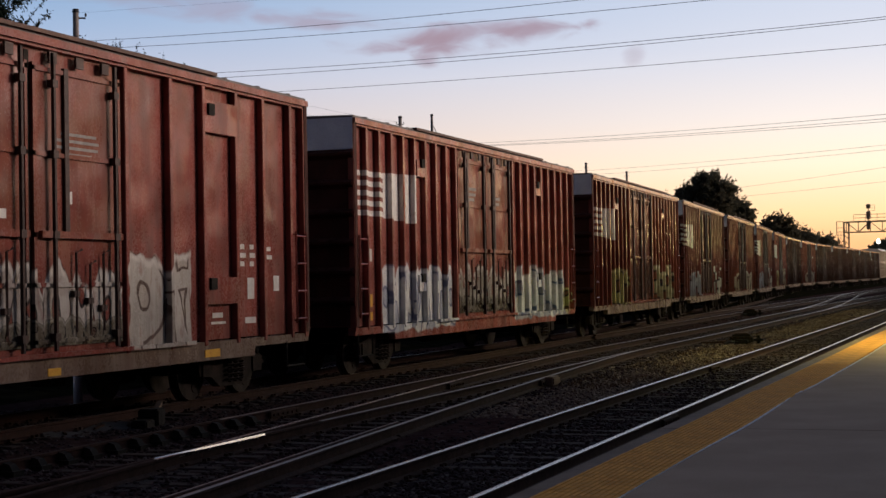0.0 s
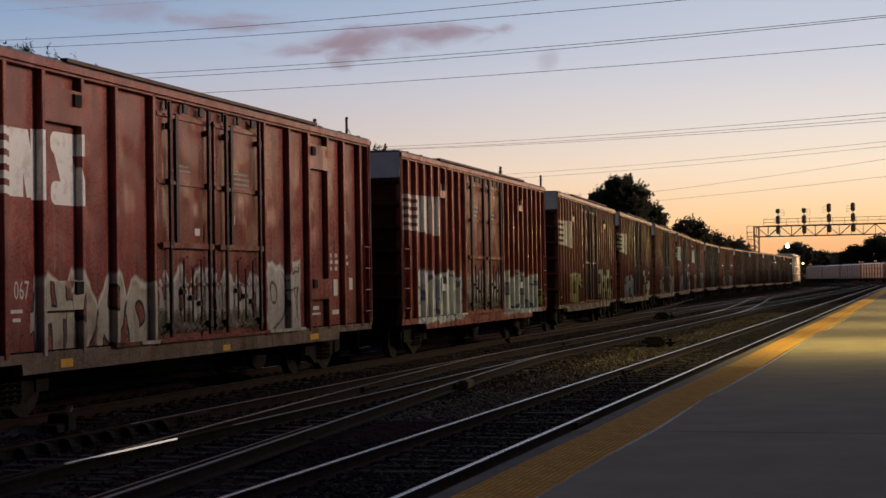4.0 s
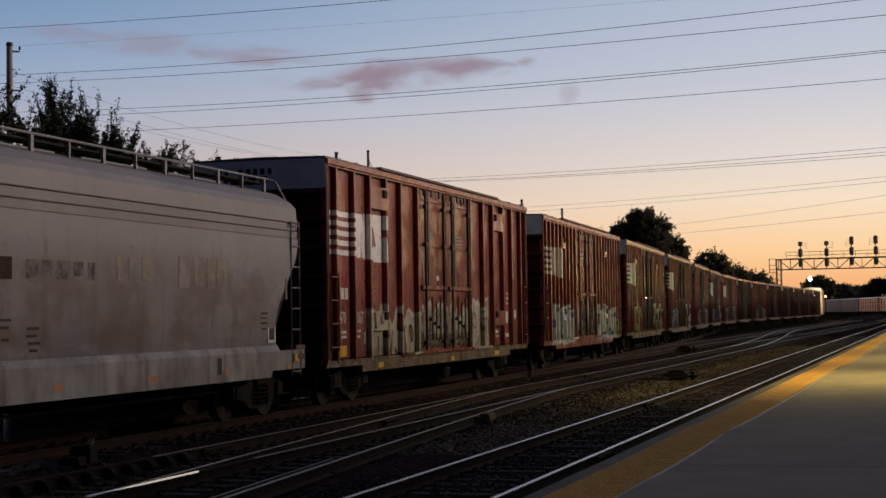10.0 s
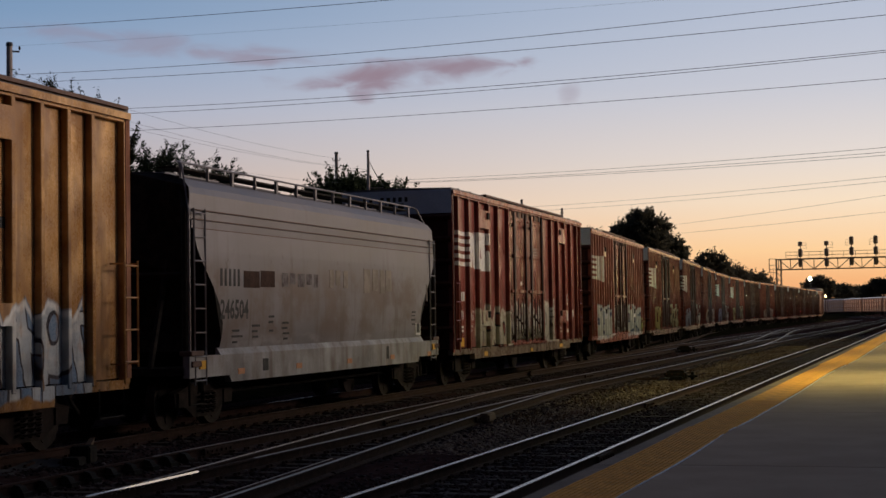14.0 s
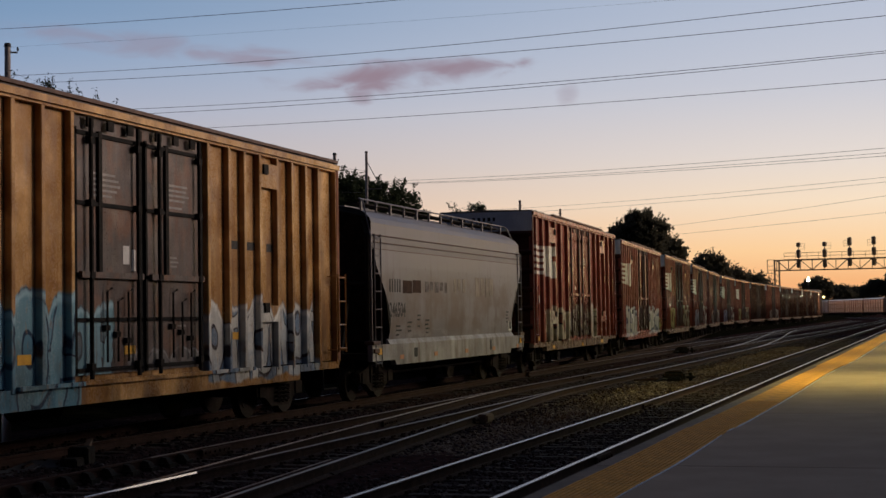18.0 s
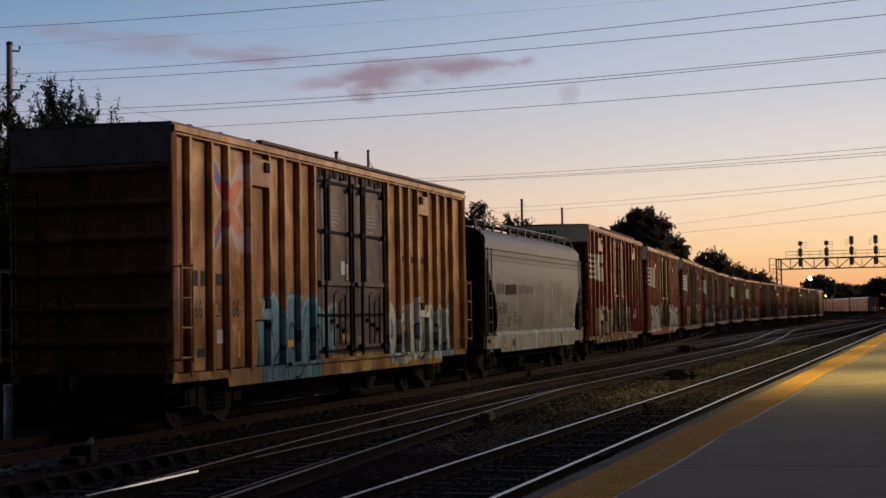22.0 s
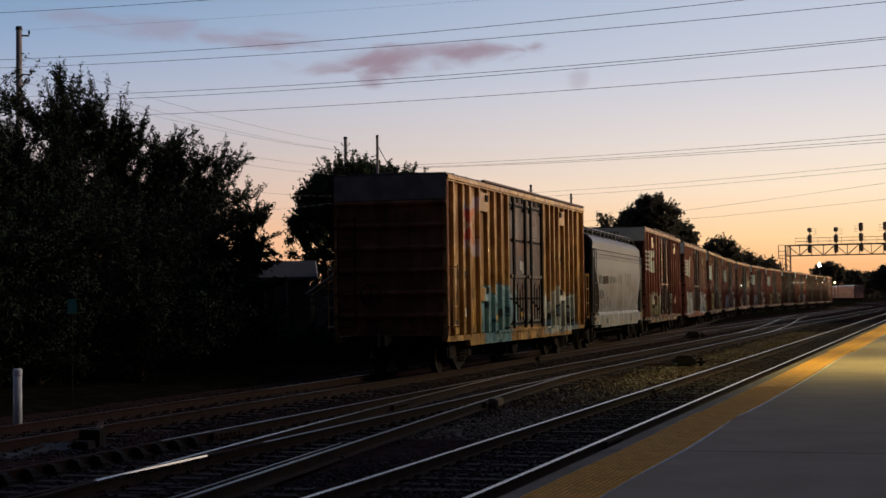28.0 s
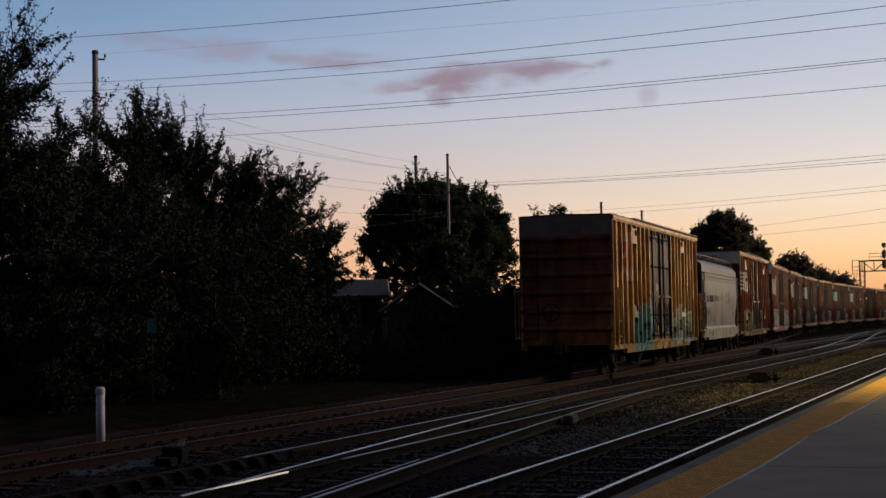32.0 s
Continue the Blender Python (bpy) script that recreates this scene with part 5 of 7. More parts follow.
M_DOOR_DARK = car_paint("door_charcoal", (0.050, 0.040, 0.040), (0.115, 0.088, 0.080), (0.150, 0.070, 0.042), [(-2.4, -0.9, 0.85, 2.2, (0.18, 0.34, 0.40), (0.10, 0.22, 0.28), (0.03, 0.05, 0.07), 0.8, 0.7, 0.2), (-0.5, 2.2, 0.85, 1.5, (0.16, 0.15, 0.15), (0.06, 0.055, 0.055), INK, 0.7, 0.2)], 0.3, 0.25, 0.4, 5.0, wear=0.95)


# shared running gear -------------------------------------------------
def wheelset_mesh():
    bm = bmesh.new()
    tube(bm, [(0, -0.95, 0), (0, 0.95, 0)], 0.075, 8)
    for s in (-1, 1):
        tube(bm, [(0, s * 0.70, 0), (0, s * 0.715, 0), (0, s * 0.725, 0), (0, s * 0.84, 0)], [0.49, 0.49, 0.46, 0.455], 24)
        for k in range(3):
            a = 2 * math.pi * k / 3
            c = Vector((math.cos(a) * 0.27, s * 0.845, math.sin(a) * 0.27))
            disc(bm, c, (0, 1, 0), 0.09, 0.02, 10)
        disc(bm, (0, s * 0.9, 0), (0, 1, 0), 0.13, 0.12, 12)
    return mesh_of("wheelset", bm, M_WHEEL)


def frame_mesh():
    """A cast side frame: arch bar, bottom bar and columns, with bearing boxes."""
    bm = bmesh.new()
    outer = [(-1.15, 0.62), (-1.12, 0.40), (-0.72, 0.36), (-0.42, 0.19), (0.42, 0.19), (0.72, 0.36), (1.12, 0.40), (1.15, 0.62), (0.72, 0.70), (0.40, 0.84), (-0.40, 0.84), (-0.72, 0.70)]
    for y0, y1 in ((-1.12, -0.98),):
        lo = [bm.verts.new((p, y0, q)) for p, q in outer]
        hi = [bm.verts.new((p, y1, q)) for p, q in outer]
        n = len(outer)
        for a, b in ((11, 0), (0, 1), (1, 2), (2, 3), (3, 4), (4, 5), (5, 6), (6, 7), (7, 8), (8, 9), (9, 10), (10, 11)):
            bm.faces.new((lo[a], lo[b], hi[b], hi[a]))
        for quad in ((0, 1, 2, 11), (2, 3, 10, 11), (4, 5, 8, 9), (5, 6, 7, 8)):
            bm.faces.new([lo[i] for i in quad])
            bm.faces.new([hi[i] for i in quad])
        for quad in ((3, 4, 9, 10),):
            for ring in (lo, hi):
                c = [ring[i] for i in quad]
                bm.faces.new(c)
    return mesh_of("side_frame", bm, M_BOGIE)


def spring_mesh():
    bm = bmesh.new()
    for y in (0.0,):
        for x in (0.0,):
            pts = [(x + 0.085 * math.cos(k * 0.9), y + 0.07 * math.sin(k * 0.9), 0.26 + 0.011 * k) for k in range(32)]
            tube(bm, pts, 0.02, 4)
    return mesh_of("coil_spring", bm, M_BOGIE)


def bolster_mesh():
    bm = bmesh.new()
    box(bm, -0.24, 0.24, -1.2, 1.2, 0.60, 0.80)
    bevelled(bm, 0.03)
    for x in (-0.89, 0.89):
        for y in (-1.06, 1.06):
            box(bm, x - 0.16, x + 0.16, y - 0.09, y + 0.09, 0.38, 0.62)
    return mesh_of("bolster", bm, M_BOGIE)


def coupler_mesh():
    bm = bmesh.new()
    box(bm, 0.0, 0.62, -0.11, 0.11, 0.78, 0.98)
    box(bm, 0.55, 0.95, -0.20, 0.05, 0.72, 1.04)
    box(bm, 0.60, 0.86, 0.06, 0.17, 0.74, 1.02)
    bevelled(bm, 0.025)
    tube(bm, [(0.1, -0.35, 0.95), (0.3, -0.38, 0.6), (0.65, -0.3, 0.42), (0.9, -0.1, 0.48)], 0.035, 6)
    return mesh_of("coupler", bm, M_STEEL)


def roof_rib_mesh():
    bm = bmesh.new()
    rows = [[bm.verts.new((x, y, z)) for y, z in ((-1.495, -0.01), (-1.495, 0.05), (0, 0.085), (1.495, 0.05), (1.495, -0.01))] for x in (-0.04, 0.04)]
    for k in range(4):
        bm.faces.new((rows[0][k], rows[0][k + 1], rows[1][k + 1], rows[1][k]))
    bm.faces.new(rows[0]), bm.faces.new(rows[1][::-1])
    return mesh_of("roof_rib", bm, M_ROOF)


ROOF_RIB = roof_rib_mesh()
WHEELSET, FRAME, SPRING, BOLSTER, COUPLER = wheelset_mesh(), frame_mesh(), spring_mesh(), bolster_mesh(), coupler_mesh()
SPINNING = []


def shared(name, me, parent, m=None, label=""):
    o = new(name, me)
    o.parent = parent
    if m:
        o.matrix_basis = m
    if label:
        o["label"] = label
    return o


def running_gear(car, half, centre, spin):
    for sx in (-centre, centre):
        b = new("bogie")
        b.parent = car
        b.location = (sx, 0, 0)
        b["label"] = "grimy cast steel freight bogie"
        shared("bolster", BOLSTER, b)
        for turn in (0, 180):
            shared("side_frame", FRAME, b, pose(0, 0, 0, 0, 0, turn))
        for y in (-1.16, 1.16):
            for x in (-0.2, 0.0, 0.2):
                shared("coil_spring", SPRING, b, pose(x, y, 0))
        for ax in (-0.89, 0.89):
            w = shared("wheelset", WHEELSET, b, pose(ax, 0, 0.46))
            if spin:
                SPINNING.append((w, ax))
    for s, turn in ((half, 0), (-half, 180)):
        shared("coupler", COUPLER, car, pose(s - 0.12, 0, 0, 0, 0, turn))


def ladder(car, x, y, z0, z1, w, rungs, material, out=0.12, name="ladder"):
    """Grab irons: two stiles and rungs standing off the sheet on the side y."""
    s = -1 if y < 0 else 1
    bm = bmesh.new()
    for xx in (x - w / 2, x + w / 2):
        tube(bm, [(xx, y + s * out, z0), (xx, y + s * out, z1)], 0.018, 5)
        for zz in (z0 + 0.05, z1 - 0.05):
            tube(bm, [(xx, y, zz), (xx, y + s * out, zz)], 0.015, 5)
    for k in range(rungs):
        zz = z0 + 0.08 + (z1 - z0 - 0.16) * k / (rungs - 1)
        tube(bm, [(x - w / 2, y + s * out, zz), (x + w / 2, y + s * out, zz)], 0.016, 5)
    return part(name, bm, material, car)


def boxcar(label, mat, door_mat, half, posts, door_half, centre=6.2, spin=False, boxes=(), roof_raise=None, end_mat=None, top=5.02, lad_mat=None, rod_mat=None, lad_out=0.0, sill_mat=None, end_paint=None, leaf_frame=None):
    rod_mat = rod_mat or M_RODS
    car = thing("boxcar", label, "boxcar", group="cars of the freight train")
    W, S = 1.49, 1.375                        # outer faces of the posts, plane of the side sheets
    bm = bmesh.new()
    box(bm, -half + 0.06, half - 0.06, -S, S, 0.98, top - 0.06)
    part("body", bm, mat, car)
    # roof with low ribs and a raised cover over the middle
    bm = bmesh.new()
    v = []
    for x in (-half, half):
        v.append([bm.verts.new(p) for p in ((x, -W, top - 0.02), (x, -W, top + 0.03), (x, 0, top + 0.06), (x, W, top + 0.03), (x, W, top - 0.02))])
    for k in range(5):
        bm.faces.new((v[0][k], v[0][(k + 1) % 5], v[1][(k + 1) % 5], v[1][k]))
    bm.faces.new(v[0]), bm.faces.new(v[1][::-1])
    k = -half + 0.7
    part("roof", bm, M_ROOF, car, "galvanised ribbed roof")
    while k < half:
        shared("roof_rib", ROOF_RIB, car, pose(k, 0, top))
        k += 1.2
    if roof_raise:
        bm = bmesh.new()
        for s in (-1, 1):
            box(bm, roof_raise[0], roof_raise[1], s * W - 0.06, s * W + 0.06, top + 0.02, top + 0.075)
        part("roof_rail", bm, M_CHORD, car)
    # ends with pressed horizontal ribs and a pale panel at the top
    for s in (-1, 1):
        bm = bmesh.new()
        x0 = s * (half - 0.06)
        prof = []
        z = 1.0
        n = 6
        step = (top - 0.62 - 1.0) / n
        for k in range(n):
            prof += [(0.01, z), (0.02, z + step * 0.66), (0.15, z + step * 0.80), (0.16, z + step * 0.88), (0.03, z + step * 0.99)]
            z += step
        rows = [[bm.verts.new((x0 + s * d, y, zz)) for y in (-W + 0.02, W - 0.02)] for d, zz in prof]
        for r0, r1 in zip(rows, rows[1:]):
            bm.faces.new((r0[0], r0[1], r1[1], r1[0]))
        for y in (-W + 0.04, W - 0.04):
            box(bm, x0 - 0.04, x0 + 0.09, y - 0.05, y + 0.05, 0.98, top - 0.05)
        part("end_wall", bm, end_paint or M_END_GRIME_SHADE, car, "grimy pressed steel end with horizontal ribs, shade painted in")
        bm = bmesh.new()
        box(bm, min(x0, x0 + s * 0.07), max(x0, x0 + s * 0.07), -W + 0.01, W - 0.01, top - 0.62, top - 0.01)
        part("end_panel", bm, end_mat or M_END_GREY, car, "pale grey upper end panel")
        if s < 0 and not end_mat:
            for row, (y0, widths) in enumerate(((-0.9, (0.12, 0.1, 0, 0.12, 0.12, 0.1, 0.12, 0.1)), (-1.0, (0.2, 0.1, 0.25, 0.05, 0.2, 0.2)))):
                yy = y0
                for w in widths:
                    if w:
                        bm = bmesh.new()
                        box(bm, x0 - 0.074, x0 - 0.07, -yy - w * 0.8, -yy, top - 0.30 - 0.2 * row, top - 0.18 - 0.16 * row)
                        part("stencil_mark", bm, M_BLACK_PAINT, car)
                    yy += (w or 0.1) + 0.05
        ladder_on_end = bmesh.new()
        for k in range(7):
            zz = 1.2 + 0.45 * k
            tube(ladder_on_end, [(x0 + s * 0.2, W - 0.15, zz), (x0 + s * 0.2, W - 0.6, zz)], 0.016, 4)
        for yy in (W - 0.15, W - 0.6):
            tube(ladder_on_end, [(x0 + s * 0.2, yy, 1.1), (x0 + s * 0.2, yy, 4.0)], 0.018, 4)
        part("end_ladder", ladder_on_end, M_STEEL, car)
    # brake wheel on the rear end
    bm = bmesh.new()
    pts = [(-half - 0.22, 0.45 + 0.27 * math.cos(a * math.pi / 8), 2.0 + 0.27 * math.sin(a * math.pi / 8)) for a in range(17)]
    tube(bm, pts, 0.02, 5, False)
    for a in range(4):
        tube(bm, [(-half - 0.22, 0.45, 2.0), (-half - 0.22, 0.45 + 0.27 * math.cos(a * math.pi / 2), 2.0 + 0.27 * math.sin(a * math.pi / 2))], 0.014, 4)
    tube(bm, [(-half - 0.24, 0.45, 2.0), (-half + 0.05, 0.45, 2.0)], 0.03, 6)
    part("brake_wheel", bm, M_STEEL, car)
    # posts, chords and sills on both sides
    bm = bmesh.new()
    box(bm, -0.05, 0.05, -(W - S), 0.0, 0.9, top - 0.14)
    bevelled(bm, 0.012)
    pm = mesh_of("side_post", bm, mat)
    for s in (-1, 1):
        for px in posts:
            for q in ((px,) if min(posts) < 0 else (px, -px)):
                # the paint follows the car, so each post is its own mesh in the car's space
                me = pm.copy()
                me.transform(pose(q, s * S, 0, 0, 0, 0 if s < 0 else 180))
                shared("side_post", me, car)
        bm = bmesh.new()
        box(bm, -half, half, s * W - 0.05, s * W + 0.01, top - 0.12, top - 0.02)
        box(bm, -half, half, min(s * S, s * W), max(s * S, s * W), top - 0.16, top - 0.06)
        part("top_chord", bm, mat, car)
        bm = bmesh.new()
        prof = [(-half, 0.90), (-half, 0.82), (-half + 2.12, 0.82), (-half + 2.15, 0.67), (half - 2.15, 0.67), (half - 2.12, 0.82), (half, 0.82), (half, 0.96), (-half, 0.96)]
        lo = [bm.verts.new((p, s * (W - 0.02), q)) for p, q in prof]
        hi = [bm.verts.new((p, s * (S - 0.05), q)) for p, q in prof]
        n = len(prof)
        for k in range(n):
            bm.faces.new((lo[k], lo[(k + 1) % n], hi[(k + 1) % n], hi[k]))
        bm.faces.new(lo), bm.faces.new(hi[::-1])
        part("side_sill", bm, sill_mat or mat, car, "grimy side sill")
        bm = bmesh.new()
        box(bm, -door_half - 1.6, door_half + 2.0, min(s * W, s * (W + 0.06)), max(s * W, s * (W + 0.06)), 0.94, 1.0)
        part("door_track", bm, mat, car)
        # corner posts
        for e in (-1, 1):
            bm = bmesh.new()
            box(bm, e * half - (0.14 if e > 0 else 0), e * half + (0 if e > 0 else 0.14), min(s * S, s * W), max(s * S, s * W), 0.9, top - 0.05)
            part("corner_post", bm, mat, car)
            bm = bmesh.new()
            a, b = (e * half - 0.9, e * half - 0.15) if e > 0 else (e * half + 0.15, e * half + 0.9)
            tube(bm, [(a, s * (W - 0.03), 0.85), (a, s * (W - 0.03), 0.42), (b, s * (W - 0.03), 0.42), (b, s * (W - 0.03), 0.85)], 0.022, 5)
            part("stirrup_step", bm, M_STEEL, car)
            ladder(car, e * (half - 0.36 + lad_out * (1.6 if e < 0 else 1.0)), s * (W - 0.08), 1.15, 2.75, 0.42, 4, lad_mat or mat, 0.12 + lad_out)
        # dark strip standing in for the shaded gap between the door leaves
        bm = bmesh.new()
        box(bm, -0.05, 0.05, min(s * S, s * (S + 0.03)), max(s * S, s * (S + 0.03)), 1.05, top - 0.2)
        part("door_gap_shade", bm, M_STEEL, car)
        # header behind the roller hoods, dark strips for the shaded gaps beside the doors
        bm = bmesh.new()
        box(bm, -door_half, door_half, min(s * S, s * (S + 0.02)), max(s * S, s * (S + 0.02)), top - 0.36, top - 0.15)
        part("door_header", bm, door_mat, car)
        for e in (-1, 1):
            bm = bmesh.new()
            box(bm, e * door_half - 0.05, e * door_half + 0.05, min(s * S, s * (S + 0.012)), max(s * S, s * (S + 0.012)), 1.05, top - 0.16)
            part("door_gap_shade", bm, M_STEEL, car)
        # two door leaves
        for d in (-1, 1):
            leaf = new("door")
            leaf.parent = car
            leaf["label"] = "plug door with vertical lock rods"
            c0, c1 = (-door_half, -0.06) if d < 0 else (0.06, door_half)
            y0, y1 = s * (S + 0.005), s * (S + 0.045)
            lo_, hi_ = min(y0, y1), max(y0, y1)
            bm = bmesh.new()
            box(bm, c0 + (0.07 if d < 0 else 0.0), c1 - (0.07 if d > 0 else 0.0), lo_, hi_, 1.08, top - 0.365)
            part("door_panel", bm, door_mat, leaf)
            bm = bmesh.new()
            ya, yb = min(s * (S + 0.045), s * (S + 0.08)), max(s * (S + 0.045), s * (S + 0.08))
            for zz in (1.12, 1.85, 2.5, 3.55, top - 0.45):
                box(bm, c0, c1, ya, yb, zz, zz + 0.06)
            for xx in (c0, c1 - 0.06):
                box(bm, xx, xx + 0.06, ya, yb + 0.003, 1.08, top - 0.35)
            part("door_frame", bm, leaf_frame or door_mat, leaf)
            for f in (0.19, 0.36, 0.90):
                bm = bmesh.new()
                xx = c0 + (c1 - c0) * f
                if f == 0.36:
                    box(bm, xx - 0.05, xx + 0.05, min(s * (S + 0.045), s * (S + 0.09)), max(s * (S + 0.045), s * (S + 0.09)), 2.5, top - 0.36)
                else:
                    tube(bm, [(xx, s * (S + 0.125), 1.02), (xx, s * (S + 0.125), top - 0.2)], 0.034, 6)
                    for zz in (1.2, 2.53, 3.58, 4.5):
                        box(bm, xx - 0.06, xx + 0.06, min(s * (S + 0.07), s * (S + 0.16)), max(s * (S + 0.07), s * (S + 0.16)), zz - 0.05, zz + 0.05)
                part("lock_rod", bm, rod_mat, leaf)
            for k in range(3):
                bm = bmesh.new()
                xx = c0 + (c1 - c0) * (0.2 + 0.3 * k)
                box(bm, xx - 0.09, xx + 0.09, min(s * (S + 0.08), s * (W + 0.0)), max(s * (S + 0.08), s * (W + 0.0)), top - 0.33, top - 0.18)
                part("roller_hood", bm, rod_mat, leaf)
            bm = bmesh.new()
            box(bm, c0 + 0.1, c1 - 0.05, min(s * (S + 0.08), s * (S + 0.14)), max(s * (S + 0.08), s * (S + 0.14)), 2.49, 2.58)
            part("lock_bar", bm, door_mat, leaf)
            for k in range(3):
                bm = bmesh.new()
                xx = c0 + (c1 - c0) * (0.44 + 0.16 * k)
                zt = 2.3 - 0.15 * (k % 2)
                tube(bm, [(xx, s * (S + 0.10), 1.25), (xx, s * (S + 0.10), zt), (xx + 0.14, s * (S + 0.10), zt + 0.05)], 0.018, 5)
                box(bm, xx - 0.07, xx + 0.07, min(s * (S + 0.045), s * (S + 0.11)), max(s * (S + 0.045), s * (S + 0.11)), 1.72 - 0.1 * k, 1.8 - 0.1 * k)
                part("lock_handle", bm, rod_mat, leaf)
        for xx, zz, ww, hh in boxes:
            bm = bmesh.new()
            a, b = min(s * S, s * (W + 0.003)), max(s * S, s * (W + 0.003))
            box(bm, xx - ww / 2, xx + ww / 2, a, b, zz - hh / 2, zz + hh / 2)
            plate = part("roping_plate", bm, mat, car)
            bm = bmesh.new()
            inner = xx + (ww / 2 - 0.2) * (1 if xx < 0 else -1)
            box(bm, inner - 0.1, inner + 0.1, min(s * (W - 0.02), s * (W + 0.04)), max(s * (W - 0.02), s * (W + 0.04)), zz + 0.02, zz + 0.2)
            part("socket", bm, M_STEEL, plate, "black square socket")
    # underframe
    bm = bmesh.new()
    box(bm, -half + 0.1, half - 0.1, -0.3, 0.3, 0.72, 1.0)
    for k in range(-3, 4):
        box(bm, k * 2.1 - 0.06, k * 2.1 + 0.06, -S, S, 0.84, 0.99)
    tube(bm, [(-2.6, -0.75, 0.62), (-1.5, -0.75, 0.62)], 0.17, 10)
    tube(bm, [(-6.0, -0.5, 0.6), (6.0, -0.5, 0.6)], 0.025, 5)
    box(bm, 1.2, 1.6, -0.9, -0.6, 0.5, 0.85)
    part("underframe", bm, M_STEEL, car)
    running_gear(car, half, centre, spin)
    return car


HULL = [(1.42, 1.22), (1.437, 1.35), (1.454, 1.5), (1.466, 1.65), (1.476, 1.8), (1.487, 2.1), (1.494, 2.4), (1.497, 2.7), (1.494, 3.0)]


def hull(z):
    """Half width of the hopper's side at a height."""
    for (y0, z0), (y1, z1) in zip(HULL, HULL[1:]):
        if z <= z1:
            return y0 + (y1 - y0) * max(0.0, z - z0) / (z1 - z0)
    return HULL[-1][0]


def hopper(label, mat, half=6.95, spin=True):
    """A covered hopper with rounded sides, sloped end sheets, side sill and roof walkway."""
    car = thing("hopper_car", label, "hopper car", group="cars of the freight train")
    prof = HULL + [(1.478, 3.36), (1.455, 3.37), (1.46, 3.50), (1.445, 3.51), (1.45, 3.66), (1.435, 3.67), (1.43, 3.95), (1.36, 4.07), (1.15, 4.22), (0.85, 4.32), (0.45, 4.38), (0.0, 4.39)]
    prof = prof + [(-y, z) for y, z in prof[-2::-1]]

    outline = spline([1.2, 1.5, 1.8, 2.1, 2.45, 2.8, 3.15, 3.45, 3.96, 4.5], [5.72, 5.62, 5.60, 5.74, 6.05, 6.42, 6.70, 6.75, 6.75, 6.05])

    def reach(z):
        """Half length of the body at a height: the ends slope in and curve out again at the sill."""
        return outline(z)
    bm = bmesh.new()
    nx = 15
    rows = []
    for k in range(nx):
        f = -1 + 2 * k / (nx - 1)
        rows.append([bm.verts.new((f * reach(z), -y, z)) for y, z in prof])
    for r0, r1 in zip(rows, rows[1:]):
        for j in range(len(prof) - 1):
            bm.faces.new((r0[j], r1[j], r1[j + 1], r0[j + 1]))
    part("body", bm, mat, car, smooth=False)
    for s in (-1, 1):
        bm = bmesh.new()
        ring = [bm.verts.new((s * (reach(z) - 0.01), -y, z)) for y, z in prof]
        low = [bm.verts.new((s * 4.6, -0.9, 1.2)), bm.verts.new((s * 4.6, 0.9, 1.2))]
        bm.faces.new(ring)
        part("slope_sheet", bm, M_STEEL, car, "black sloping end sheet")
        # end frame
        for y in (-1.35, 1.35):
            bm = bmesh.new()
            tube(bm, [(s * (half - 0.15), y, 0.95), (s * (half - 0.15), y, 3.7), (s * (half - 0.6), y * 0.75, 4.25)], 0.055, 6)
            part("end_post", bm, M_STEEL, car)
        bm = bmesh.new()
        tube(bm, [(s * (half - 0.15), -1.35, 2.6), (s * (half - 0.15), 1.35, 2.6)], 0.05, 6)
        part("end_beam", bm, M_STEEL, car)
        for y in (-0.7, 0.7):
            bm = bmesh.new()
            tube(bm, [(s * (half - 0.15), y, 1.0), (s * 6.0, y, 3.2)], 0.06, 6)
            part("end_brace", bm, M_STEEL, car)
        bm = bmesh.new()
        box(bm, min(s * 5.0, s * half), max(s * 5.0, s * half), -1.4, 1.4, 0.92, 1.05)
        part("end_platform", bm, M_STEEL, car)
        for y in (-1.42, 1.42):
            ladder(car, s * (half - 0.42), y, 0.75, 3.7, 0.42, 8, mat, 0.08)
            bm = bmesh.new()
            tube(bm, [(s * (half - 0.12), y * 1.02, 1.0), (s * (half - 0.12), y * 1.02, 3.65), (s * (half - 0.5), y * 0.8, 4.47), (s * (half - 0.6), y * 0.72, 4.52)], 0.022, 6)
            part("grab_rail", bm, mat, car)
        for y in (-1.3, 1.3):
            bm = bmesh.new()
            tube(bm, [(s * (half - 0.9), y, 0.9), (s * (half - 0.9), y, 0.42), (s * (half - 0.4), y, 0.42), (s * (half - 0.4), y, 0.9)], 0.022, 5)
            part("stirrup_step", bm, M_STEEL, car)
    for s in (-1, 1):
        bm = bmesh.new()
        prof2 = [(-half, 0.88), (-half + 1.55, 0.88), (-half + 1.65, 0.76), (half - 1.65, 0.76), (half - 1.55, 0.88), (half, 0.88), (half, 1.24), (-half, 1.24)]
        lo = [bm.verts.new((p, s * 1.50, q)) for p, q in prof2]
        hi = [bm.verts.new((p, s * 1.38, q)) for p, q in prof2]
        n = len(prof2)
        for k in range(n):
            bm.faces.new((lo[k], lo[(k + 1) % n], hi[(k + 1) % n], hi[k]))
        bm.faces.new(lo), bm.faces.new(hi[::-1])
        part("side_sill", bm, M_SILL, car, "pale side sill with rust streaks")
        bm = bmesh.new()
        led = [[bm.verts.new((e, s * yy, zz)) for yy, zz in ((1.503, 1.235), (1.425, 1.36), (1.40, 1.36), (1.40, 1.235))] for e in (-5.75, 5.75)]
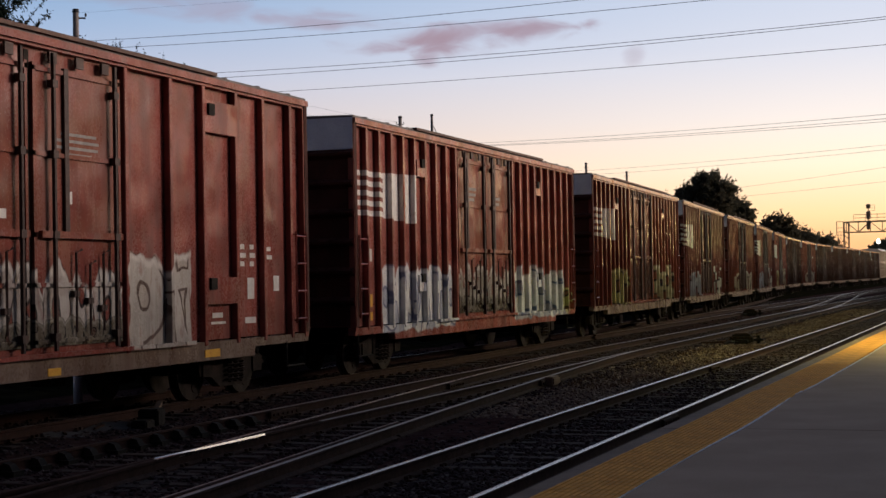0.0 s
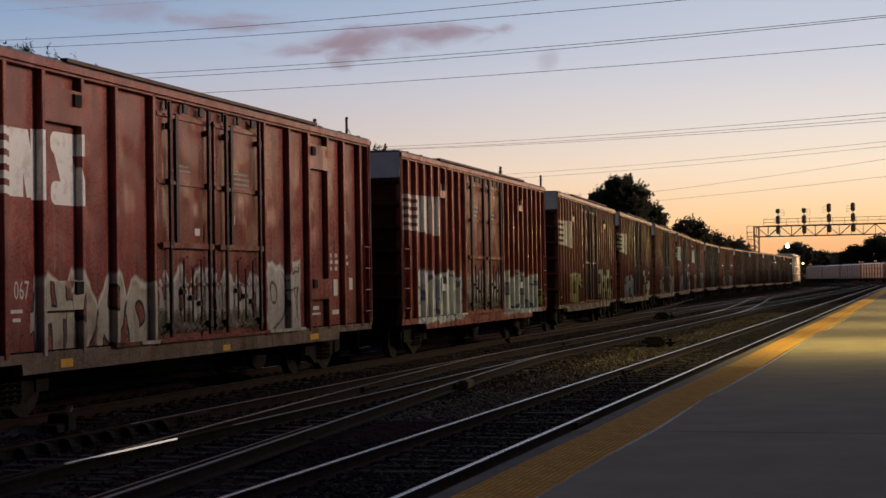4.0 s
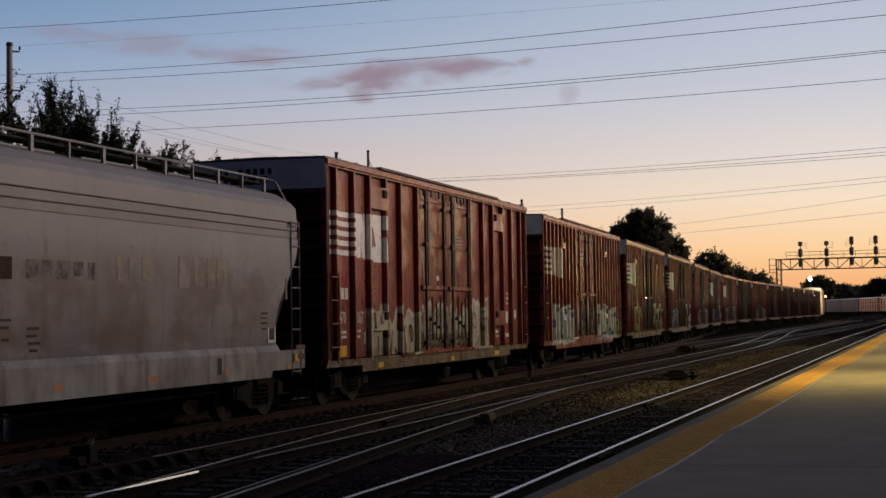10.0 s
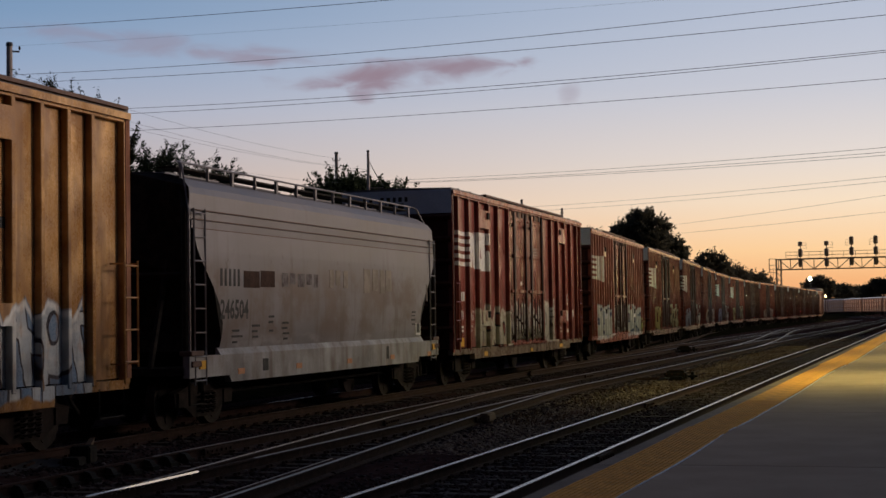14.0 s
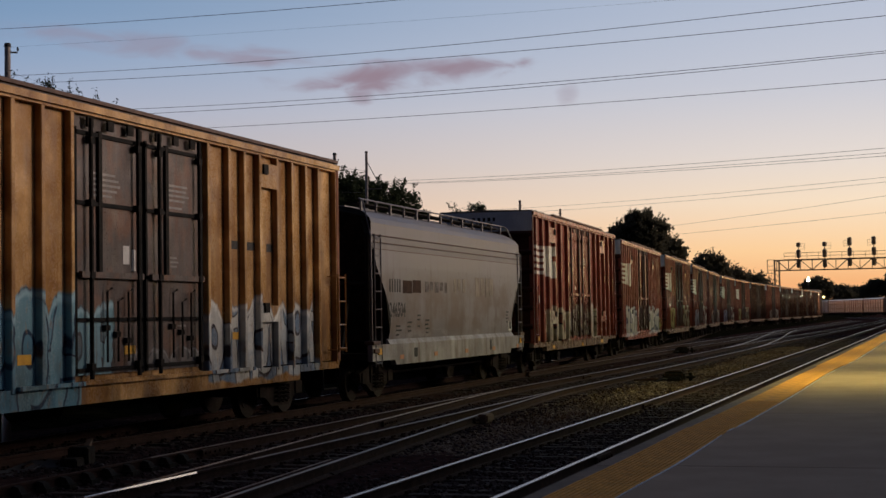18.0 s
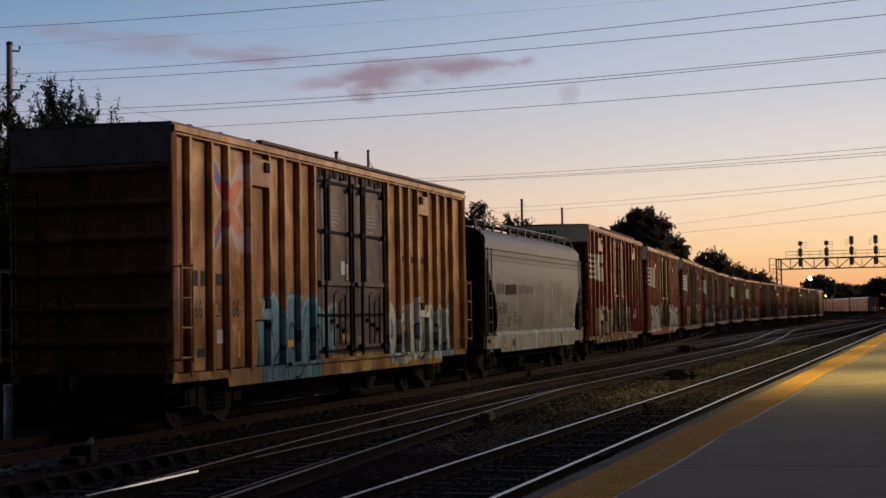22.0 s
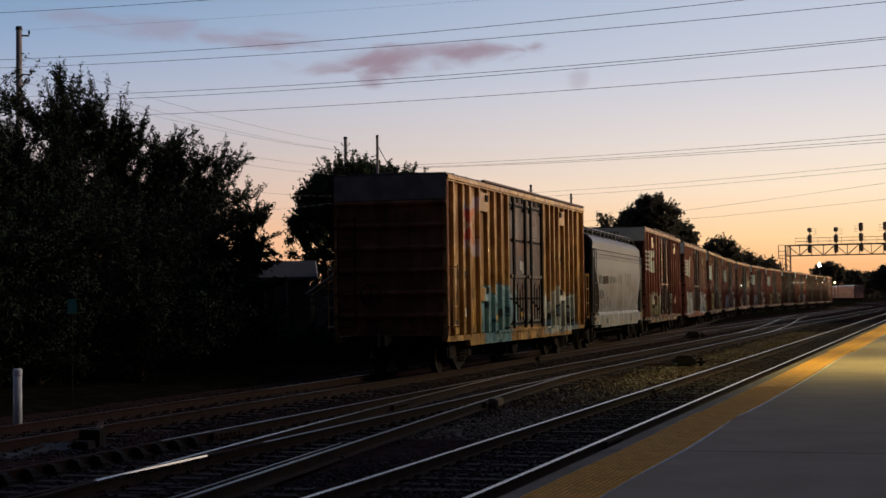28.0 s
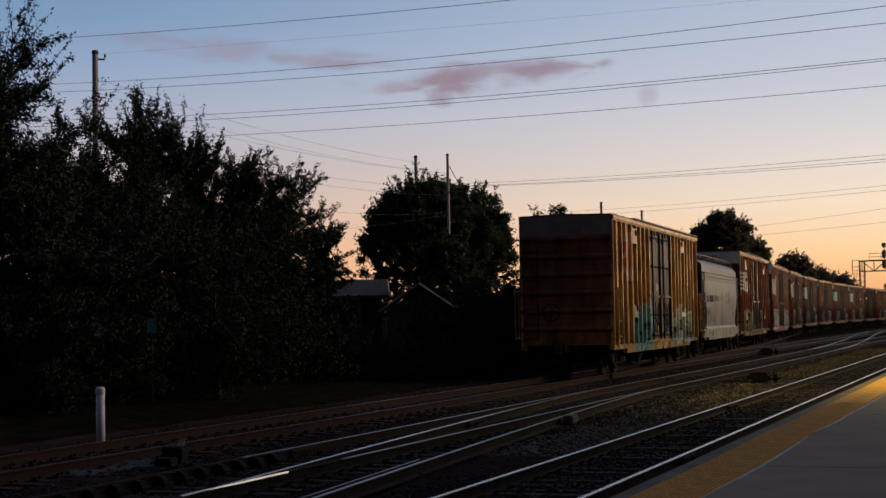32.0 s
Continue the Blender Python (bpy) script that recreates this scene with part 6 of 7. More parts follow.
        for k in range(4):
            bm.faces.new((led[0][k], led[0][(k + 1) % 4], led[1][(k + 1) % 4], led[1][k]))
        bm.faces.new(led[0]), bm.faces.new(led[1][::-1])
        part("sill_ledge", bm, M_SILL, car, "pale sloping ledge above the sill")
        for e in (-1, 1):
            bm = bmesh.new()
            box(bm, min(e * 6.45, e * 6.93), max(e * 6.45, e * 6.93), min(s * 1.30, s * 1.53), max(s * 1.30, s * 1.53), 1.245, 1.33)
            box(bm, min(e * 6.55, e * 6.90), max(e * 6.55, e * 6.90), min(s * 1.505, s * 1.535), max(s * 1.505, s * 1.535), 1.06, 1.16)
            bevelled(bm, 0.012)
            part("corner_step", bm, M_CHORD, car, "rusty orange-brown corner step")
        for xx in (-4.9, -2.2, 0.6, 3.4, 6.2):
            bm = bmesh.new()
            box(bm, xx - 0.14, xx + 0.14, min(s * 1.5, s * 1.506), max(s * 1.5, s * 1.506), 0.88, 0.98)
            part("reflector", bm, M_ORANGE, car, "faded orange reflector patch")
        for zz in (3.37, 3.52, 3.68):
            bm = bmesh.new()
            box(bm, -6.72, 6.72, min(s * 1.43, s * 1.474), max(s * 1.43, s * 1.474), zz - 0.008, zz + 0.008)
            part("seam_bead", bm, M_CHORD, car)
        # roof walkway with posts
        bm = bmesh.new()
        tube(bm, [(-half + 0.55, s * 1.02, 4.52), (half - 0.55, s * 1.02, 4.52)], 0.02, 6)
        part("handrail", bm, mat, car)
        bm = bmesh.new()
        box(bm, -half + 0.6, half - 0.6, min(s * 0.62, s * 0.98), max(s * 0.62, s * 0.98), 4.42, 4.45)
        part("running_board", bm, M_STEEL, car)
        for k in range(13):
            xx = -half + 0.75 + (2 * half - 1.5) * k / 12
            bm = bmesh.new()
            w = 0.038 if k % 2 == 0 else 0.018
            box(bm, xx - w, xx + w, min(s * 0.98, s * 1.03), max(s * 0.98, s * 1.03), 4.1, 4.52)
            part("rail_post", bm, mat, car)
        for xx in (-4.4, 0.0, 4.4):
            bm = bmesh.new()
            v = [bm.verts.new(p) for p in ((xx - 1.7, s * 1.2, 1.3), (xx + 1.7, s * 1.2, 1.3), (xx + 0.45, s * 0.45, 0.45), (xx - 0.45, s * 0.45, 0.45))]
            v += [bm.verts.new(p) for p in ((xx - 1.7, 0, 1.3), (xx + 1.7, 0, 1.3), (xx + 0.45, 0, 0.45), (xx - 0.45, 0, 0.45))]
            for f in ((0, 1, 2, 3), (0, 3, 7, 4), (1, 5, 6, 2), (2, 6, 7, 3)):
                bm.faces.new([v[i] for i in f])
            part("hopper_chute", bm, M_STEEL, car)
    bm = bmesh.new()
    box(bm, -half + 0.1, half - 0.1, -0.28, 0.28, 0.72, 1.0)
    tube(bm, [(-5.0, -0.9, 0.55), (5.0, -0.9, 0.55)], 0.03, 5)
    part("underframe", bm, M_STEEL, car)
    bm = bmesh.new()
    for xx in (-4.5, -1.5, 1.5, 4.5):
        box(bm, xx - 1.1, xx + 1.1, -0.4, 0.4, 4.37, 4.44)
    part("roof_hatch", bm, mat, car)
    running_gear(car, half, 5.6, spin)
    return car


def autorack(label, mat, half=13.3, tall=4.6, post_mat=None):
    """A tall enclosed car carrier with perforated side panels."""
    car = thing("autorack_car", label, "autorack", group="cars of the distant train")
    bm = bmesh.new()
    box(bm, -half, half, -1.45, 1.45, 1.0, tall)
    part("body", bm, mat, car)
    bm = bmesh.new()
    v = [[bm.verts.new((x, y, z)) for y, z in ((-1.5, tall), (-1.2, tall + 0.22), (0, tall + 0.3), (1.2, tall + 0.22), (1.5, tall))] for x in (-half, half)]
    for k in range(5):
        bm.faces.new((v[0][k], v[0][(k + 1) % 5], v[1][(k + 1) % 5], v[1][k]))
    bm.faces.new(v[0]), bm.faces.new(v[1][::-1])
    part("roof", bm, mat, car)
    n = 8
    for s in (-1, 1):
        for k in range(n + 1):
            x = -half + 2 * half * k / n
            bm = bmesh.new()
            box(bm, x - 0.16, x + 0.16, min(s * 1.45, s * 1.58), max(s * 1.45, s * 1.58), 0.95, tall)
            part("side_post", bm, post_mat or M_GANTRY, car)
        for zz in (1.0, 2.2, 3.4, tall - 0.14):
            bm = bmesh.new()
            box(bm, -half, half, min(s * 1.45, s * 1.53), max(s * 1.45, s * 1.53), zz, zz + 0.14)
            part("side_rail", bm, post_mat or M_GANTRY, car)
    bm = bmesh.new()
    box(bm, -half, half, -0.5, 0.5, 0.7, 1.0)
    part("underframe", bm, M_STEEL, car)
    running_gear(car, half, half - 2.6, False)
    return car


BROWN, BROWN2, RUST = (0.215, 0.056, 0.046), (0.285, 0.086, 0.070), (0.105, 0.034, 0.027)
YEL, YEL2, YRUST = (0.34, 0.172, 0.058), (0.60, 0.36, 0.15), (0.17, 0.080, 0.040)

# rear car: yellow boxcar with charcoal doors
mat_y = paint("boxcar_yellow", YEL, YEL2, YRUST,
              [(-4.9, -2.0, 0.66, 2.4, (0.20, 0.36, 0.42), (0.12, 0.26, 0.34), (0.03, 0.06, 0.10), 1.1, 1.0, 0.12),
               (2.2, 7.4, 0.80, 2.3, (0.58, 0.58, 0.54), (0.14, 0.24, 0.36), INK, 0.95, 0.9, 0.25)], grime_shade=0.65, seed=1.0, crosses=((-6.1, 3.82, 0.80, 0.85, (0.50, 0.07, 0.05), (0.13, 0.15, 0.34)),))
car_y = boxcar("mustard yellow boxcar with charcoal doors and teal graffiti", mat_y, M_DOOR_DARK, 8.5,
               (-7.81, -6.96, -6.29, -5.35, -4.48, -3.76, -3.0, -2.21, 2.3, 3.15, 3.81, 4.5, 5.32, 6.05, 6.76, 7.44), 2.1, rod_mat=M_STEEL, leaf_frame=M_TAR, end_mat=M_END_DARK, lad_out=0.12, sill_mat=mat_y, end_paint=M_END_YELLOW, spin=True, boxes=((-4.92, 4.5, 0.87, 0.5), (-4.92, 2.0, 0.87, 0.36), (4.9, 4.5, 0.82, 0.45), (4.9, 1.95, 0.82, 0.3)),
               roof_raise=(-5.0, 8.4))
for txt, x, z in (("66", -7.50, 1.87), ("26", -6.66, 1.87), ("06", -5.98, 1.87)):
    text_part(car_y, txt, x, z, 0.42, -1.379, M_BLACK_PAINT, 0.72)
for b in ((-7.55, -7.35, 2.4, 2.66), (-7.25, -7.05, 2.4, 2.66), (-6.65, -6.35, 2.42, 2.62), (3.2, 3.7, 3.1, 3.25), (4.1, 4.6, 3.1, 3.25), (5.0, 5.4, 3.1, 3.25), (-7.4, -7.1, 1.2, 1.35)):
    bm = bmesh.new()
    box(bm, b[0], b[1], -1.379, -1.36, b[2], b[3])
    part("stencil_mark", bm, M_BLACK_PAINT, car_y)
for b in ((-1.55, -0.85, 4.02, 4.055), (-1.55, -0.75, 3.94, 3.975), (-1.55, -0.70, 3.86, 3.895), (-1.55, -0.80, 3.78, 3.815), (-1.5, -0.95, 3.70, 3.735), (0.80, 1.60, 4.02, 4.055), (0.80, 1.55, 3.94, 3.975), (0.80, 1.65, 3.86, 3.895), (0.80, 1.50, 3.78, 3.815), (0.9, 1.4, 3.66, 3.695),
          (-0.62, -0.42, 2.72, 3.0), (-0.35, -0.22, 2.62, 2.95), (0.95, 1.2, 2.85, 2.88), (0.95, 1.25, 2.78, 2.81), (0.95, 1.2, 2.71, 2.74), (1.2, 1.5, 1.75, 1.78), (1.2, 1.45, 1.65, 1.68)):
    bm = bmesh.new()
    box(bm, b[0], b[1], -1.424, -1.41, b[2], b[3])
    part("stencil_mark", bm, M_WHITE_PAINT if b[2] < 3.1 and b[1] < 0 else M_DIM_STENCIL, car_y, "pale painted door stencil")
for b in ((-6.62, -6.3, 1.42, 1.65), ):
    bm = bmesh.new()
    box(bm, b[0], b[1], -1.379, -1.36, b[2], b[3])
    part("placard", bm, M_WHITE_PAINT, car_y, "pale paper placard")
for b in ((-5.75, -5.66, 1.15, 1.62), (-3.5, -3.15, 1.28, 1.42), (-0.6, -0.25, 1.35, 1.48), (3.45, 3.72, 1.5, 1.63)):
    bm = bmesh.new()
    yy = -1.42 if -2 < b[0] < 2 else -1.375
    box(bm, b[0], b[1], yy - 0.004, yy + 0.01, b[2], b[3])
    part("reflector", bm, M_REFLECT, car_y, "yellow reflector strip")

bm = bmesh.new()
box(bm, 7.5, 7.64, -1.379, -1.36, 1.70, 1.80)
part("sticker", bm, M_STICKER, car_y, "small bright green sticker")

# grey covered hopper
def hopper_paint():
    """Faded grey paint, soft stains, a brownish scoured band and runs of rust below the old lettering."""
    m = Mat("hopper_grey")
    x, y, z = m.xyz()
    soft = m.noise(0.45, 4, m.scaled((1, 1, 1.3), shift=(4, 2, 0)))
    col = m.mix(m.span(soft, 0.36, 0.66), (0.145, 0.136, 0.144), (0.195, 0.184, 0.190))
    band = m.math("MULTIPLY", m.span(z, 1.2, 1.7), m.span(z, 3.0, 2.55))
    patch = m.math("MULTIPLY", band, m.span(m.noise(0.8, 6, m.scaled((0.8, 1, 1.0), shift=(9, 0, 3)), rough=0.65), 0.40, 0.58, 0, 0.9))
    col = m.mix(patch, col, (0.118, 0.082, 0.068))
    run = m.noise(1.0, 5, m.scaled((4.2, 4.2, 0.30), shift=(2, 0, 0)))
    col = m.mix(m.math("MULTIPLY", m.span(run, 0.52, 0.68, 0, 0.7), m.span(z, 3.35, 2.2, 0.25, 1.0)), col, (0.105, 0.078, 0.064))
    ghost = m.span(m.noise(3.0, 6, m.scaled((1.6, 1, 1.2), shift=(0, 0, 6)), rough=0.7), 0.55, 0.68)
    scar = m.math("MULTIPLY", ghost, m.math("MULTIPLY", m.span(z, 2.3, 2.55), m.span(z, 3.15, 2.9)))
    col = m.mix(m.math("MULTIPLY", scar, 0.6), col, (0.085, 0.06, 0.05))
    pale = m.math("MULTIPLY", m.span(m.noise(1.6, 4, m.scaled((0.7, 1, 2.2))), 0.5, 0.7, 0, 0.6), m.span(z, 1.75, 1.25))
    col = m.mix(pale, col, (0.34, 0.33, 0.33))
    spots = m.span(m.noise(7, 6, rough=0.75), 0.66, 0.74, 0, 0.6)
    col = m.mix(spots, col, (0.07, 0.05, 0.042))
    m.bump(m.math("ADD", m.math("MULTIPLY", soft, 0.7), m.math("MULTIPLY", m.noise(24, 3), 0.04)), 0.35, 0.03)
    return m.done(col, m.span(soft, 0.3, 0.7, 0.42, 0.6), 0, 0.3)


mat_h = hopper_paint()
car_h = hopper("grey covered hopper with rounded sides and roof walkway", mat_h)
text_part(car_h, "246504", -5.72, 1.86, 0.46, -hull(1.86) - 0.004, M_BLACK_PAINT, 0.86, tilt=1.6, bold=0.012)
for b in ((-5.2, -4.9, 1.62, 1.66), (-5.2, -4.75, 1.52, 1.56), (-5.15, -4.95, 1.42, 1.46), (-4.35, -4.0, 1.70, 1.74), (-4.35, -4.1, 1.60, 1.64), (-4.3, -4.05, 1.50, 1.54), (-3.6, -3.35, 1.86, 1.90), (-3.6, -3.4, 1.76, 1.80), (-3.55, -3.38, 1.60, 1.64),
          (-2.95, -2.65, 1.74, 1.78), (-2.95, -2.7, 1.64, 1.68), (-2.9, -2.6, 1.54, 1.58), (-2.85, -2.65, 1.44, 1.48), (4.9, 5.2, 1.92, 1.96), (4.9, 5.15, 1.84, 1.87), (4.9, 5.2, 1.74, 1.78), (4.95, 5.2, 1.64, 1.67),
          (-5.72, -5.64, 2.42, 2.72), (-5.55, -5.47, 2.42, 2.72), (-5.36, -5.28, 2.42, 2.72), (-5.18, -5.10, 2.42, 2.72), (-5.0, -4.92, 2.42, 2.72)):
    bm = bmesh.new()
    box(bm, b[0], b[1], -hull((b[2] + b[3]) / 2) - 0.005, -1.40, b[2], b[3])
    part("stencil_mark", bm, M_BLACK_PAINT, car_h)
for b, mt in (((-4.75, -4.05, 2.40, 2.70), M_SPIKE), ((-4.0, -3.35, 2.42, 2.72), M_SPIKE), ((5.3, 5.55, 1.45, 1.74), M_BLACK_PAINT), ((-3.95, -3.7, 0.9, 1.12), M_BLACK_PAINT), ((3.0, 3.15, 0.9, 1.18), M_BLACK_PAINT), ((6.02, 6.12, 2.2, 2.6), M_DOOR_DARK)):
    bm = bmesh.new()
    yy = 1.50 if b[3] < 1.24 else hull((b[2] + b[3]) / 2)
    box(bm, b[0], b[1], -yy - 0.005, -1.40, b[2], b[3])
    part("painted_panel", bm, mt, car_h)
for x0 in (-6.60, 6.40):
    bm = bmesh.new()
    box(bm, x0, x0 + 0.22, -1.525, -1.49, 1.02, 1.16)
    part("reflector", bm, M_REFLECT, car_h, "yellow corner reflector patch")
# pale frame of the small instruction plate
for b in ((5.24, 5.3, 1.40, 1.79), (5.55, 5.61, 1.40, 1.79), (5.3, 5.55, 1.40, 1.45), (5.3, 5.55, 1.74, 1.79)):
    bm = bmesh.new()
    box(bm, b[0], b[1], -hull(1.6) - 0.006, -1.40, b[2], b[3])
    part("plate_border", bm, M_WHITE_PAINT, car_h)
# rows of old lettering, worn to pale yellowish bars and dark scars
M_FADED = plain("faded_lettering", (0.155, 0.130, 0.105), (0.235, 0.20, 0.165), 5.0, 0.6, 0, 0.1, spec=0.2)
M_SCAR = plain("lettering_scar", (0.070, 0.056, 0.054), (0.16, 0.145, 0.145), 7.0, 0.7, 0, 0.1, spec=0.1)
for mt, zb, zh, letters in ((M_FADED, 2.36, 0.52, ((1.55, 0.42), (2.12, 0.36), (2.62, 0.30), (3.0, 0.40))), (M_FADED, 2.45, 0.36, ((-0.5, 0.22), (-0.15, 0.26), (0.3, 0.26))),
                            (M_SCAR, 2.44, 0.26, ((-3.0, 0.30), (-2.6, 0.26), (-2.2, 0.34), (-1.75, 0.26), (-1.35, 0.2)))):
    for k, (x, w) in enumerate(letters):
        bm = bmesh.new()
        box(bm, x, x + w, -hull(zb + zh / 2) - 0.004, -1.40, zb + 0.05 * (k % 2), zb + zh)
        part("faded_mark", bm, mt, car_h, "worn plain lettering bar")
M_SILL_PALE = car_paint("boxcar_worn_sill", (0.155, 0.110, 0.087), (0.22, 0.165, 0.135), (0.10, 0.050, 0.036), (), 0.35, seed=15.0)
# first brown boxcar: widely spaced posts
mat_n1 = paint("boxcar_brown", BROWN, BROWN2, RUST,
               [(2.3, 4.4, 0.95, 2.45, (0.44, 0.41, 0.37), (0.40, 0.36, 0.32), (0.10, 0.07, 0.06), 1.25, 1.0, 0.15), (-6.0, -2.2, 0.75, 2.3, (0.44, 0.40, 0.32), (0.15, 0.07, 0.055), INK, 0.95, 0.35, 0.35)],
               logo_rects(-8.08, 3.14, 0.98), grime_shade=0.45, seed=2.0)
mat_n1d = paint("boxcar_brown_door", BROWN, (0.20, 0.072, 0.046), RUST, [(-2.2, 2.2, 0.9, 2.3, (0.42, 0.39, 0.36), (0.11, 0.06, 0.05), (0.03, 0.025, 0.025), 0.62, 0.2, 0.4), (-2.2, 2.2, 0.9, 1.5, (0.13, 0.115, 0.09), (0.03, 0.024, 0.02), (0.014, 0.012, 0.011), 0.5, 0.85, 0.2)], grime_shade=0.6, seed=3.0)
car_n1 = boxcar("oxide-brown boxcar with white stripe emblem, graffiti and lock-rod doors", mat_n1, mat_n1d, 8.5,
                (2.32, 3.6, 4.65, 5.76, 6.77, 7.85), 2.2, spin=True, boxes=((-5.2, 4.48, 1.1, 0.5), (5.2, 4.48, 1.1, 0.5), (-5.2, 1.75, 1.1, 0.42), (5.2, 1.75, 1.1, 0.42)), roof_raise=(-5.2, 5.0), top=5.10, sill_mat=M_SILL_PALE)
text_part(car_n1, "470", -7.5, 1.71, 0.37, -1.379, M_WHITE_PAINT, 0.72)
text_part(car_n1, "067", -6.42, 1.71, 0.37, -1.379, M_WHITE_PAINT, 0.72)
for b in ((-7.42, -7.22, 2.22, 2.46), (-7.16, -6.98, 2.22, 2.46), (-7.4, -7.1, 1.5, 1.56), (-7.4, -7.1, 1.4, 1.46), (-6.5, -6.2, 1.52, 1.57), (-6.45, -6.25, 1.4, 1.45), (6.3, 6.55, 1.6, 1.95),
          (0.75, 1.62, 3.86, 3.90), (0.65, 1.68, 3.77, 3.81), (0.62, 1.66, 3.68, 3.72), (0.80, 1.50, 3.59, 3.63), (-1.5, -0.9, 3.86, 3.89), (-1.55, -0.85, 3.78, 3.81), (-0.7, -0.5, 2.72, 2.84), (0.9, 1.0, 2.95, 3.12), (6.9, 7.05, 1.1, 1.2), (6.05, 6.2, 2.42, 2.5), (6.05, 6.25, 2.28, 2.36), (6.05, 6.2, 2.14, 2.22), (6.4, 6.55, 2.42, 2.5), (6.4, 6.6, 2.28, 2.36), (6.4, 6.55, 2.14, 2.22),
          (7.05, 7.2, 2.4, 2.47), (7.05, 7.25, 2.26, 2.33), (7.3, 7.52, 1.72, 1.98), (5.0, 5.5, 1.22, 1.26), (5.05, 5.4, 1.32, 1.4), (6.2, 6.6, 1.2, 1.3)):
    bm = bmesh.new()
    yy = -1.42 if abs(b[0]) < 2 else -1.375
    box(bm, b[0], b[1], yy - 0.004, yy + 0.01, b[2], b[3])
    part("stencil_mark", bm, M_DIM_STENCIL if b[2] > 3.5 else M_WHITE_PAINT, car_n1)
for b in ((-7.5, -7.1, 1.02, 1.25), (-5.35, -5.0, 0.72, 0.84), (0.3, 0.6, 0.70, 0.80), (4.6, 5.1, 0.72, 0.84)):
    bm = bmesh.new()
    yy = -1.375 if b[2] > 1 else -1.47
    box(bm, b[0], b[1], yy - 0.008, yy, b[2], b[3])
    part("reflector", bm, M_REFLECT, car_n1, "yellow reflector patch")

# second brown boxcar: close posts
CLOSE = tuple(2.25 + 0.68 * k for k in range(9))
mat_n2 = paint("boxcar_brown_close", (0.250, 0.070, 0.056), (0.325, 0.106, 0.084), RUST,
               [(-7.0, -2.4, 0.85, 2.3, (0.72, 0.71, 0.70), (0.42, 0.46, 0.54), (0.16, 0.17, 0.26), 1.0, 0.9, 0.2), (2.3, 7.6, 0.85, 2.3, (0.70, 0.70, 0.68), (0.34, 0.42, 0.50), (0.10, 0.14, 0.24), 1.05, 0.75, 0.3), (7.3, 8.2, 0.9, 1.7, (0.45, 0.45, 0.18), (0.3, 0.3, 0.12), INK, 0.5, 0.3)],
               logo_rects(-8.12, 3.14, 0.95), grime_shade=0.4, seed=5.0)
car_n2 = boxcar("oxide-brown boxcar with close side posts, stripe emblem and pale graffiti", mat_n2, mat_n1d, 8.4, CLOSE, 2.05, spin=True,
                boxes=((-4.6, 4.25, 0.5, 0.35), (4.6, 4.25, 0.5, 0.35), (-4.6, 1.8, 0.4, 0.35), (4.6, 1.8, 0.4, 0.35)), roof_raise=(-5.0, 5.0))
text_part(car_n2, "46", -7.65, 1.75, 0.36, -1.379, M_WHITE_PAINT, 0.7)
for b in ((-7.65, -7.45, 2.25, 2.5), (-7.4, -7.25, 2.25, 2.5), (-1.2, -0.6, 3.95, 4.02), (-1.15, -0.65, 3.82, 3.89), (-1.2, -0.75, 3.7, 3.77), (0.7, 1.3, 3.8, 3.87), (0.75, 1.25, 3.67, 3.74)):
    bm = bmesh.new()
    yy = -1.42 if abs(b[0]) < 2 else -1.375
    box(bm, b[0], b[1], yy - 0.004, yy + 0.01, b[2], b[3])
    part("stencil_mark", bm, M_DIM_STENCIL if b[2] > 3.5 else M_WHITE_PAINT, car_n2)
for b in ((-7.65, -7.25, 1.35, 1.6), (-7.65, -7.25, 1.08, 1.25)):
    bm = bmesh.new()
    box(bm, b[0], b[1], -1.379, -1.36, b[2], b[3])
    part("reflector", bm, M_REFLECT, car_n2, "orange painted patch")

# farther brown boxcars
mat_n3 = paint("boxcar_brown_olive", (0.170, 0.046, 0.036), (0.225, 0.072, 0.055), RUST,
               [(-5.6, -2.3, 0.9, 2.3, (0.46, 0.43, 0.22), (0.16, 0.12, 0.07), INK, 0.85, 0.5, 0.3), (2.4, 7.0, 0.9, 2.4, (0.40, 0.38, 0.28), (0.12, 0.07, 0.05), INK, 0.9, 0.35, 0.3)], logo_rects(-8.12, 3.14, 0.95), grime_shade=0.45, seed=6.0, rough=0.13)
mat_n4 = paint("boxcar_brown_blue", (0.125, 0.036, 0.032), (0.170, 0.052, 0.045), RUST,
               [(-6.0, -2.2, 0.9, 2.2, (0.30, 0.32, 0.40), (0.12, 0.11, 0.15), INK, 0.8, 0.5), (3.0, 6.5, 0.9, 2.5, (0.62, 0.62, 0.58), (0.12, 0.05, 0.04), INK, 1.3, 0.15, 0.3)], logo_rects(-8.12, 3.14, 0.95), grime_shade=0.45, seed=7.0, rough=0.13)
mat_n5 = paint("boxcar_brown_plain", (0.135, 0.038, 0.029), (0.185, 0.058, 0.042), RUST, [(-5.0, -2.2, 0.9, 2.0, (0.40, 0.36, 0.30), (0.12, 0.08, 0.07), INK, 0.8, 0.3), (2.3, 5.8, 0.9, 2.2, (0.48, 0.46, 0.42), (0.14, 0.08, 0.07), INK, 0.9, 0.3)], grime_shade=0.5, seed=8.0, rough=0.13)
mat_n6 = paint("boxcar_dark", (0.055, 0.027, 0.023), (0.08, 0.040, 0.033), (0.04, 0.021, 0.016), grime_shade=0.6, seed=9.0, rough=0.13)
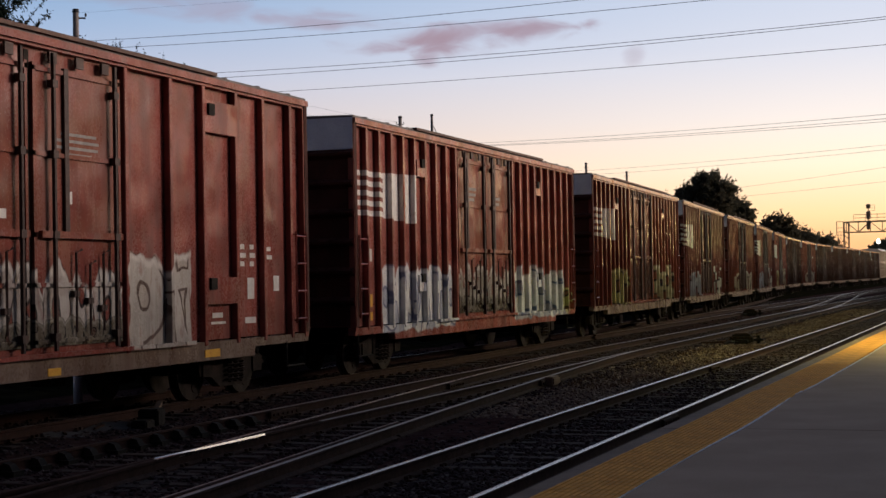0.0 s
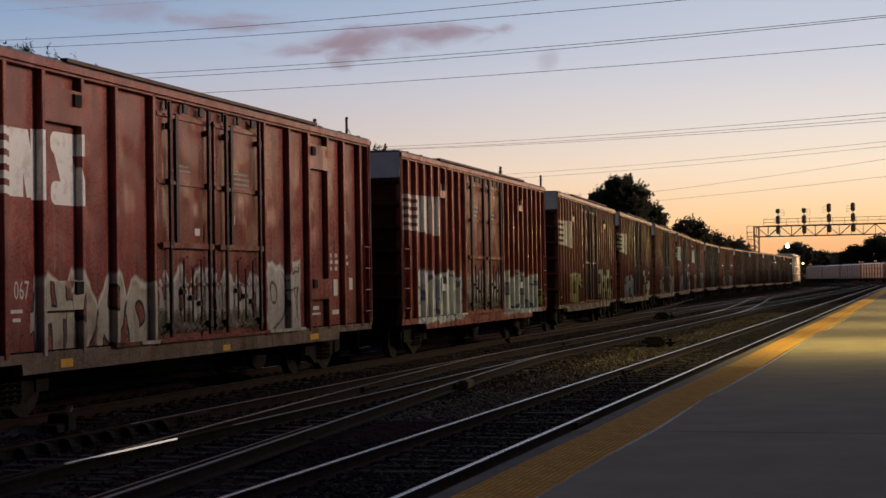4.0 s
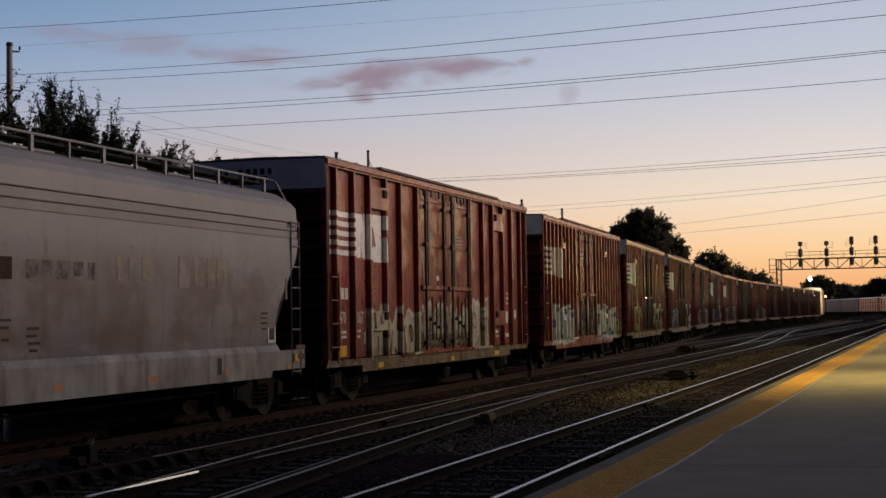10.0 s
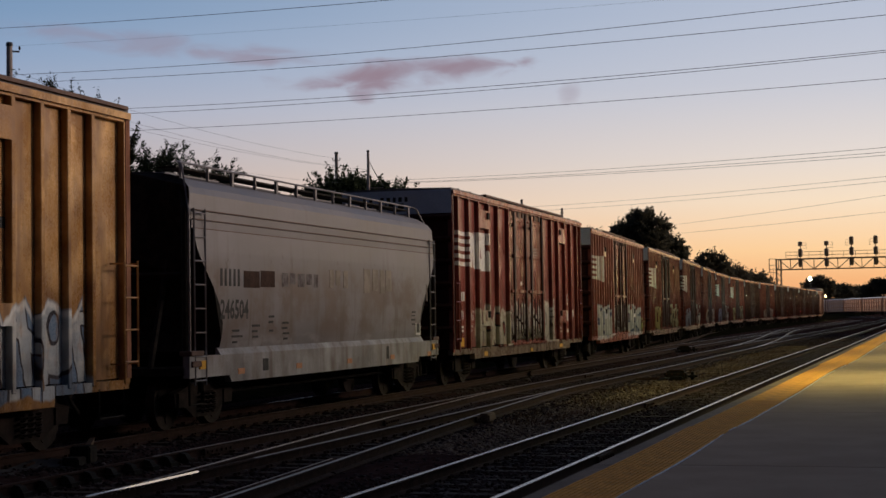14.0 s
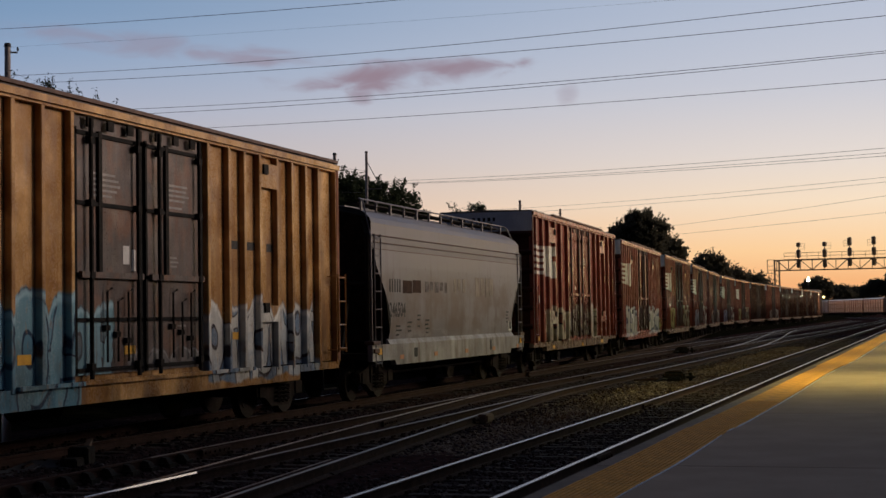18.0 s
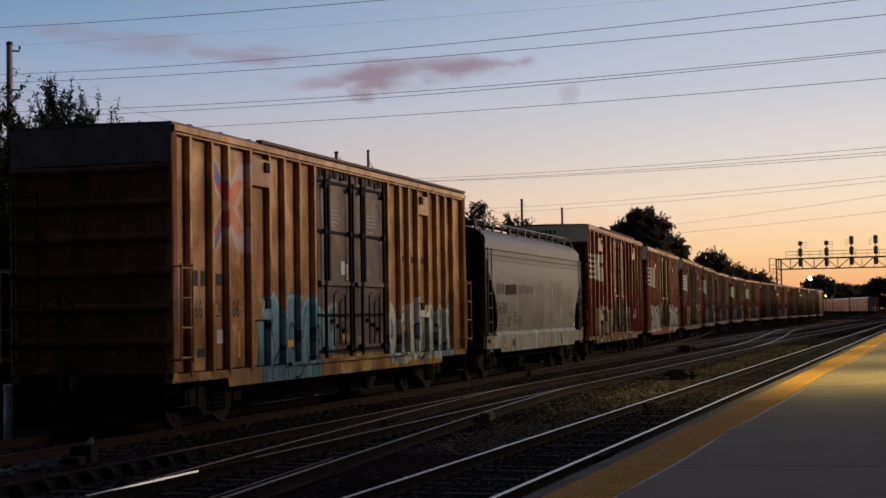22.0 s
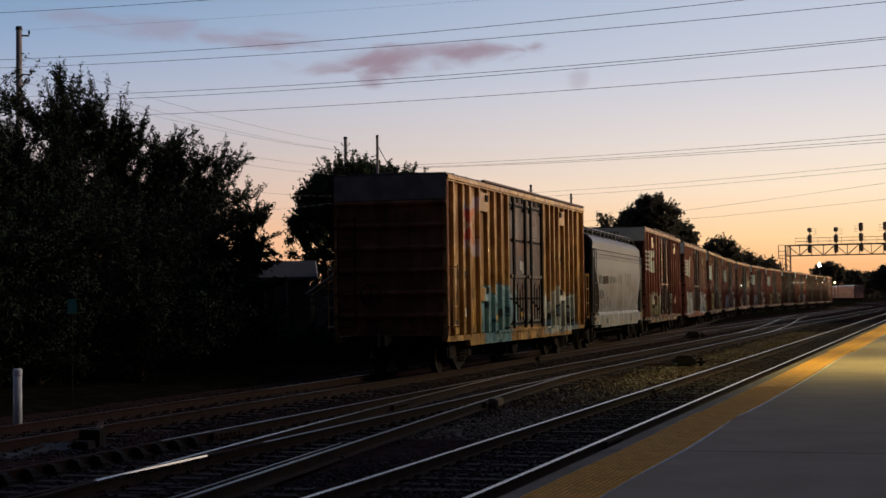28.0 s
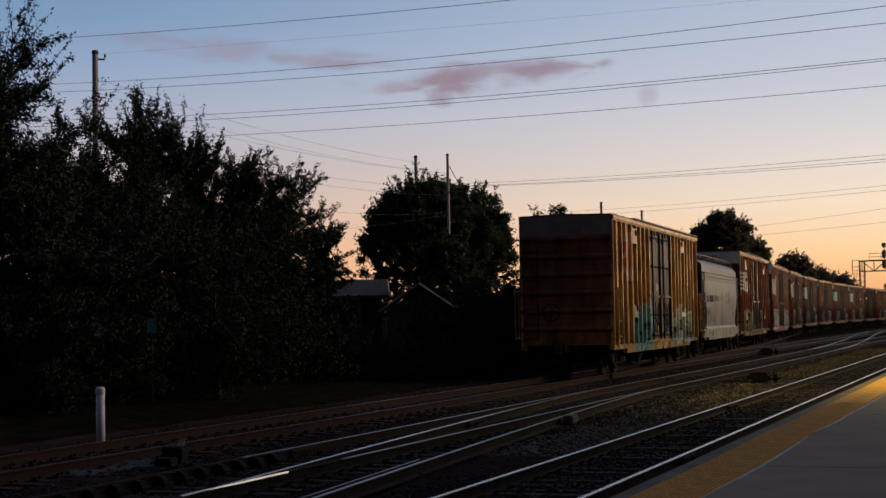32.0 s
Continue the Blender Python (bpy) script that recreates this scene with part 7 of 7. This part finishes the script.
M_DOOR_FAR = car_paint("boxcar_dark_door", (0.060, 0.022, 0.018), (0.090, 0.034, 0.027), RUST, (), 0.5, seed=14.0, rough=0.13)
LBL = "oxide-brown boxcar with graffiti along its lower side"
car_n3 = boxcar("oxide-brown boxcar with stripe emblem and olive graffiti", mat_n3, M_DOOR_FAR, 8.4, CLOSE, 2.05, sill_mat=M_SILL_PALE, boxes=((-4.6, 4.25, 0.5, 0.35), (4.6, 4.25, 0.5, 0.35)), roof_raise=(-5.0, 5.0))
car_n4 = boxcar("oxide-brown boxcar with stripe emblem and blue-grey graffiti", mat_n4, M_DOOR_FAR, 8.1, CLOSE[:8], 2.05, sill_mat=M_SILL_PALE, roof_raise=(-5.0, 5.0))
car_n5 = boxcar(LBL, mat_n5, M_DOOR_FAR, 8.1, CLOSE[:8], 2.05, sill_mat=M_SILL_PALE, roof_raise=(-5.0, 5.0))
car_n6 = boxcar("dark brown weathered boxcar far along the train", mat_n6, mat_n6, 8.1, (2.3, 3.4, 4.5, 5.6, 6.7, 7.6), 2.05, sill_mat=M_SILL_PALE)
mat_wh = paint("autorack_white", (0.74, 0.72, 0.68), (0.80, 0.78, 0.74), (0.50, 0.42, 0.34), grime_shade=0.08, seed=11.0)
# galvanised panels, tinted tan to put the sunset's reflection into their colour
mat_gr = plain("galvanised_sunset_panel", (0.74, 0.56, 0.44), (0.84, 0.66, 0.53), 0.6, 0.3, 0.85, 0.1)
M_RACK_POST = plain("rack_post_brown", (0.15, 0.060, 0.040), (0.22, 0.095, 0.065), 2.0, 0.7)
mat_gw = paint("autorack_grey", (0.44, 0.41, 0.40), (0.52, 0.49, 0.48), (0.30, 0.25, 0.22), grime_shade=0.08, seed=13.0)
car_w = autorack("tall white autorack car at the bend", mat_wh, 8.6, 5.4)
rack_1 = autorack("tall autorack car of a distant train, tinted tan as if sunset-lit", mat_gr, post_mat=M_RACK_POST)
rack_2 = autorack("tall grey autorack car of a distant train", mat_gw)

# the order of the train from its rear, with the place of each car's middle at 20 s
TRAIN = [(car_y, 26.86), (car_h, 44.33), (car_n1, 61.05), (car_n2, 80.15), (car_n3, 99.2), (car_n4, 117.4)]
plan = [car_n5, car_n4, car_n3, car_n6, car_n5, car_n6, car_n6, car_n6, car_n6, car_n6]
used, sx = set(o for o, _ in TRAIN), 117.4
for src in plan:
    sx += 17.9
    TRAIN.append((src if src not in used else copy_thing(src, pose(0, 0, 0)), sx))
    used.add(src)
sx += 18.1
TRAIN.append((car_w, sx))
for k in range(2):
    sx += 18.4
    TRAIN.append((copy_thing(car_n6, pose(0, 0, 0)), sx))
RACKS = [(rack_1, 14.0), (copy_thing(rack_1, pose(0, 0, 0)), 42.5), (copy_thing(rack_1, pose(0, 0, 0)), 71.0), (rack_2, 99.5),
         (copy_thing(rack_2, pose(0, 0, 0)), 128.0), (copy_thing(rack_2, pose(0, 0, 0)), 156.5)]

# flashing end-of-train marker: a lamp drum that turns behind a hood
marker = thing("rear_marker", "red flashing marker on the rear of the distant train", "marker light")
bm = bmesh.new()
tube(bm, [(0, 0, -0.5), (0, 0, -0.36)], 0.30, 12)
tube(bm, [(0, 0, 0.36), (0, 0, 0.5)], 0.30, 12)
for k in range(16):
    a, b = 2 * math.pi * k / 16, 2 * math.pi * (k + 1) / 16
    if abs((a + b) / 2 - math.pi) > 0.75:
        v = [bm.verts.new((0.38 * math.cos(t), 0.38 * math.sin(t), z)) for t, z in ((a, -0.42), (b, -0.42), (b, 0.42), (a, 0.42))]
        bm.faces.new(v)
part("housing", bm, M_SIGNAL, marker)
drum = new("lamp_drum")
drum.parent = marker
bm = bmesh.new()
for k in range(12):
    if k not in (5, 6):
        a, b = 2 * math.pi * k / 12, 2 * math.pi * (k + 1) / 12
        v = [bm.verts.new((0.33 * math.cos(t), 0.33 * math.sin(t), z)) for t, z in ((a, -0.36), (b, -0.36), (b, 0.36), (a, 0.36))]
        bm.faces.new(v)
part("shutter", bm, M_SIGNAL, drum)
bm = bmesh.new()
v = [bm.verts.new((-0.24, y, z)) for y, z in ((-0.25, -0.36), (0.25, -0.36), (0.25, 0.36), (-0.25, 0.36))]
bm.faces.new(v)
v = [bm.verts.new((-0.20, y, z)) for y, z in ((-0.25, -0.36), (0.25, -0.36), (0.25, 0.36), (-0.25, 0.36))]
bm.faces.new(v)
part("red_lens", bm, M_RED, drum, "glowing red lens")

# ------------------------------------------------------------------ what moves
def travelled(t):
    """How far the freight train is from its place at 20 s."""
    d = t - 20.0
    return 2.338 * d + 0.0075 * d * d


def on_line(f, x, centre):
    """A car on the line f: its bogies stand on the rails."""
    ya, yb = f(x - centre), f(x + centre)
    return pose(x, (ya + yb) / 2, 0, 0, 0, math.degrees(math.atan2(yb - ya, 2 * centre)))


def motions():
    times = [0.8 * k for k in range(41)]
    for car, x in TRAIN:
        walk(car, [(t, on_line(line_a, x + travelled(t), 6.2)) for t in times])
    for w, ax in SPINNING:
        walk(w, [(0.2 * k, pose(ax, 0, 0.46, 0, math.degrees(travelled(0.2 * k) / 0.46), 0)) for k in range(161)])
    # the distant train draws away to the left along its own line
    ax, ay, dx, dy = 430.0, 8.9, 0.976, 0.217
    turn = math.degrees(math.atan2(dy, dx))
    for car, back in RACKS:
        walk(car, [(t, pose(ax + dx * (23.9 + 5.9 * (t - 23) + back), ay + dy * (23.9 + 5.9 * (t - 23) + back), 0.0, 0, 0, turn)) for t in (0, 8, 16, 24, 32)])
    walk(marker, [(t, pose(ax + dx * (23.2 + 5.9 * (t - 23)), ay + dy * (23.2 + 5.9 * (t - 23)), 1.7, 0, 0, turn)) for t in (0, 8, 16, 24, 32)])
    walk(drum, [(0.25 * k, pose(0, 0, 0, 0, 0, 240.0 * (0.25 * k - 23.0))) for k in range(129)])


motions()
